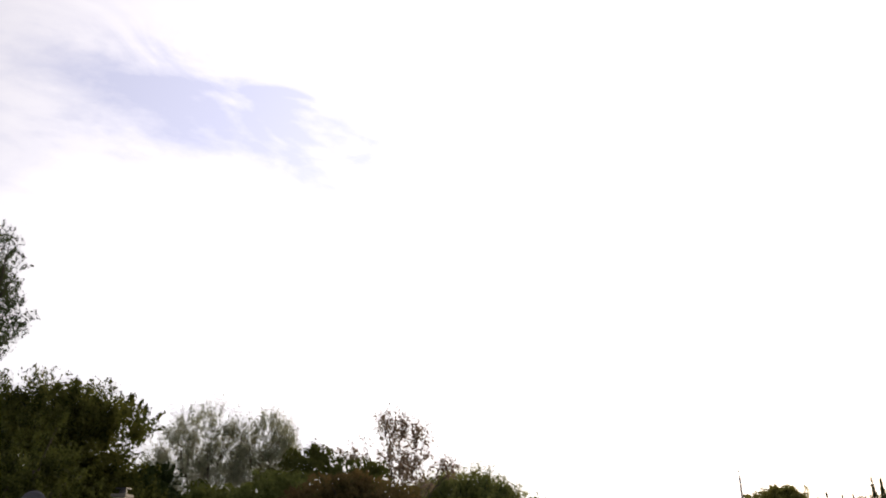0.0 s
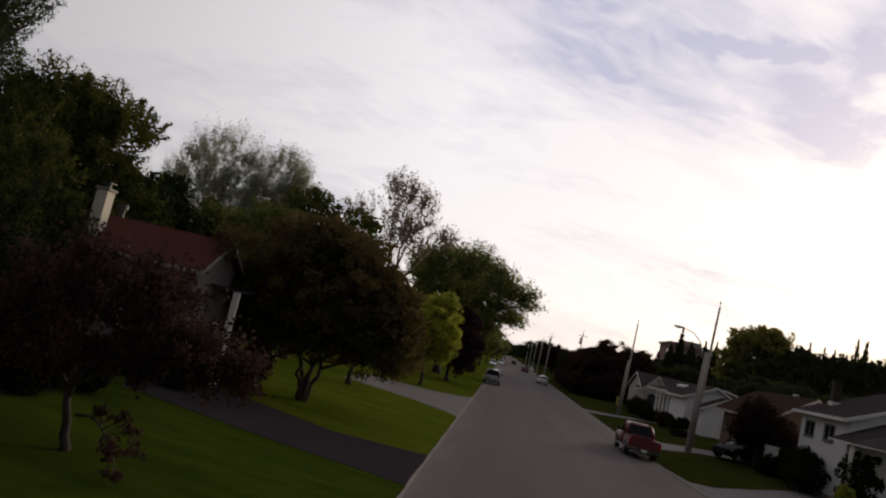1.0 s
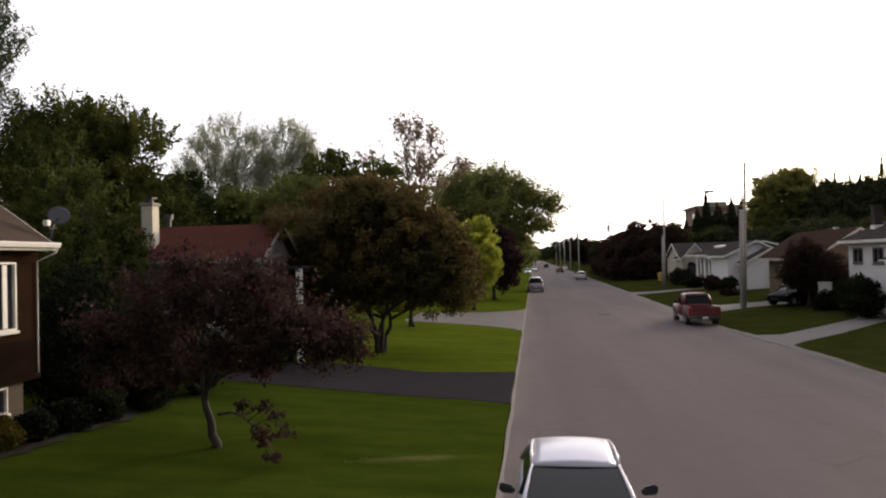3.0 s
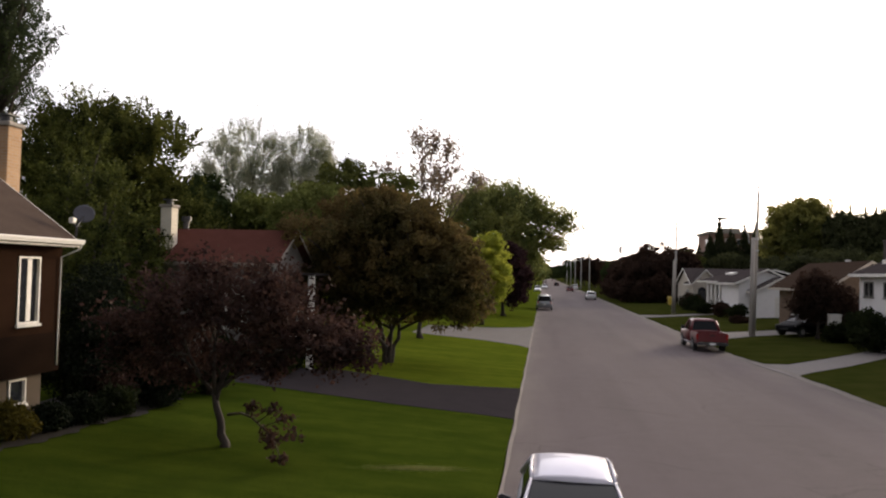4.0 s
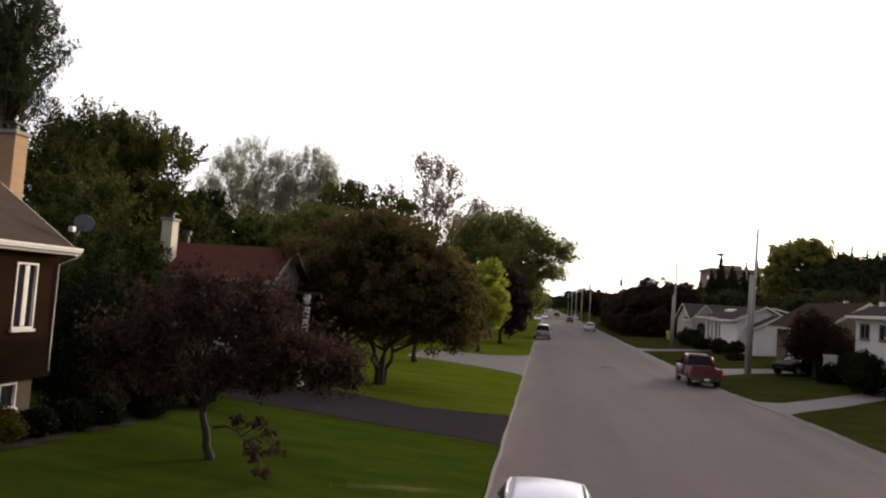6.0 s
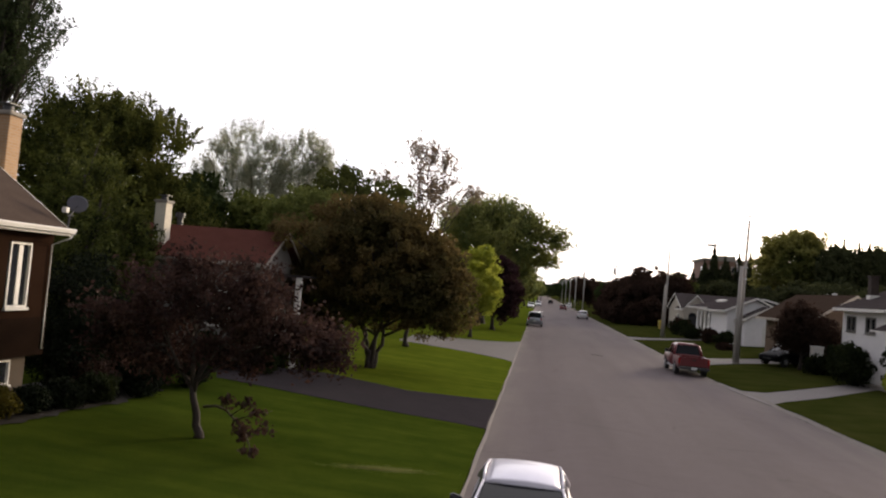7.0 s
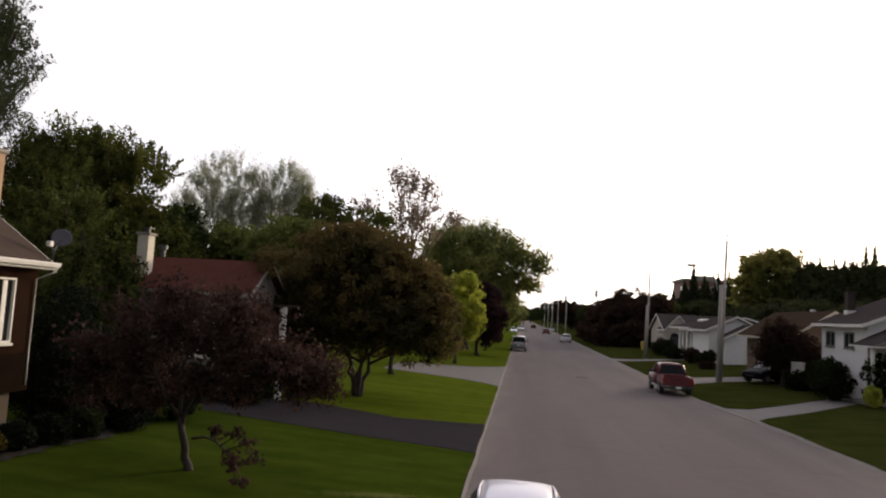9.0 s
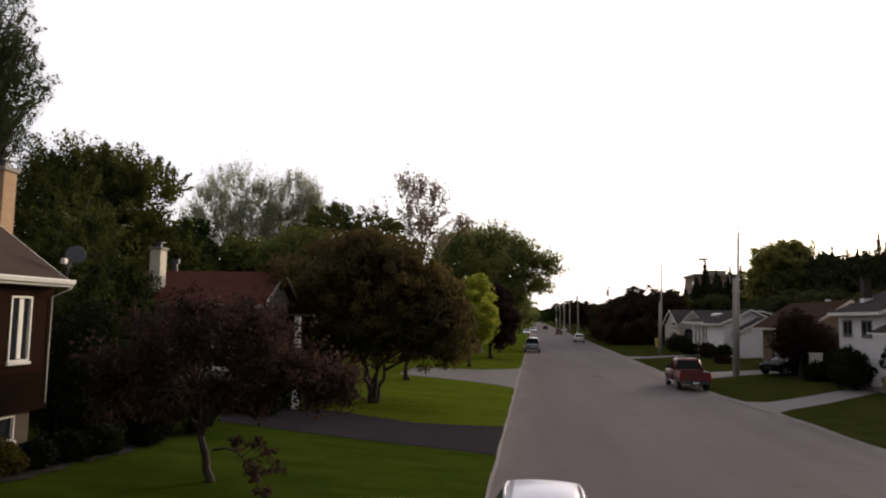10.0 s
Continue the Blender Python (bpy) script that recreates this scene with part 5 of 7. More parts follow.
white_hip_house()
tan_roof_house()
white_garage_house()
arch_house()
apartment_block()


# ---- poles, lamp, wires ----
def utility_pole(x, y, h=11.0, lean=0.0, stub=0.0, crossarm=False, wood=None):
    wood = wood or WOOD_POLE
    p = root("utility_pole", (x, y, ground_z(x) - 0.3), "tall weathered wooden utility pole on the grass verge", "utility pole", "utility poles along the street")
    part("shaft", Geo().tube([(0, 0, 0), (lean * 0.5, 0, h * 0.5), (lean, 0, h + 0.3)], [0.155, 0.115, 0.07], 12), wood, p, smooth=True)
    part("top_bracket", Geo().tube([(lean, 0, h + 0.25), (lean, 0, h + 0.62)], [0.035, 0.02], 6), DARK_METAL, p)
    part("insulator", Geo().tube([(lean, 0, h + 0.62), (lean, 0, h + 0.66), (lean, 0, h + 0.78)], [0.03, 0.07, 0.03], 8), BRICK_CREAM, p)
    for k, zz in enumerate((h * 0.62, h * 0.70)):
        part("clamp", Geo().tube([(lean * zz / h, 0, zz - 0.05), (lean * zz / h, 0, zz + 0.05)], 0.16, 12), GALV, p)
    if stub:
        part("stub_pole", Geo().tube([(-0.20, -0.26, 0.0), (-0.16, -0.24, stub * 0.5), (-0.10, -0.22, stub)], [0.17, 0.15, 0.13], 12), wood, p, "old cut-off pole strapped beside", smooth=True)
    if crossarm:
        part("crossarm", Geo().box(lean - 0.9, lean + 0.9, -0.07, 0.07, h - 0.6, h - 0.48), wood, p)
    if crossarm:
        part("transformer", Geo().tube([(-0.3, 0, h - 2.2), (-0.3, 0, h - 2.15), (-0.3, 0, h - 0.95), (-0.3, 0, h - 0.85)], [0.16, 0.2, 0.2, 0.12], 12), GALV, p, "grey can transformer", smooth=True)
    return p


utility_pole(14.62, 55.1, 10.45, 0.3, stub=7.4)
utility_pole(14.62, 87.0, 10.5, 0.16, stub=6.4)
utility_pole(14.62, 146.0, 11.2, 0.0, crossarm=True)
for yy in (192.0, 236.0, 280.0, 326.0, 380.0):
    utility_pole(11.3, yy, 11.4, 0.0, crossarm=True, wood=PALE_POLE)


def street_lamp(x, y, zz):
    s = root("street_lamp", (x, y, zz), "curved steel street lamp arm fixed to the wooden pole", "street lamp")
    part("arm", Geo().tube([(0, 0, 0), (-0.08, 0, 0.6), (-0.35, -0.03, 1.15), (-0.85, -0.08, 1.58), (-1.6, -0.15, 1.8)], [0.045, 0.042, 0.038, 0.034, 0.03], 8), GALV, s, smooth=True)
    g = Geo().tube([(-1.55, 0, 0), (-1.65, 0, 0), (-1.9, 0, 0), (-2.2, 0, 0), (-2.34, 0, 0)], [0.05, 0.12, 0.17, 0.15, 0.04], 14)
    g.v = [(p[0], p[1] - 0.15, 1.8 + 0.5 * p[2]) for p in g.v]
    part("lamp_head", g, GALV, s, smooth=True)
    g = Geo().tube([(-1.8, 0, 0), (-2.0, 0, 0), (-2.2, 0, 0)], [0.09, 0.12, 0.08], 12)
    g.v = [(p[0], p[1] - 0.15, 1.74 + 0.5 * p[2]) for p in g.v]
    part("lens", g, CLEAR_LENS, s, smooth=True)


street_lamp(14.25, 54.9, 6.9)


def cable(a, b, sag, r=0.004, label="thin dark overhead cable between poles"):
    pts = []
    for i in range(13):
        t = i / 12
        p = Vector(a).lerp(Vector(b), t)
        p.z -= sag * 4 * t * (1 - t)
        pts.append(p)
    tagged(part("overhead_cable", Geo().tube(pts, r, 5), DARK_METAL, smooth=True), label, "cable", "overhead cables")


cable((14.7, 55.1, 6.9), (23.0, 61.0, 5.9), 0.25)


def manhole():
    m = root("manhole_cover", (4.45, 53.0, 0.032), "round cast-iron manhole cover flush in the asphalt", "manhole cover")
    part("rim", Geo().tube([(0, 0, -0.03), (0, 0, 0.012)], 0.42, 24), IRON, m)
    part("lid", Geo().tube([(0, 0, 0.0), (0, 0, 0.018)], 0.35, 24), IRON, m)


manhole()


def white_cabinet():
    c = root("garden_cabinet", (18.35, 50.3, ground_z(18.35)), "small white cabinet on legs behind the bushes", "cabinet")
    part("body", Geo().box(-0.32, 0.32, -0.3, 0.3, 0.95, 1.62), WHITE_TRIM, c, bevel=0.02)
    part("lid", Geo().box(-0.36, 0.36, -0.34, 0.34, 1.622, 1.72), WHITE_TRIM, c, bevel=0.02)
    for ax in (-0.26, 0.26):
        for ay in (-0.24, 0.24):
            part("leg", Geo().box(ax - 0.035, ax + 0.035, ay - 0.035, ay + 0.035, -0.02, 0.948), GALV, c)


white_cabinet()


# ---- vehicles (front towards -y, standing on z = 0) ----
def loft(g, stations):
    """Joins rings of equal count along a body and closes its ends."""
    n = len(stations[0])
    v = [p for s in stations for p in s]
    f = [(i * n + k, i * n + (k + 1) % n, (i + 1) * n + (k + 1) % n, (i + 1) * n + k) for i in range(len(stations) - 1) for k in range(n)]
    f += [tuple(range(n))[::-1], tuple(range((len(stations) - 1) * n, len(stations) * n))]
    return g.add(v, f)


def body_ring(y, w, zb, zm, zt, crown=0.03):
    half = [(0.0, zb), (w * 0.88, zb), (w * 0.97, zb + 0.10), (w, zm), (w * 0.985, zm + 0.5 * (zt - zm)), (w * 0.93, zt - 0.02), (w * 0.86, zt + 0.3 * crown), (w * 0.45, zt + 0.85 * crown), (0.0, zt + crown)]
    ring = half + [(-p[0], p[1]) for p in half[-2:0:-1]]
    return [(p[0], y, p[1]) for p in ring]


def wheel(parent, x, y, r, w):
    s = 1 if x > 0 else -1
    t = part("tyre", Geo().tube([(x - s * w, y, r), (x - s * w * 0.9, y, r), (x - s * 0.03, y, r), (x, y, r)], [r * 0.9, r, r, r * 0.92], 24), RUBBER, parent, smooth=False)
    part("rim", Geo().tube([(x - s * 0.02, y, r), (x + s * 0.008, y, r), (x + s * 0.015, y, r)], [r * 0.66, r * 0.64, r * 0.3], 20), RIM, t)
    for k in range(5):
        a = 2 * math.pi * k / 5
        part("spoke", Geo().tube([(x + s * 0.012, y, r), (x + s * 0.02, y + r * 0.58 * math.cos(a), r + r * 0.58 * math.sin(a))], [0.04, 0.03], 6), RIM, t)


def arch_liner(parent, x, y, r):
    s = 1 if x > 0 else -1
    part("wheel_arch", Geo().tube([(x - s * 0.2, y, r), (x + s * 0.006, y, r)], r * 1.16, 24), BLACK_PLASTIC, parent)


def car(m, label, mat, L=4.2, W=0.85, H=1.45, hood=0.95, belt=0.93, boxy=0.0, category="car", roof_from=1.95):
    """A hatchback or, when boxy, a van: lofted body, glazed cabin, pillars, roof, wheels, lamps and mirrors."""
    c = root("parked_car", m, label, category, "parked cars")
    f, r = -L / 2, L / 2
    sill = 0.24
    st = [body_ring(f, W * 0.72, 0.34, 0.45, 0.62), body_ring(f + 0.10, W * 0.88, 0.27, 0.5, 0.70), body_ring(f + 0.45, W * 0.98, sill, 0.55, 0.78 + 0.08 * boxy),
          body_ring(f + 1.0, W, sill, 0.58, hood - 0.02), body_ring(f + 1.35, W, sill, 0.58, belt), body_ring(0, W, sill, 0.58, belt + 0.01),
          body_ring(r - 0.9, W, sill, 0.58, belt + 0.04), body_ring(r - 0.35, W * 0.97, sill + 0.03, 0.58, belt + 0.05), body_ring(r - 0.06, W * 0.90, 0.3, 0.55, belt + 0.02),
          body_ring(r, W * 0.8, 0.36, 0.5, belt - 0.12)]
    body = bm_fix(part("body", loft(Geo(), st), mat, c, smooth=True))
    # cabin: glass block, roof skin and pillars
    wb, wt = W * 0.90, W * 0.70
    yb0, yb1 = f + 1.12 - 0.15 * boxy, r - 0.12
    yt0, yt1 = f + roof_from - 0.45 * boxy, r - 0.55 + 0.3 * boxy
    zb, zt = belt + 0.02, H - 0.045
    g = Geo().hexa([(-wb, yb0, zb), (wb, yb0, zb), (wb, yb1, zb), (-wb, yb1, zb)], [(-wt, yt0, zt), (wt, yt0, zt), (wt, yt1, zt), (-wt, yt1, zt)])
    part("glass", g, CAR_GLASS, c, "dark car windows", bevel=0.03)
    rings = []
    for t in (0.0, 0.08, 0.3, 0.6, 0.9, 1.0):
        y = yt0 - 0.03 + (yt1 - yt0 + 0.08) * t
        lift = 0.055 * (1 - (2 * t - 1) ** 2)
        ww = wt * (0.93 + 0.03 * (1 - (2 * t - 1) ** 2))
        prof = [(-ww - 0.02, zt - 0.03), (-ww - 0.015, zt + 0.01 + 0.5 * lift), (-ww * 0.8, zt + 0.03 + lift), (-ww * 0.4, zt + 0.045 + lift), (0, zt + 0.05 + lift),
                (ww * 0.4, zt + 0.045 + lift), (ww * 0.8, zt + 0.03 + lift), (ww + 0.015, zt + 0.01 + 0.5 * lift), (ww + 0.02, zt - 0.03)]
        rings.append([(p[0], y, p[1]) for p in prof])
    bm_fix(part("roof", loft(Geo(), rings), mat, c, smooth=True))
    for s in (-1, 1):
        part("roof_rail", Geo().tube([(s * wt * 1.01, yt0, zt), (s * wt * 1.03, (2 * yt0 + yt1) / 3, zt + 0.045), (s * wt * 1.03, (yt0 + 2 * yt1) / 3, zt + 0.045), (s * wt * 0.99, yt1, zt)], 0.024, 8), mat, c, smooth=True)
        part("pillar", Geo().tube([(s * wb * 1.0, yb0 - 0.03, zb - 0.02), (s * (wb + wt) / 2 * 1.012, (yb0 + yt0) / 2 - 0.01, (zb + zt) / 2), (s * wt * 1.01, yt0, zt)], [0.045, 0.03, 0.026], 8), mat, c, smooth=True)
        part("pillar", Geo().tube([(s * wb * 1.0, yb1, zb - 0.02), (s * wt * 0.99, yt1, zt - 0.01)], [0.06, 0.035], 8), mat, c, smooth=True)
        part("pillar", Geo().tube([(s * wb * 1.005, 0.1, zb - 0.02), (s * wt * 1.02, 0.12, zt)], [0.04, 0.035], 8), BLACK_PLASTIC, c)
        mir = part("wing_mirror", Geo().hexa([(s * W * 0.98, yb0 + 0.60, belt + 0.13), (s * (W + 0.2), yb0 + 0.60, belt + 0.15), (s * (W + 0.2), yb0 + 0.73, belt + 0.15), (s * W * 0.98, yb0 + 0.73, belt + 0.13)],
                                             [(s * W * 1.0, yb0 + 0.61, belt + 0.23), (s * (W + 0.19), yb0 + 0.62, belt + 0.28), (s * (W + 0.19), yb0 + 0.71, belt + 0.28), (s * W * 1.0, yb0 + 0.72, belt + 0.23)]),
                   BLACK_PLASTIC, c, "black wing mirror", bevel=0.025)
        bm_fix(mir)
        for yy in (f + 0.78, r - 0.72):
            arch_liner(c, s * W, yy, 0.3)
            wheel(c, s * (W + 0.012), yy, 0.30, 0.2)
        part("headlamp", Geo().hexa([(s * W * 0.5, f + 0.03, 0.56), (s * W * 0.84, f + 0.12, 0.56), (s * W * 0.86, f + 0.4, 0.6), (s * W * 0.5, f + 0.3, 0.6)],
                                    [(s * W * 0.5, f + 0.09, 0.70), (s * W * 0.85, f + 0.2, 0.72), (s * W * 0.9, f + 0.5, 0.76), (s * W * 0.5, f + 0.4, 0.74)]), CLEAR_LENS, c)
        part("tail_lamp", Geo().box(s * W * 0.66, s * W * 0.9, r - 0.14, r - 0.02, 0.72, belt + 0.02), RED_LENS, c, bevel=0.02)
    part("windscreen_seal", Geo().box(-wb * 0.95, wb * 0.95, yb0 - 0.06, yb0 + 0.02, zb - 0.015, zb + 0.02), BLACK_PLASTIC, c)
    for s in (-0.45, 0.15):
        part("wiper", Geo().tube([(s * wb, yb0 - 0.03, zb + 0.03), (s * wb + 0.45, yb0 + 0.1, zb + 0.09)], 0.012, 5), BLACK_PLASTIC, c)
    part("grille", Geo().box(-0.35, 0.35, f - 0.012, f + 0.05, 0.40, 0.52), BLACK_PLASTIC, c)
    part("number_plate", Geo().box(-0.17, 0.17, r - 0.02, r + 0.008, 0.62, 0.72), PLATE, c)
    part("rear_glass", Geo().hexa([(-wb * 0.86, yb1 + 0.012, zb + 0.05), (wb * 0.86, yb1 + 0.012, zb + 0.05), (wb * 0.86, yb1 + 0.02, zb + 0.05), (-wb * 0.86, yb1 + 0.02, zb + 0.05)],
                                  [(-wt * 0.9, yt1 + 0.03, zt - 0.03), (wt * 0.9, yt1 + 0.03, zt - 0.03), (wt * 0.9, yt1 + 0.04, zt - 0.03), (-wt * 0.9, yt1 + 0.04, zt - 0.03)]), CAR_GLASS, c)
    return c


def pickup(m, label):
    c = root("pickup_truck", m, label, "pickup truck")
    W, L = 0.90, 5.2
    f, r = -L / 2, L / 2
    zb, hood, bed = 0.42, 1.06, 1.10
    st = [body_ring(f, W * 0.8, 0.5, 0.6, 0.9), body_ring(f + 0.12, W * 0.95, 0.42, 0.65, 1.0), body_ring(f + 0.6, W, zb, 0.7, hood), body_ring(f + 1.5, W, zb, 0.7, hood + 0.02),
          body_ring(f + 1.7, W, zb, 0.7, bed), body_ring(f + 3.35, W, zb, 0.7, bed + 0.01)]
    bm_fix(part("body", loft(Geo(), st), RED_PAINT, c, smooth=True))
    y0, y1 = f + 3.37, r
    for s in (-1, 1):
        part("bed_side", Geo().prism([(s * W * 0.86, zb), (s * W * 0.97, zb + 0.08), (s * W, 0.72), (s * W * 0.985, 0.95), (s * W * 0.94, bed), (s * W * 0.84, bed), (s * W * 0.84, zb)], "y", y0, y1 - 0.02), RED_PAINT, c)
        part("tail_lamp", Geo().box(s * W * 0.86, s * W * 0.995, r - 0.1, r + 0.012, 0.72, 1.02), RED_LENS, c, "red tail lamp", bevel=0.015)
        for yy in (f + 0.95, r - 1.05):
            arch_liner(c, s * W, yy, 0.38)
            wheel(c, s * (W + 0.012), yy, 0.37, 0.24)
        part("wing_mirror", Geo().box(s * (W + 0.02), s * (W + 0.24), f + 1.85, f + 1.97, 1.12, 1.32), BLACK_PLASTIC, c, bevel=0.03)
        part("running_board", Geo().box(s * W * 0.85, s * (W + 0.05), f + 1.6, f + 3.3, 0.36, 0.41), GALV, c, bevel=0.01)
    part("bed_floor", Geo().box(-W * 0.84, W * 0.84, y0, y1 - 0.03, 0.55, 0.62), BLACK_PLASTIC, c)
    part("bed_front", Geo().box(-W * 0.84, W * 0.84, y0, y0 + 0.05, 0.62, bed - 0.01), RED_PAINT, c)
    t = part("tailgate", Geo().box(-W * 0.84, W * 0.84, r - 0.07, r, 0.58, bed - 0.005), RED_PAINT, c, "red tailgate", bevel=0.015)
    part("handle", Geo().box(-0.12, 0.12, r + 0.002, r + 0.02, 0.92, 0.99), BLACK_PLASTIC, t)
    b = part("rear_bumper", Geo().box(-W * 0.97, W * 0.97, r - 0.05, r + 0.14, 0.40, 0.54), DARK_METAL, c, "dark grey rear bumper", bevel=0.03)
    part("number_plate", Geo().box(-0.16, 0.16, r + 0.142, r + 0.15, 0.42, 0.54), PLATE, b)
    wb, wt = W * 0.92, W * 0.74
    g = Geo().hexa([(-wb, f + 1.35, bed), (wb, f + 1.35, bed), (wb, f + 3.3, bed), (-wb, f + 3.3, bed)], [(-wt, f + 2.05, 1.68), (wt, f + 2.05, 1.68), (wt, f + 3.05, 1.68), (-wt, f + 3.05, 1.68)])
    part("glass", g, CAR_GLASS, c, "dark cab windows", bevel=0.03)
    part("roof", Geo().hexa([(-wt - 0.03, f + 2.0, 1.67), (wt + 0.03, f + 2.0, 1.67), (wt + 0.03, f + 3.1, 1.67), (-wt - 0.03, f + 3.1, 1.67)],
                            [(-wt * 0.85, f + 2.1, 1.78), (wt * 0.85, f + 2.1, 1.78), (wt * 0.85, f + 3.0, 1.78), (-wt * 0.85, f + 3.0, 1.78)]), RED_PAINT, c, smooth=False, bevel=0.03)
    for s in (-1, 1):
        part("pillar", Geo().tube([(s * wb, f + 1.33, bed - 0.03), (s * wt * 1.01, f + 2.03, 1.69)], 0.05, 8), RED_PAINT, c, smooth=True)
        part("pillar", Geo().tube([(s * wb, f + 3.3, bed - 0.03), (s * wt * 1.01, f + 3.06, 1.69)], 0.08, 8), RED_PAINT, c, smooth=True)
        part("pillar", Geo().tube([(s * wb * 1.005, f + 2.5, bed - 0.03), (s * wt * 1.02, f + 2.5, 1.69)], 0.04, 8), RED_PAINT, c, smooth=True)
    return c


car(pose(0.02, 10.55, 0.022), "silver hatchback parked at the lawn edge of the street", SILVER, L=4.1, W=0.83, H=1.36, roof_from=2.2)
car(pose(-0.35, 90.0, 0.02, 0, 0, 180), "grey minivan with dark rear glass parked by the kerbside lawn", GREY_PAINT, L=4.7, W=0.95, H=1.75, hood=1.02, belt=1.02, boxy=0.8, category="van")
car(pose(8.0, 134.0, 0.02, 0, 0, 180), "white car parked further down the street", WHITE_PAINT, L=4.4, W=0.88, H=1.45)
car(pose(6.3, 193.0, 0.02, 0, 0, 180), "red car far down the street", RED_PAINT, L=4.3, W=0.88, H=1.45)
car(pose(4.3, 285.0, 0.02, 0, 0, 180), "dark car at the far end of the street", BLACK_PAINT, L=4.4, W=0.9, H=1.5)
car(pose(-0.3, 222.0, 0.02), "white car far off beside the lawns", WHITE_PAINT, L=4.4, W=0.88, H=1.5)
car(pose(-2.0, 182.0, 0.08), "pale car far down the street beside the trees", WHITE_PAINT, L=4.3, W=0.86, H=1.45)
car(pose(9.3, 232.0, 0.02, 0, 0, 180), "white car far off at the street edge", WHITE_PAINT, L=4.4, W=0.88, H=1.5)
car(pose(18.1, 54.6, ground_z(18.1) + 0.02, 0, 0, -58), "black car standing in a driveway under a tree", BLACK_PAINT, L=4.5, W=0.9, H=1.45)
pickup(pose(9.25, 46.3, 0.02, 0, 0, 180) @ pose(0, 0, 0), "dark red pickup truck parked facing down the street")


# ---- trees and shrubs ----
def lobes_ball(rx, ry, rz, zc, seed, n=7, cx=0.0, cy=0.0):
    """A lumpy crown: one core and several bulges round it."""
    rnd = random.Random(seed)
    out = [(cx, cy, zc, rx * 0.78, ry * 0.78, rz * 0.8)]
    for i in range(n):
        a = 2 * math.pi * i / n + rnd.uniform(-0.3, 0.3)
        e = rnd.uniform(-0.6, 0.8)
        out.append((cx + rx * 0.55 * math.cos(a), cy + ry * 0.55 * math.sin(a), zc + rz * 0.5 * e, rx * rnd.uniform(0.36, 0.52), ry * rnd.uniform(0.36, 0.52), rz * rnd.uniform(0.36, 0.52)))
    return out


# plum on the front lawn, with its low drooping bough
plum = branching_tree("plum_tree", "purple-leaved plum tree with a thin crooked trunk on the lawn", -7.26, 15.25, 1.2, 0.10,
                      [(0.0, 0.3, 3.1, 1.7, 1.5, 1.25), (-1.4, 0.3, 3.0, 1.5, 1.4, 1.15), (1.2, 0.4, 2.9, 1.3, 1.3, 1.0), (2.1, 0.6, 2.3, 1.1, 1.1, 0.8), (-2.6, 0.5, 2.5, 1.1, 1.1, 1.1), (0.2, 0.3, 1.9, 1.2, 1.1, 0.55),
                       (-1.3, 0.5, 1.85, 1.2, 1.1, 0.6), (-2.6, 0.8, 1.6, 0.8, 0.9, 0.6), (2.7, 0.9, 2.2, 0.8, 0.8, 0.6), (0.9, 0.3, 3.9, 0.7, 0.7, 0.5), (-0.7, 0.3, 4.0, 0.7, 0.7, 0.45)],
                      440, L_PLUM, BARK_DARK, 11, per=40, leaf=0.080, scatter=0.11, reach=(0.3, 1.12), arms=(7, 4, 4), lean=(-0.30, 0.05), fine=0.006, crook=0.3)


def plum_bough(thing):
    rng = np.random.default_rng(5)
    main = [(0.05, 0, 0.74), (0.45, -0.25, 0.84), (0.8, -0.5, 0.82), (1.15, -0.8, 0.70), (1.5, -1.05, 0.52), (1.68, -1.2, 0.28), (1.74, -1.3, 0.06)]
    b = part("bough", Geo().tube(main, [0.032, 0.028, 0.025, 0.021, 0.016, 0.01, 0.004], 7), BARK, thing, "low drooping bough with sparse leaves", smooth=True)
    arms = [main[2:], [(0.78, -0.5, 0.82), (0.86, -0.6, 1.0), (0.84, -0.65, 1.22)], [(1.15, -0.8, 0.70), (1.55, -0.9, 0.86), (2.05, -1.05, 1.02)],
            [(1.0, -0.7, 0.76), (1.3, -0.8, 0.98), (1.42, -0.85, 1.08)], [(1.5, -1.05, 0.52), (1.85, -1.1, 0.62), (2.0, -1.15, 0.7)], [(1.3, -0.9, 0.62), (1.36, -1.0, 0.42), (1.42, -1.05, 0.36)]]
    cs = []
    for k, arm in enumerate(arms):
        if k:
            part("side_shoot", Geo().tube(arm, [0.014, 0.01, 0.004], 6), BARK, b, smooth=True)
        pts = np.array(arm)
        for i in range(5 if k else 12):
            u = rng.uniform(0.25, 1.0) * (len(pts) - 1)
            j = min(int(u), len(pts) - 2)
            p = pts[j] + (pts[j + 1] - pts[j]) * (u - j)
            cs.append(p + rng.normal(size=3) * 0.06 + rng.normal(size=(11, 3)) * 0.055)
    leaves = np.concatenate(cs)
    leaves[:, 2] = np.maximum(leaves[:, 2], 0.03)
    me = mesh_from_arrays("foliage", leaf_array(leaves, 0.075, rng, 1.7), 4)
    me.materials.append(L_PLUM)
    new("foliage", me).parent = b


plum_bough(plum)

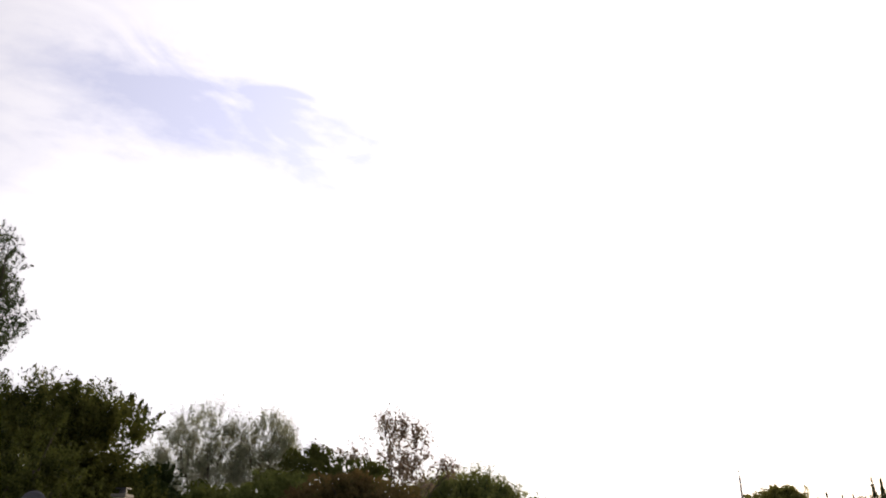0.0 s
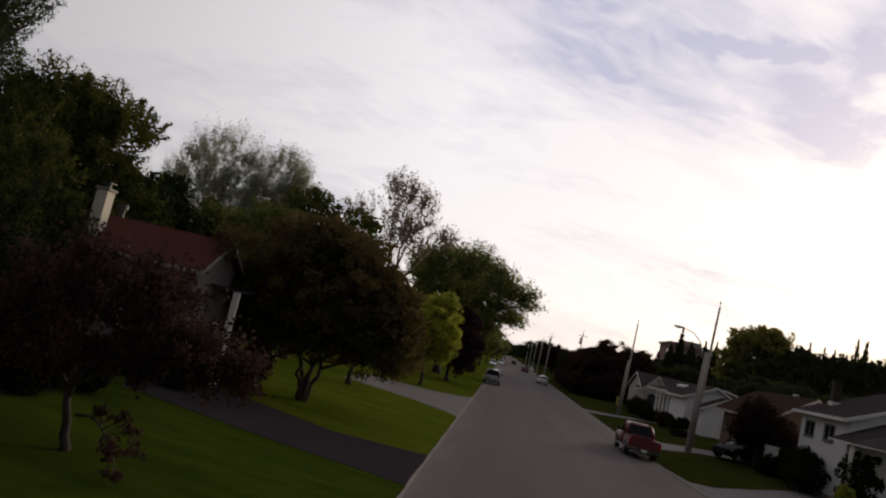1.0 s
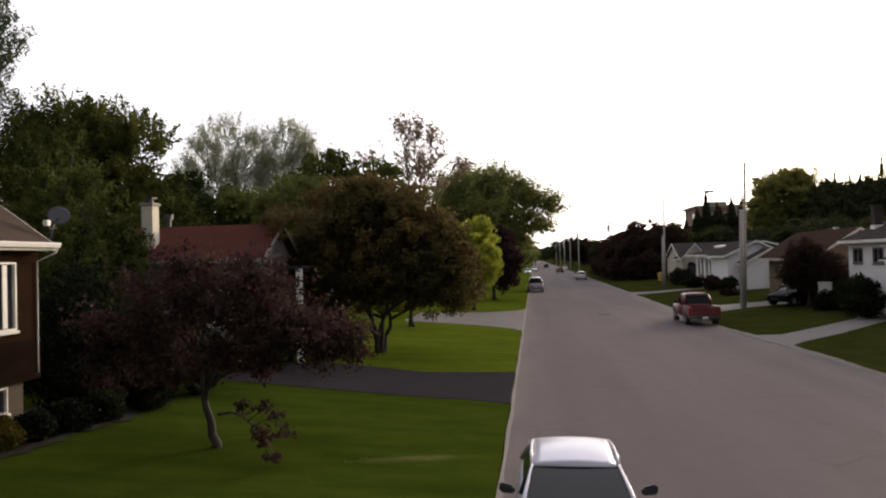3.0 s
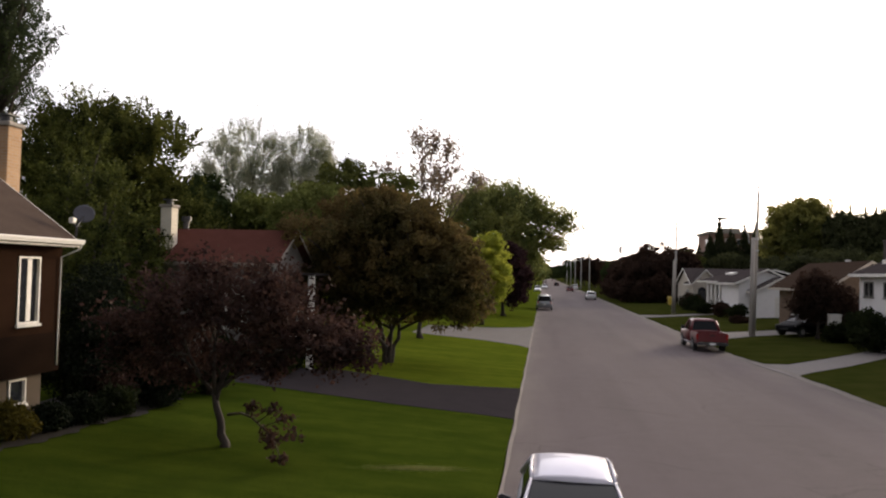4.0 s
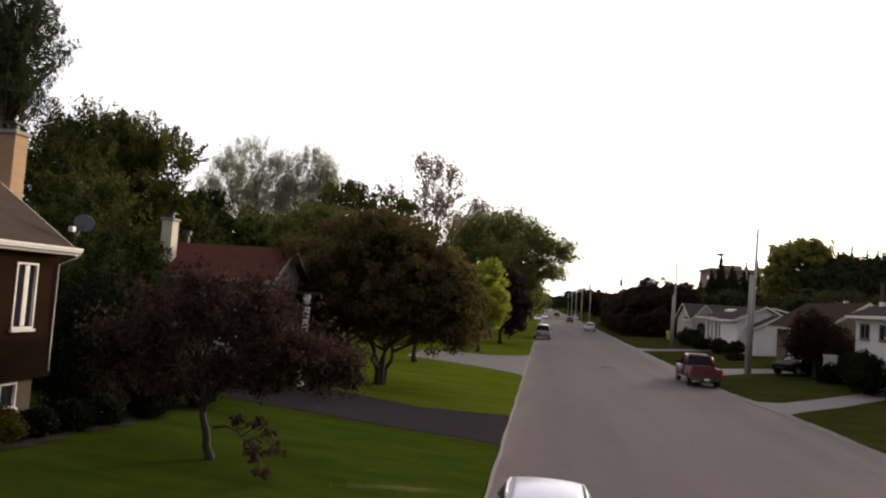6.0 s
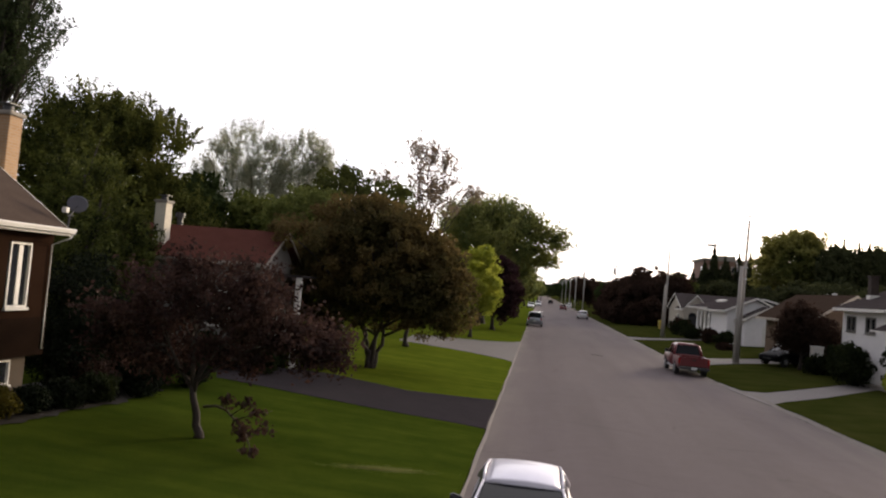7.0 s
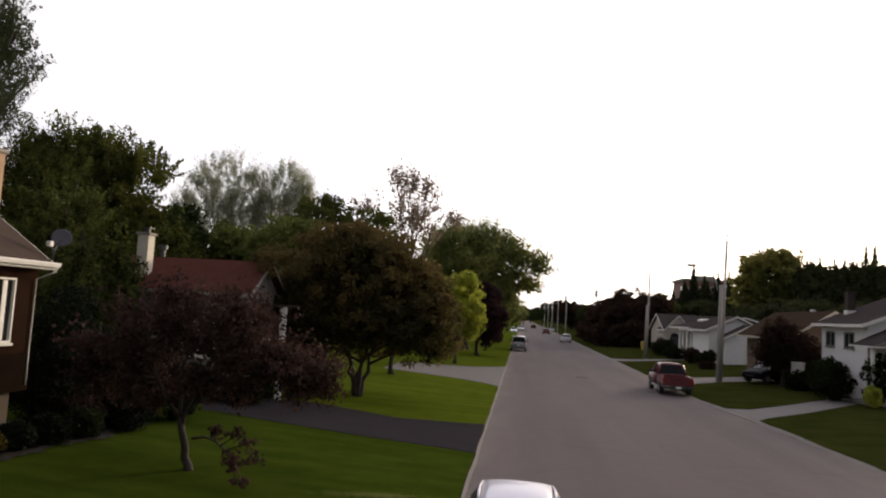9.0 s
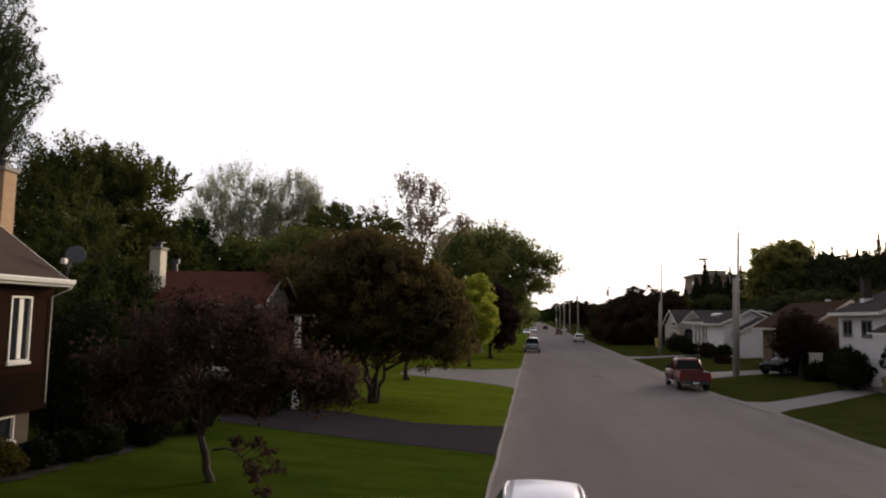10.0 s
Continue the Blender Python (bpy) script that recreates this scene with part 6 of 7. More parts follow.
tree("bronze_tree", "broad multi-stemmed tree with bronze-green foliage on the lawn", -7.05, 30.7, 2.9, 0.25,
     [(0, 0, 4.6, 3.5, 3.2, 2.4), (-2.4, -0.3, 3.7, 2.2, 2.2, 1.7), (2.1, 0.0, 3.6, 2.2, 2.2, 1.7), (-1.1, 0, 6.5, 1.9, 2.0, 1.3), (0.4, 0, 6.1, 2.0, 2.0, 1.3), (3.3, 0.4, 3.0, 1.2, 1.4, 1.1), (2.6, 0.0, 4.3, 1.5, 1.6, 1.2), (-3.4, 0.2, 3.2, 1.5, 1.6, 1.4),
      (-2.6, -3.3, 5.3, 1.2, 1.2, 0.85), (-4.5, -0.3, 3.0, 1.0, 1.2, 1.3), (-4.3, -0.2, 4.4, 1.1, 1.2, 1.1), (-3.0, -0.4, 1.9, 1.6, 1.3, 0.8), (1.5, 0.3, 5.2, 1.8, 1.9, 1.2), (-1.5, -0.6, 2.3, 1.4, 1.3, 0.7), (0.9, -0.6, 2.3, 1.4, 1.2, 0.6), (2.6, -0.3, 2.2, 1.3, 1.2, 0.6)],
     1650, 0.42, 66, 0.10, L_BRONZE, BARK_DARK, 21, limbs=40, stems=5, shell=0.42, spread=0.55, split=True)

tree("young_tree", "slim young tree beside the far driveway", -7.6, 42.0, 3.0, 0.15,
     lobes_ball(1.5, 1.5, 1.5, 3.6, 3), 120, 0.4, 50, 0.12, L_DARK, BARK_DARK, 22, limbs=10)

tree("yellow_tree", "small tree with bright yellow-green leaves", -5.2, 56.5, 3.0, 0.14,
     [(0, 0, 4.6, 2.0, 2.0, 2.5), (0.6, 0, 6.0, 1.3, 1.3, 1.3), (1.2, -0.3, 3.6, 1.2, 1.2, 1.3), (0.5, -0.3, 2.7, 1.2, 1.2, 0.9), (-1.2, 0, 4.4, 1.4, 1.4, 1.6)],
     420, 0.45, 55, 0.13, L_YELLOW, BARK_DARK, 23, limbs=14)

tree("purple_tree", "dark purple-leaved tree behind the yellow-green one", -4.3, 70.0, 3.5, 0.2,
     [(0, 0, 4.2, 2.6, 2.6, 2.9), (0.9, 0, 3.2, 1.9, 1.9, 2.2), (0, 0, 6.4, 1.8, 1.8, 1.3)], 340, 0.55, 55, 0.17, L_PURPLE, BARK_DARK, 24, limbs=10)

branching_tree("street_maple", "large green maple with spiky boughs reaching over the street", -6.2, 79.0, 5.0, 0.42,
               [(0.0, 0.0, 9.4, 5.5, 5.0, 5.0), (-2.4, 0.0, 11.3, 3.8, 3.8, 3.2), (1.6, 0.0, 12.0, 3.4, 3.2, 2.9), (4.2, 0, 11.9, 2.0, 1.6, 1.5), (7.4, 0.0, 10.6, 1.9, 1.2, 0.9), (8.3, -0.3, 9.1, 1.5, 1.1, 0.8),
                (7.1, 0.0, 7.4, 1.5, 1.1, 0.9), (5.9, 0.0, 9.0, 1.9, 1.4, 1.7), (5.2, 0.0, 10.8, 1.9, 1.5, 1.6), (5.2, 0.0, 7.4, 1.9, 1.5, 1.5), (4.8, 0.0, 5.6, 1.7, 1.2, 1.0)],
               820, L_MAPLE, BARK_DARK, 25, per=46, leaf=0.17, scatter=0.25, reach=(0.35, 1.2), arms=(9, 5, 4), shell=0.34, lift=0.04, fine=0.02,
               core=([(0.0, 0.0, 8.8, 4.7, 4.4, 4.0), (-2.2, 0.0, 10.4, 3.2, 3.2, 2.6), (1.6, 0.0, 10.8, 2.7, 2.6, 2.4), (2.6, 0, 6.6, 2.4, 2.2, 1.8)], 440, 0.8, 50))

branching_tree("bare_tree", "tall thin tree with sparse bronze leaves", -10.5, 61.0, 6.5, 0.18,
               [(0, 0, 13.3, 3.1, 2.2, 3.5), (1.3, 0, 11.4, 2.7, 2.0, 2.2), (-0.5, 0, 15.6, 1.9, 1.4, 1.4), (1.4, 0, 14.6, 1.9, 1.4, 1.3), (-3.8, 0, 12.9, 1.7, 1.0, 1.0), (4.1, 0, 12.0, 1.3, 0.9, 1.1)],
               380, L_SPARSE, BARK, 26, per=15, leaf=0.145, scatter=0.18, reach=(0.6, 1.12), arms=(5, 4, 4), shell=0.5, lift=0.05, fine=0.013)

tree("green_tree", "rounded dark green tree behind the bronze one", -13.0, 46.0, 6.0, 0.3,
     [(-0.4, 0, 8.0, 3.0, 3.2, 3.0), (2.2, 0, 8.3, 2.2, 2.2, 2.4), (-2.4, 0.5, 6.4, 2.2, 2.2, 2.2)], 420, 0.6, 55, 0.15, L_OLIVE, BARK_DARK, 27, limbs=12)
tree("light_tree", "leafy light green tree beside the red-brown roof", -14.6, 42.0, 4.0, 0.22,
     [(0, 0, 5.8, 2.4, 2.6, 3.2), (0.9, 0, 7.6, 1.5, 1.5, 1.5), (-1.5, 0, 4.6, 1.6, 1.6, 1.5)], 340, 0.55, 50, 0.14, L_LIGHT, BARK_DARK, 28, limbs=12)

for k, (tx, ty, n, lobes) in enumerate(((-27.4, 62.0, 1500, [(0, 0, 14.2, 4.4, 3.4, 4.3), (-2.2, 0, 12.8, 2.8, 2.4, 3.6), (1.8, 0, 12.4, 2.8, 2.4, 3.4), (-4.2, 0, 12.6, 1.6, 1.2, 2.4), (0, 0, 10.4, 3.8, 2.4, 2.4)]),
                                        (-22.5, 62.6, 1000, [(0.3, 0, 13.9, 3.2, 2.6, 3.6), (-0.8, 0, 11.6, 2.2, 2.0, 2.6), (2.1, 0, 13.2, 1.6, 1.6, 2.2)]))):
    branching_tree("pale_tree", "tall airy tree with fine upright boughs and pale young leaves", tx, ty, 5.2, 0.20, lobes, n, L_PALE, BARK, 31 + k,
                   per=28, leaf=0.082, scatter=0.19, reach=(-0.1, 1.15), arms=(7, 4, 4, 3), shell=0.38, lift=0.02, fine=0.008, lengthen=2.0, group="pale trees behind the houses")

tree("big_pine", "big dense dark green tree with candle-like shoots", -24.0, 36.0, 9.0, 0.45,
     [(-0.6, 0, 8.6, 4.2, 4.0, 3.8), (-1.0, 0, 11.1, 2.6, 2.6, 1.7), (1.2, 0, 10.8, 2.3, 2.4, 1.4), (2.9, 0, 10.5, 1.7, 1.7, 1.2), (4.3, 0, 10.4, 1.15, 1.3, 0.8), (-3.2, 0, 8.8, 2.0, 2.6, 3.2), (2.0, 0, 7.6, 2.0, 2.2, 2.2), (0, 0, 4.6, 4.4, 3.8, 3.2), (2.9, -0.5, 5.0, 1.8, 1.8, 2.4), (4.0, 0.5, 6.4, 1.6, 1.8, 2.2), (5.0, 0.8, 4.4, 1.7, 1.8, 2.4)],
     1850, 0.62, 80, 0.11, L_BIG, BARK_DARK, 41, limbs=26, rise=0.8, shell=0.42, sprig=0.85)
for k, (cx, cy, hh, rr) in enumerate(((-17.9, 25.6, 8.6, 1.6), (-16.3, 24.2, 7.4, 1.35), (-20.4, 28.0, 9.4, 2.1), (-15.2, 22.2, 5.2, 1.2), (-14.85, 24.2, 5.8, 0.95))):
    tree("cedar", "bushy upright green cedar beside the brown house", cx, cy, hh * 0.8, 0.14,
         [(0, 0, hh * 0.35, rr, rr, hh * 0.33), (0.2, 0, hh * 0.62, rr * 0.75, rr * 0.75, hh * 0.28), (0, 0.1, hh * 0.82, rr * 0.42, rr * 0.42, hh * 0.2)],
         190, 0.48, 74, 0.085, L_CEDAR, BARK_DARK, 50 + k, limbs=8, rise=0.8, shell=0.36, sprig=0.92, group="cedars beside the brown house")

# tall pine at the edge
tree("tall_pine", "very tall loose blue-green pine", -35.2, 41.0, 20.0, 0.45,
     [(0, 0, 21.0, 2.6, 2.6, 3.6), (0.4, 0, 17.6, 3.0, 3.0, 3.0), (0.3, 0, 14.9, 2.6, 2.6, 1.6), (-1.8, 0, 15.5, 3.0, 3.2, 4.0)],
     780, 0.62, 50, 0.12, L_BLUE, BARK_DARK, 61, limbs=60, rise=0.4, shell=0.55, sprig=0.7)

# woods behind the houses
rnd = random.Random(70)
for k, (tx, ty, hh, rr, mat) in enumerate(((-33, 70, 10, 4.5, L_DARK), (-24, 74, 9.5, 4.5, L_DARK), (-17.5, 68, 8.0, 3.6, L_HEDGE), (-20.8, 56, 10.6, 2.6, L_LIGHT), (-27.6, 54, 12.2, 2.4, L_DARK), (-24.0, 57, 10.8, 2.6, L_LIGHT), (-31.2, 55, 12.4, 2.8, L_DARK), (-33, 55, 10, 4.4, L_DARK), (-12.5, 88, 9, 4, L_MAPLE), (-5.0, 93, 8.5, 3.6, L_OLIVE), (-5.4, 106, 10.0, 4.2, L_OLIVE), (-4.8, 126, 9.5, 4.2, L_OLIVE), (-4.4, 152, 9.5, 4.4, L_MAPLE), (-4.0, 196, 8, 4.4, L_OLIVE), (-3.2, 235, 8.5, 5, L_MAPLE), (-2.5, 280, 9, 5.5, L_OLIVE), (-1.0, 330, 10, 6, L_DARK), (0.5, 390, 11, 7, L_DARK))):
    far = ty > 100
    tree("wood_tree", "dark leafy tree in the woods behind the houses", tx, ty, hh * 0.55, 0.28, lobes_ball(rr, rr, hh * 0.42, hh * 0.58, 70 + k), 260, 0.8, 40, 0.26 if not far else 0.34, mat, BARK_DARK, 80 + k, limbs=8, group="trees behind the houses")

# across the street
tree("round_tree", "big round golden-olive tree behind the far houses", 41.7, 128.0, 8.0, 0.5,
     [(0, 0, 10.6, 4.9, 4.6, 6.2), (-2.5, 0, 14.6, 2.5, 2.8, 2.4), (0.6, 0, 16.0, 2.7, 2.8, 1.9), (-4.1, 0, 10.4, 2.1, 2.4, 3.8), (2.6, 0, 14.0, 2.3, 2.4, 2.4)], 620, 0.95, 50, 0.30, L_ROUND, BARK_DARK, 101, limbs=20,
     airy=([(4.0, 0, 14.6, 1.7, 1.7, 2.2), (4.6, 0, 10.4, 1.4, 1.7, 2.0)], 46, 46))
# a close row: dense bodies below, pointed tops above
for k in range(20):
    tx = 46.6 + 1.75 * k + rnd.uniform(-0.5, 0.5)
    spruce("spruce", "dark spruce in a close row behind the houses", tx, 127 + rnd.uniform(-4, 6), 15.0 + 0.3 * k + rnd.uniform(-1.3, 1.5), 2.8, L_SPRUCE_BRIGHT, 110 + k, tiers=16, leaf=0.42, per=40, group="row of spruces")
for k in range(11):
    tx = 47.0 + 2.9 * k
    tree("conifer", "dark dense conifer in the row behind the houses", tx, 124.5 + rnd.uniform(-1, 1), 9.0, 0.3, [(0, 0, 7.0 + 0.2 * k, 2.9, 2.6, 6.8), (0.7, 0, 11.2 + 0.24 * k, 2.0, 1.9, 3.6 + rnd.uniform(-0.5, 0.5)), (-1.2, 0, 10.6 + 0.24 * k, 1.8, 1.9, 3.6)], 420, 0.8, 44, 0.32, L_SPRUCE_BRIGHT, BARK_DARK, 140 + k, limbs=6, rise=0.5, sprig=0.8, group="row of spruces")
for k, (tx, ty, hh, rr) in enumerate(((35.4, 153, 15.0, 2.6), (33.6, 152, 11.2, 3.0), (31.6, 154, 9.8, 2.8), (34.6, 158, 12.0, 3.2), (37.6, 153, 13.0, 3.2), (39.8, 151, 13.4, 3.2), (42.2, 152, 13.8, 3.2), (44.4, 150, 13.4, 3.2), (37.2, 149, 11.6, 3.4), (41.0, 147, 12.4, 3.4), (29.8, 158, 8.2, 2.6), (35.0, 148, 10.2, 3.2), (46.5, 148, 13.0, 3.2), (32.6, 148, 8.8, 2.8))):
    spruce("spruce", "dark spruce in front of the apartment block", tx - 0.6, ty, 1.06 * hh, rr + 0.6, L_SPRUCE, 160 + k, tiers=15, leaf=0.5, per=40, group="spruces by the apartment block")
for k, (tx, ty, hh, rr) in enumerate(((30.5, 92, 8.0, 3.6), (36, 98, 8.6, 4.0), (41, 92, 8.0, 4.0), (35, 80, 7.4, 3.6), (33.5, 70, 7.0, 3.4), (38, 66, 7.6, 3.6), (44, 72, 8.4, 4.2), (34, 112, 8.0, 4.0), (48, 84, 9, 4.6), (55, 80, 9, 4.6), (46, 104, 9.5, 4.4), (52, 100, 9.5, 4.4), (58, 104, 10, 4.6), (64, 98, 10, 4.6), (70, 104, 10, 4.8), (40, 108, 9, 4.2), (62, 76, 9, 4.6), (29, 118, 8.5, 3.8), (45.5, 133, 12.4, 3.4), (33, 54, 6.6, 3.2), (38, 50, 7, 3.6), (50, 62, 8.5, 4.4))):
    tree("yard_tree", "dark leafy tree in the back yards", tx, ty, hh * 0.5, 0.25, lobes_ball(rr, rr, hh * 0.42, hh * 0.58, 170 + k), 230, 0.75, 40, 0.24, L_YARD_HAZE, BARK_DARK, 180 + k, limbs=6, group="back yard trees")
for k, (tx, ty, hh, rr, mat) in enumerate(((18.6, 128, 10.2, 4.4, L_HEDGE), (15.6, 133, 8.2, 4.0, L_HEDGE), (24.0, 131, 9.2, 3.6, L_OLIVE), (16.2, 146, 8.4, 4.0, L_HEDGE), (16.4, 122, 7.2, 3.8, L_HEDGE), (21.0, 121, 8.6, 3.8, L_HEDGE), (16.6, 161, 8.0, 4.0, L_HEDGE), (17.2, 178, 8.0, 4.2, L_DARK), (20.5, 196, 8.5, 4.6, L_HEDGE), (21.5, 218, 8.5, 5, L_DARK), (22, 245, 9, 5.5, L_HEDGE), (22.5, 280, 10, 6, L_DARK), (23.5, 330, 11, 7, L_DARK), (24, 400, 13, 8, L_HEDGE), (20, 262, 8, 4, L_HEDGE), (20.5, 310, 9, 5, L_HEDGE), (17.0, 252, 10.5, 4.0, L_HEDGE), (15.8, 300, 12.0, 4.5, L_HEDGE), (14.8, 350, 13.0, 5.0, L_DARK), (13.6, 425, 14.5, 6.0, L_DARK))):
    tree("hedge_tree", "dark broad tree in a row along the street", tx, ty, hh * 0.4, 0.26, lobes_ball(rr, rr, hh * 0.56, hh * 0.54, 200 + k, 8), 430, 0.8, 60, 0.22, mat, BARK_DARK, 210 + k, limbs=8, group="tree row along the street")
for k, (tx, ty, hh, rr) in enumerate(((-4, 520, 12, 9), (6, 560, 12, 10), (14, 520, 12, 9), (-16, 480, 13, 9), (25, 500, 13, 9), (40, 480, 13, 10), (-30, 500, 14, 10), (-60, 420, 15, 12), (-90, 380, 15, 13), (70, 420, 14, 12), (110, 380, 15, 13), (150, 360, 15, 14))):
    tree("far_tree", "distant dark tree closing the end of the street", tx, ty, hh * 0.5, 0.4, lobes_ball(rr, rr, hh * 0.46, hh * 0.54, 300 + k), 200, 1.6, 40, 0.6, L_DARK, BARK_DARK, 310 + k, limbs=0, group="distant trees")

for k, (sx, sy, rx, hh) in enumerate(((13.6, 120.5, 2.0, 3.6), (15.2, 116.5, 2.0, 3.8), (17.6, 115.5, 2.2, 4.2), (13.2, 126, 2.0, 3.6), (13.0, 133, 2.0, 3.4), (13.2, 141, 2.0, 3.6), (13.6, 150, 2.2, 3.6), (14.0, 160, 2.4, 3.8), (15.4, 172, 2.6, 3.8), (17.4, 186, 2.8, 4.0), (20.6, 115.6, 2.2, 4.0), (19.6, 202, 3.0, 4.0))):
    shrub("hedge_bush", "dark bronze bush at the foot of the tree row", sx, sy, rx, rx, hh, L_HEDGE, 460 + k, leaf=0.24, clumps=90, per=60, group="bushes under the tree row")

tree("dark_small_tree", "dark bronze-brown small tree in front of the tan-roofed house", 17.85, 51.8, 2.6, 0.12,
     [(0, 0, 2.7, 1.6, 1.4, 1.6), (1.2, 0.1, 2.4, 1.4, 1.2, 1.3), (-0.9, 0, 2.5, 1.0, 1.1, 1.2), (-0.3, 0, 4.0, 0.9, 0.9, 0.75), (1.9, 0.2, 1.6, 1.1, 1.0, 1.0)], 330, 0.5, 50, 0.12, L_HEDGE, BARK_DARK, 401, limbs=10)
for nm, lb, sx, sy, rx, ry, hh, mat in (
        ("shrub", "broad dark evergreen bush by the driveway", 18.5, 46.2, 1.2, 1.9, 2.4, L_SHRUB), ("shrub", "broad dark evergreen bush by the driveway", 17.9, 43.4, 1.3, 1.4, 2.3, L_SHRUB),
        ("shrub", "low dark bush by the driveway", 19.2, 48.4, 1.0, 1.2, 2.0, L_SHRUB), ("golden_shrub", "yellow-green shrub by the porch", 18.4, 40.0, 0.4, 0.45, 1.3, L_YELLOW), ("shrub", "tall dark bush before the porch", 19.3, 41.0, 1.0, 0.9, 3.0, L_SHRUB),
        ("shrub", "dark shrub before the white garage", 18.4, 74.0, 1.0, 1.0, 1.4, L_SHRUB), ("shrub", "dark shrub before the porch", 17.3, 83.6, 1.2, 1.2, 1.5, L_SHRUB),
        ("shrub", "dark shrub before the porch", 17.6, 91.2, 1.4, 1.6, 1.9, L_SHRUB), ("shrub", "dark shrub before the porch", 18.4, 95.8, 1.6, 1.8, 2.0, L_HEDGE),
        ("shrub", "dark shrub by the arched entry", 18.6, 99.6, 1.3, 1.2, 1.7, L_SHRUB), ("shrub", "dark shrub at the garage corner", 17.6, 77.2, 1.0, 1.0, 1.5, L_HEDGE),
        ("shrub", "low dark bush before the white cabinet", 17.95, 49.0, 1.2, 0.7, 1.3, L_SHRUB), ("shrub", "low dark bush beside the parked car", 21.2, 54.6, 1.3, 1.3, 1.5, L_SHRUB), ("shrub", "low tan shrub by the drive", 16.8, 68.0, 1.0, 1.0, 0.7, L_HEDGE)):
    shrub(nm, lb, sx, sy, rx, ry, hh, mat, int(sx * 100 + sy), leaf=0.12, group="shrubs across the street")

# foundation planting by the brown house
# the near-black bushes carry the corner's shade in their leaf colour
for k, (sx, sy, rx, ry, hh, mat, nm, lb) in enumerate(((-11.35, 13.9, 0.5, 0.55, 0.75, L_GOLD, "golden_shrub", "golden-leaved low shrub at the basement wall"), (-11.2, 14.9, 0.45, 0.5, 0.55, L_SHADE_GREEN, "shrub", "low dark shrub at the basement wall"),
                                                (-11.0, 15.9, 0.5, 0.5, 0.62, L_SHADE_GREEN, "shrub", "rounded dark shrub at the house corner"), (-10.9, 16.9, 0.55, 0.5, 0.70, L_SHRUB, "shrub", "rounded dark green shrub in the bed"),
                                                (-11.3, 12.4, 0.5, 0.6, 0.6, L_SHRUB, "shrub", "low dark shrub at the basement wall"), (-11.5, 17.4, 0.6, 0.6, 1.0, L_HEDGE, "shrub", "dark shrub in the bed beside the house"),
                                                (-12.6, 17.4, 0.9, 0.9, 2.0, L_SHADE_GREEN, "shrub", "tall dark evergreen bush behind the corner"), (-12.2, 19.4, 1.0, 1.0, 1.7, L_SHADE_GREEN, "shrub", "tall dark evergreen bush behind the corner"),
                                                (-11.6, 21.0, 0.8, 0.8, 1.3, L_SHADE_GREEN, "shrub", "dark bush beside the driveway"),
                                                (-11.3, 18.6, 0.7, 0.8, 1.5, L_SHADE_GREEN, "shrub", "dark bush in the bed beside the house"), (-10.9, 19.8, 0.6, 0.7, 1.2, L_SHADE_GREEN, "shrub", "dark bush in the bed beside the house"),
                                                (-13.2, 18.6, 1.1, 1.1, 3.4, L_SHADE_GREEN, "shrub", "tall dark evergreen bush behind the corner"), (-13.0, 20.8, 1.1, 1.1, 3.0, L_SHADE_GREEN, "shrub", "tall dark evergreen bush behind the corner"), (-11.9, 17.6, 0.9, 0.9, 2.4, L_SHADE_GREEN, "shrub", "tall dark evergreen bush behind the corner"), (-10.6, 18.4, 0.6, 0.6, 1.1, L_SHADE_GREEN, "shrub", "dark bush in the bed beside the house"), (-12.5, 18.3, 1.0, 0.9, 4.0, L_SHADE_GREEN, "shrub", "tall dark evergreen bush behind the corner"), (-13.6, 20.2, 1.2, 1.0, 4.4, L_SHADE_GREEN, "shrub", "tall dark evergreen bush behind the corner"), (-11.2, 19.8, 0.8, 0.8, 2.3, L_SHADE_GREEN, "shrub", "dark bush in the bed beside the house"), (-10.2, 20.4, 0.6, 0.6, 1.5, L_SHADE_GREEN, "shrub", "dark bush in the bed beside the house"))):
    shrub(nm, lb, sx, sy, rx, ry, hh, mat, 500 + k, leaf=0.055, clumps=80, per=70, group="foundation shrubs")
for k, (sx, sy, rx, ry, hh) in enumerate(((-8.35, 27.8, 0.8, 0.7, 2.2), (-12.0, 24.6, 0.7, 0.6, 1.3), (-10.9, 24.7, 0.7, 0.6, 1.1), (-9.6, 24.9, 0.6, 0.6, 1.0), (-8.9, 27.9, 0.4, 0.4, 1.0), (-9.9, 27.0, 0.5, 0.5, 1.2), (-11.0, 26.6, 0.6, 0.5, 1.3))):
    shrub("shrub", "reddish low shrub before the pale house wall", sx, sy, rx, ry, hh, L_PLUM if k % 2 == 0 else L_SHRUB, 530 + k, leaf=0.07, clumps=60, per=60, group="shrubs before the red-roofed house")


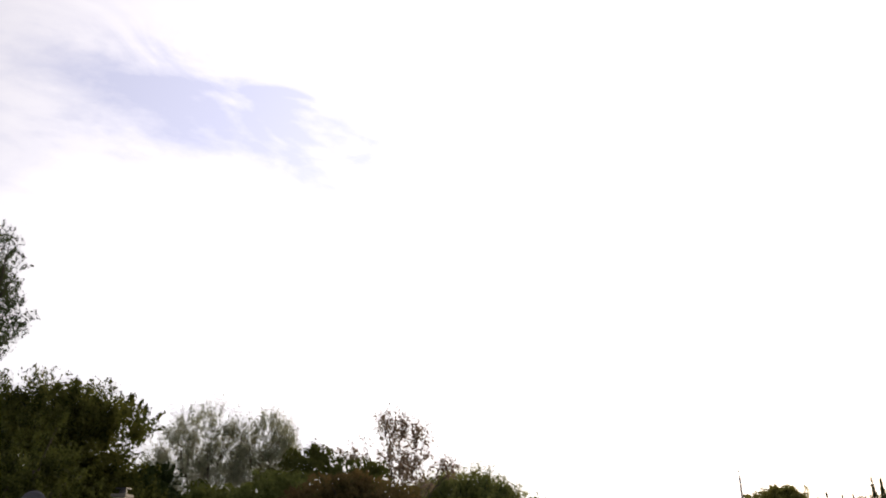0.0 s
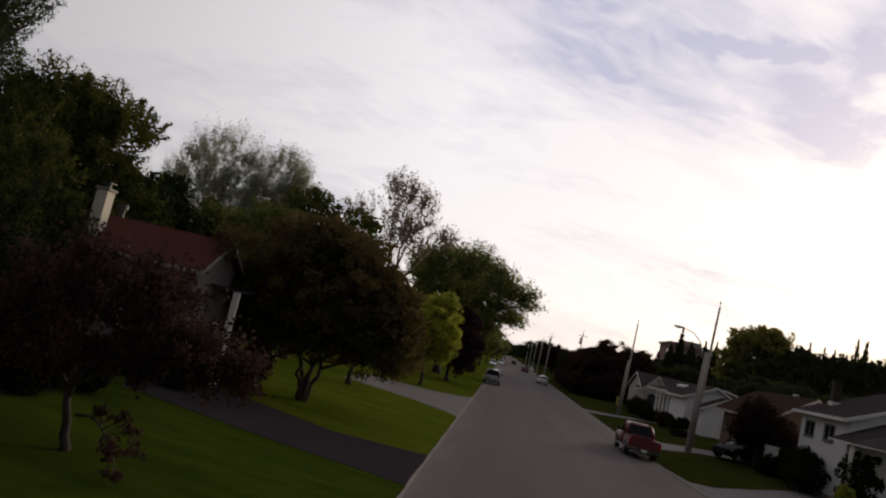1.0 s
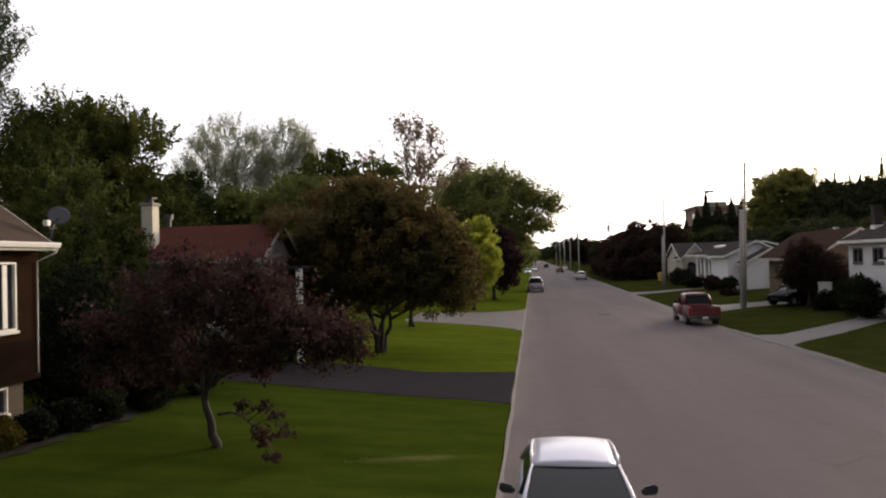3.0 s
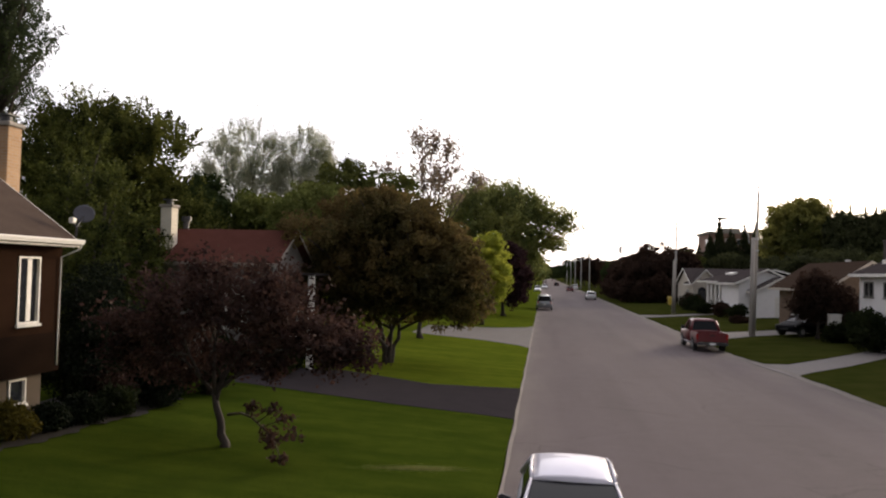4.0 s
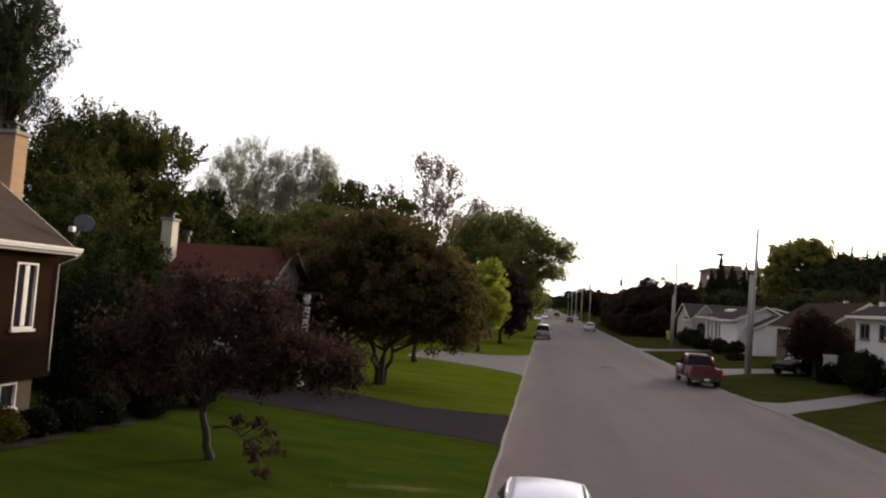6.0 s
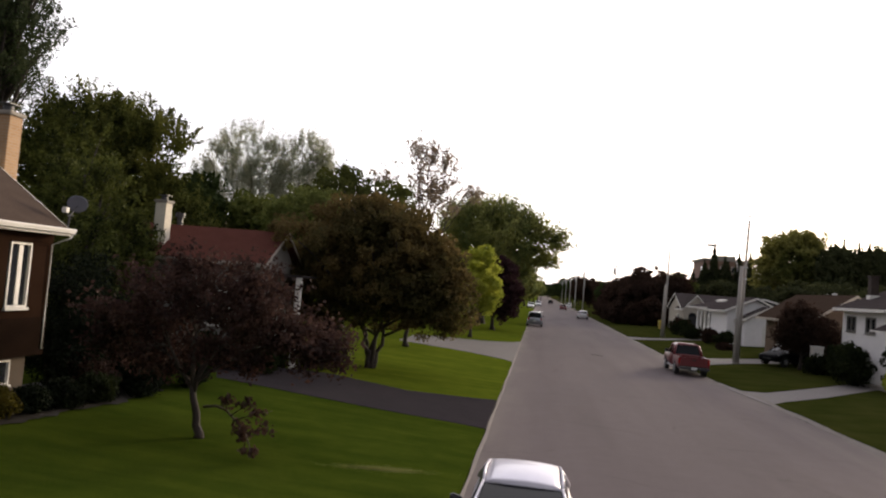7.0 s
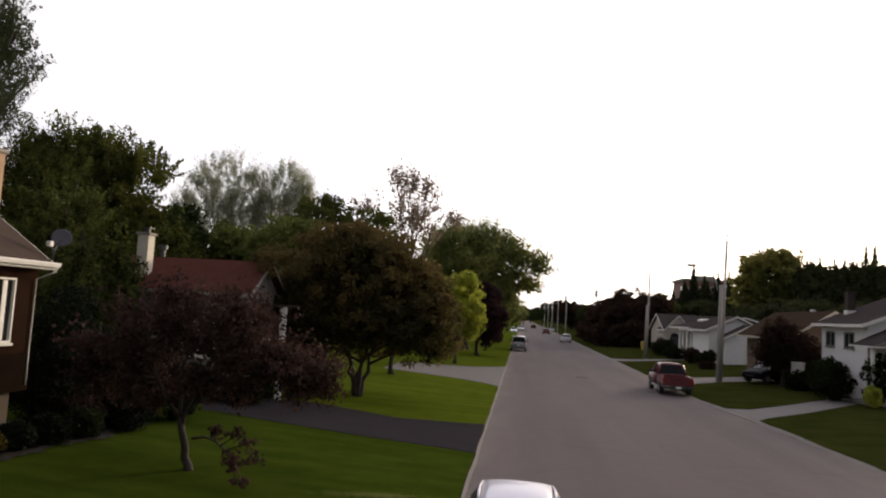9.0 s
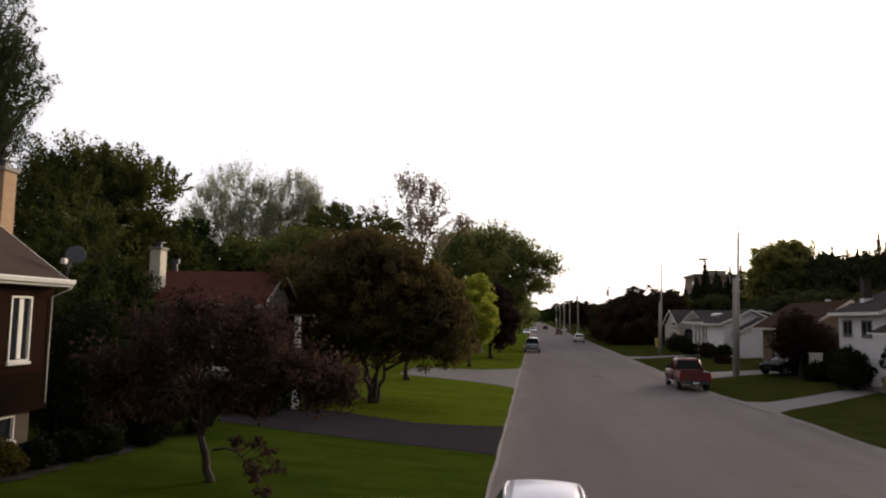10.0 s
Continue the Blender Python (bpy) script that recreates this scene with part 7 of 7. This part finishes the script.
def yellow_bin():
    b = root("waste_bin", (17.6, 107.0, ground_z(17.6)), "small yellow plastic bin at the lawn edge", "bin")
    part("tub", Geo().hexa([(-0.3, -0.3, 0), (0.3, -0.3, 0), (0.3, 0.3, 0), (-0.3, 0.3, 0)], [(-0.4, -0.4, 1.1), (0.4, -0.4, 1.1), (0.4, 0.4, 1.1), (-0.4, 0.4, 1.1)]), YELLOW, b, bevel=0.04)
    part("lid", Geo().hexa([(-0.43, -0.43, 1.102), (0.43, -0.43, 1.102), (0.43, 0.43, 1.102), (-0.43, 0.43, 1.102)], [(-0.35, -0.35, 1.22), (0.35, -0.35, 1.22), (0.35, 0.35, 1.22), (-0.35, 0.35, 1.22)]), YELLOW, b, bevel=0.02)


yellow_bin()


def grass_blades():
    """Blades over the nearer lawns."""
    rng = np.random.default_rng(900)
    n = 50000
    xx = -1.24 - 10.2 * rng.uniform(0, 1, n) ** 1.1
    yy = 10.0 + 24.0 * rng.uniform(0, 1, n) ** 1.3
    lo = np.interp(xx, [-9.9, -7.3, -4.67, -1.7, -1.2], [22.3, 21.8, 21.15, 20.9, 20.2])
    hi = np.interp(xx, [-11.4, -7.9, -4.5, -1.7, -1.2], [26.1, 27.1, 26.7, 27.05, 27.7])
    keep = ((yy < lo) & ((xx > -10.4) | (yy < 12))) | (yy > hi)
    xx, yy = xx[keep], yy[keep]
    n = len(xx)
    zz = 0.035 + 0.05 * np.minimum(ROAD_L - xx, 11.0) - 0.01
    a = rng.uniform(0, 6.283, n)
    h = rng.uniform(0.008, 0.022, n)
    w = rng.uniform(0.006, 0.013, n)
    base = np.stack([xx, yy, zz], 1)
    side = np.stack([np.cos(a), np.sin(a), 0 * a], 1) * w[:, None]
    tip = base + np.stack([rng.normal(0, 0.05, n), rng.normal(0, 0.05, n), h], 1)
    me = mesh_from_arrays("grass", np.stack([base - side, base + side, tip], 1).reshape(-1, 3), 3)
    me.materials.append(LAWN)
    tagged(new("grass", me), "short mown green grass blades", "grass", kind="stuff")


grass_blades()

# unseen trees added behind the point of view to shade the near lawn
tree("yard_tree", "unseen leafy green tree added to shade the near lawn", -9.3, 5.2, 3.6, 0.22, lobes_ball(2.5, 2.9, 2.6, 5.6, 601), 420, 0.6, 45, 0.13, L_MAPLE, BARK_DARK, 602, limbs=12, z=0.35)
tree("yard_tree", "unseen leafy green tree added to shade the near lawn", -7.5, -7.0, 5.0, 0.3, lobes_ball(4.2, 4.2, 3.8, 7.4, 603), 420, 0.7, 45, 0.16, L_MAPLE, BARK_DARK, 604, limbs=12, z=0.3)
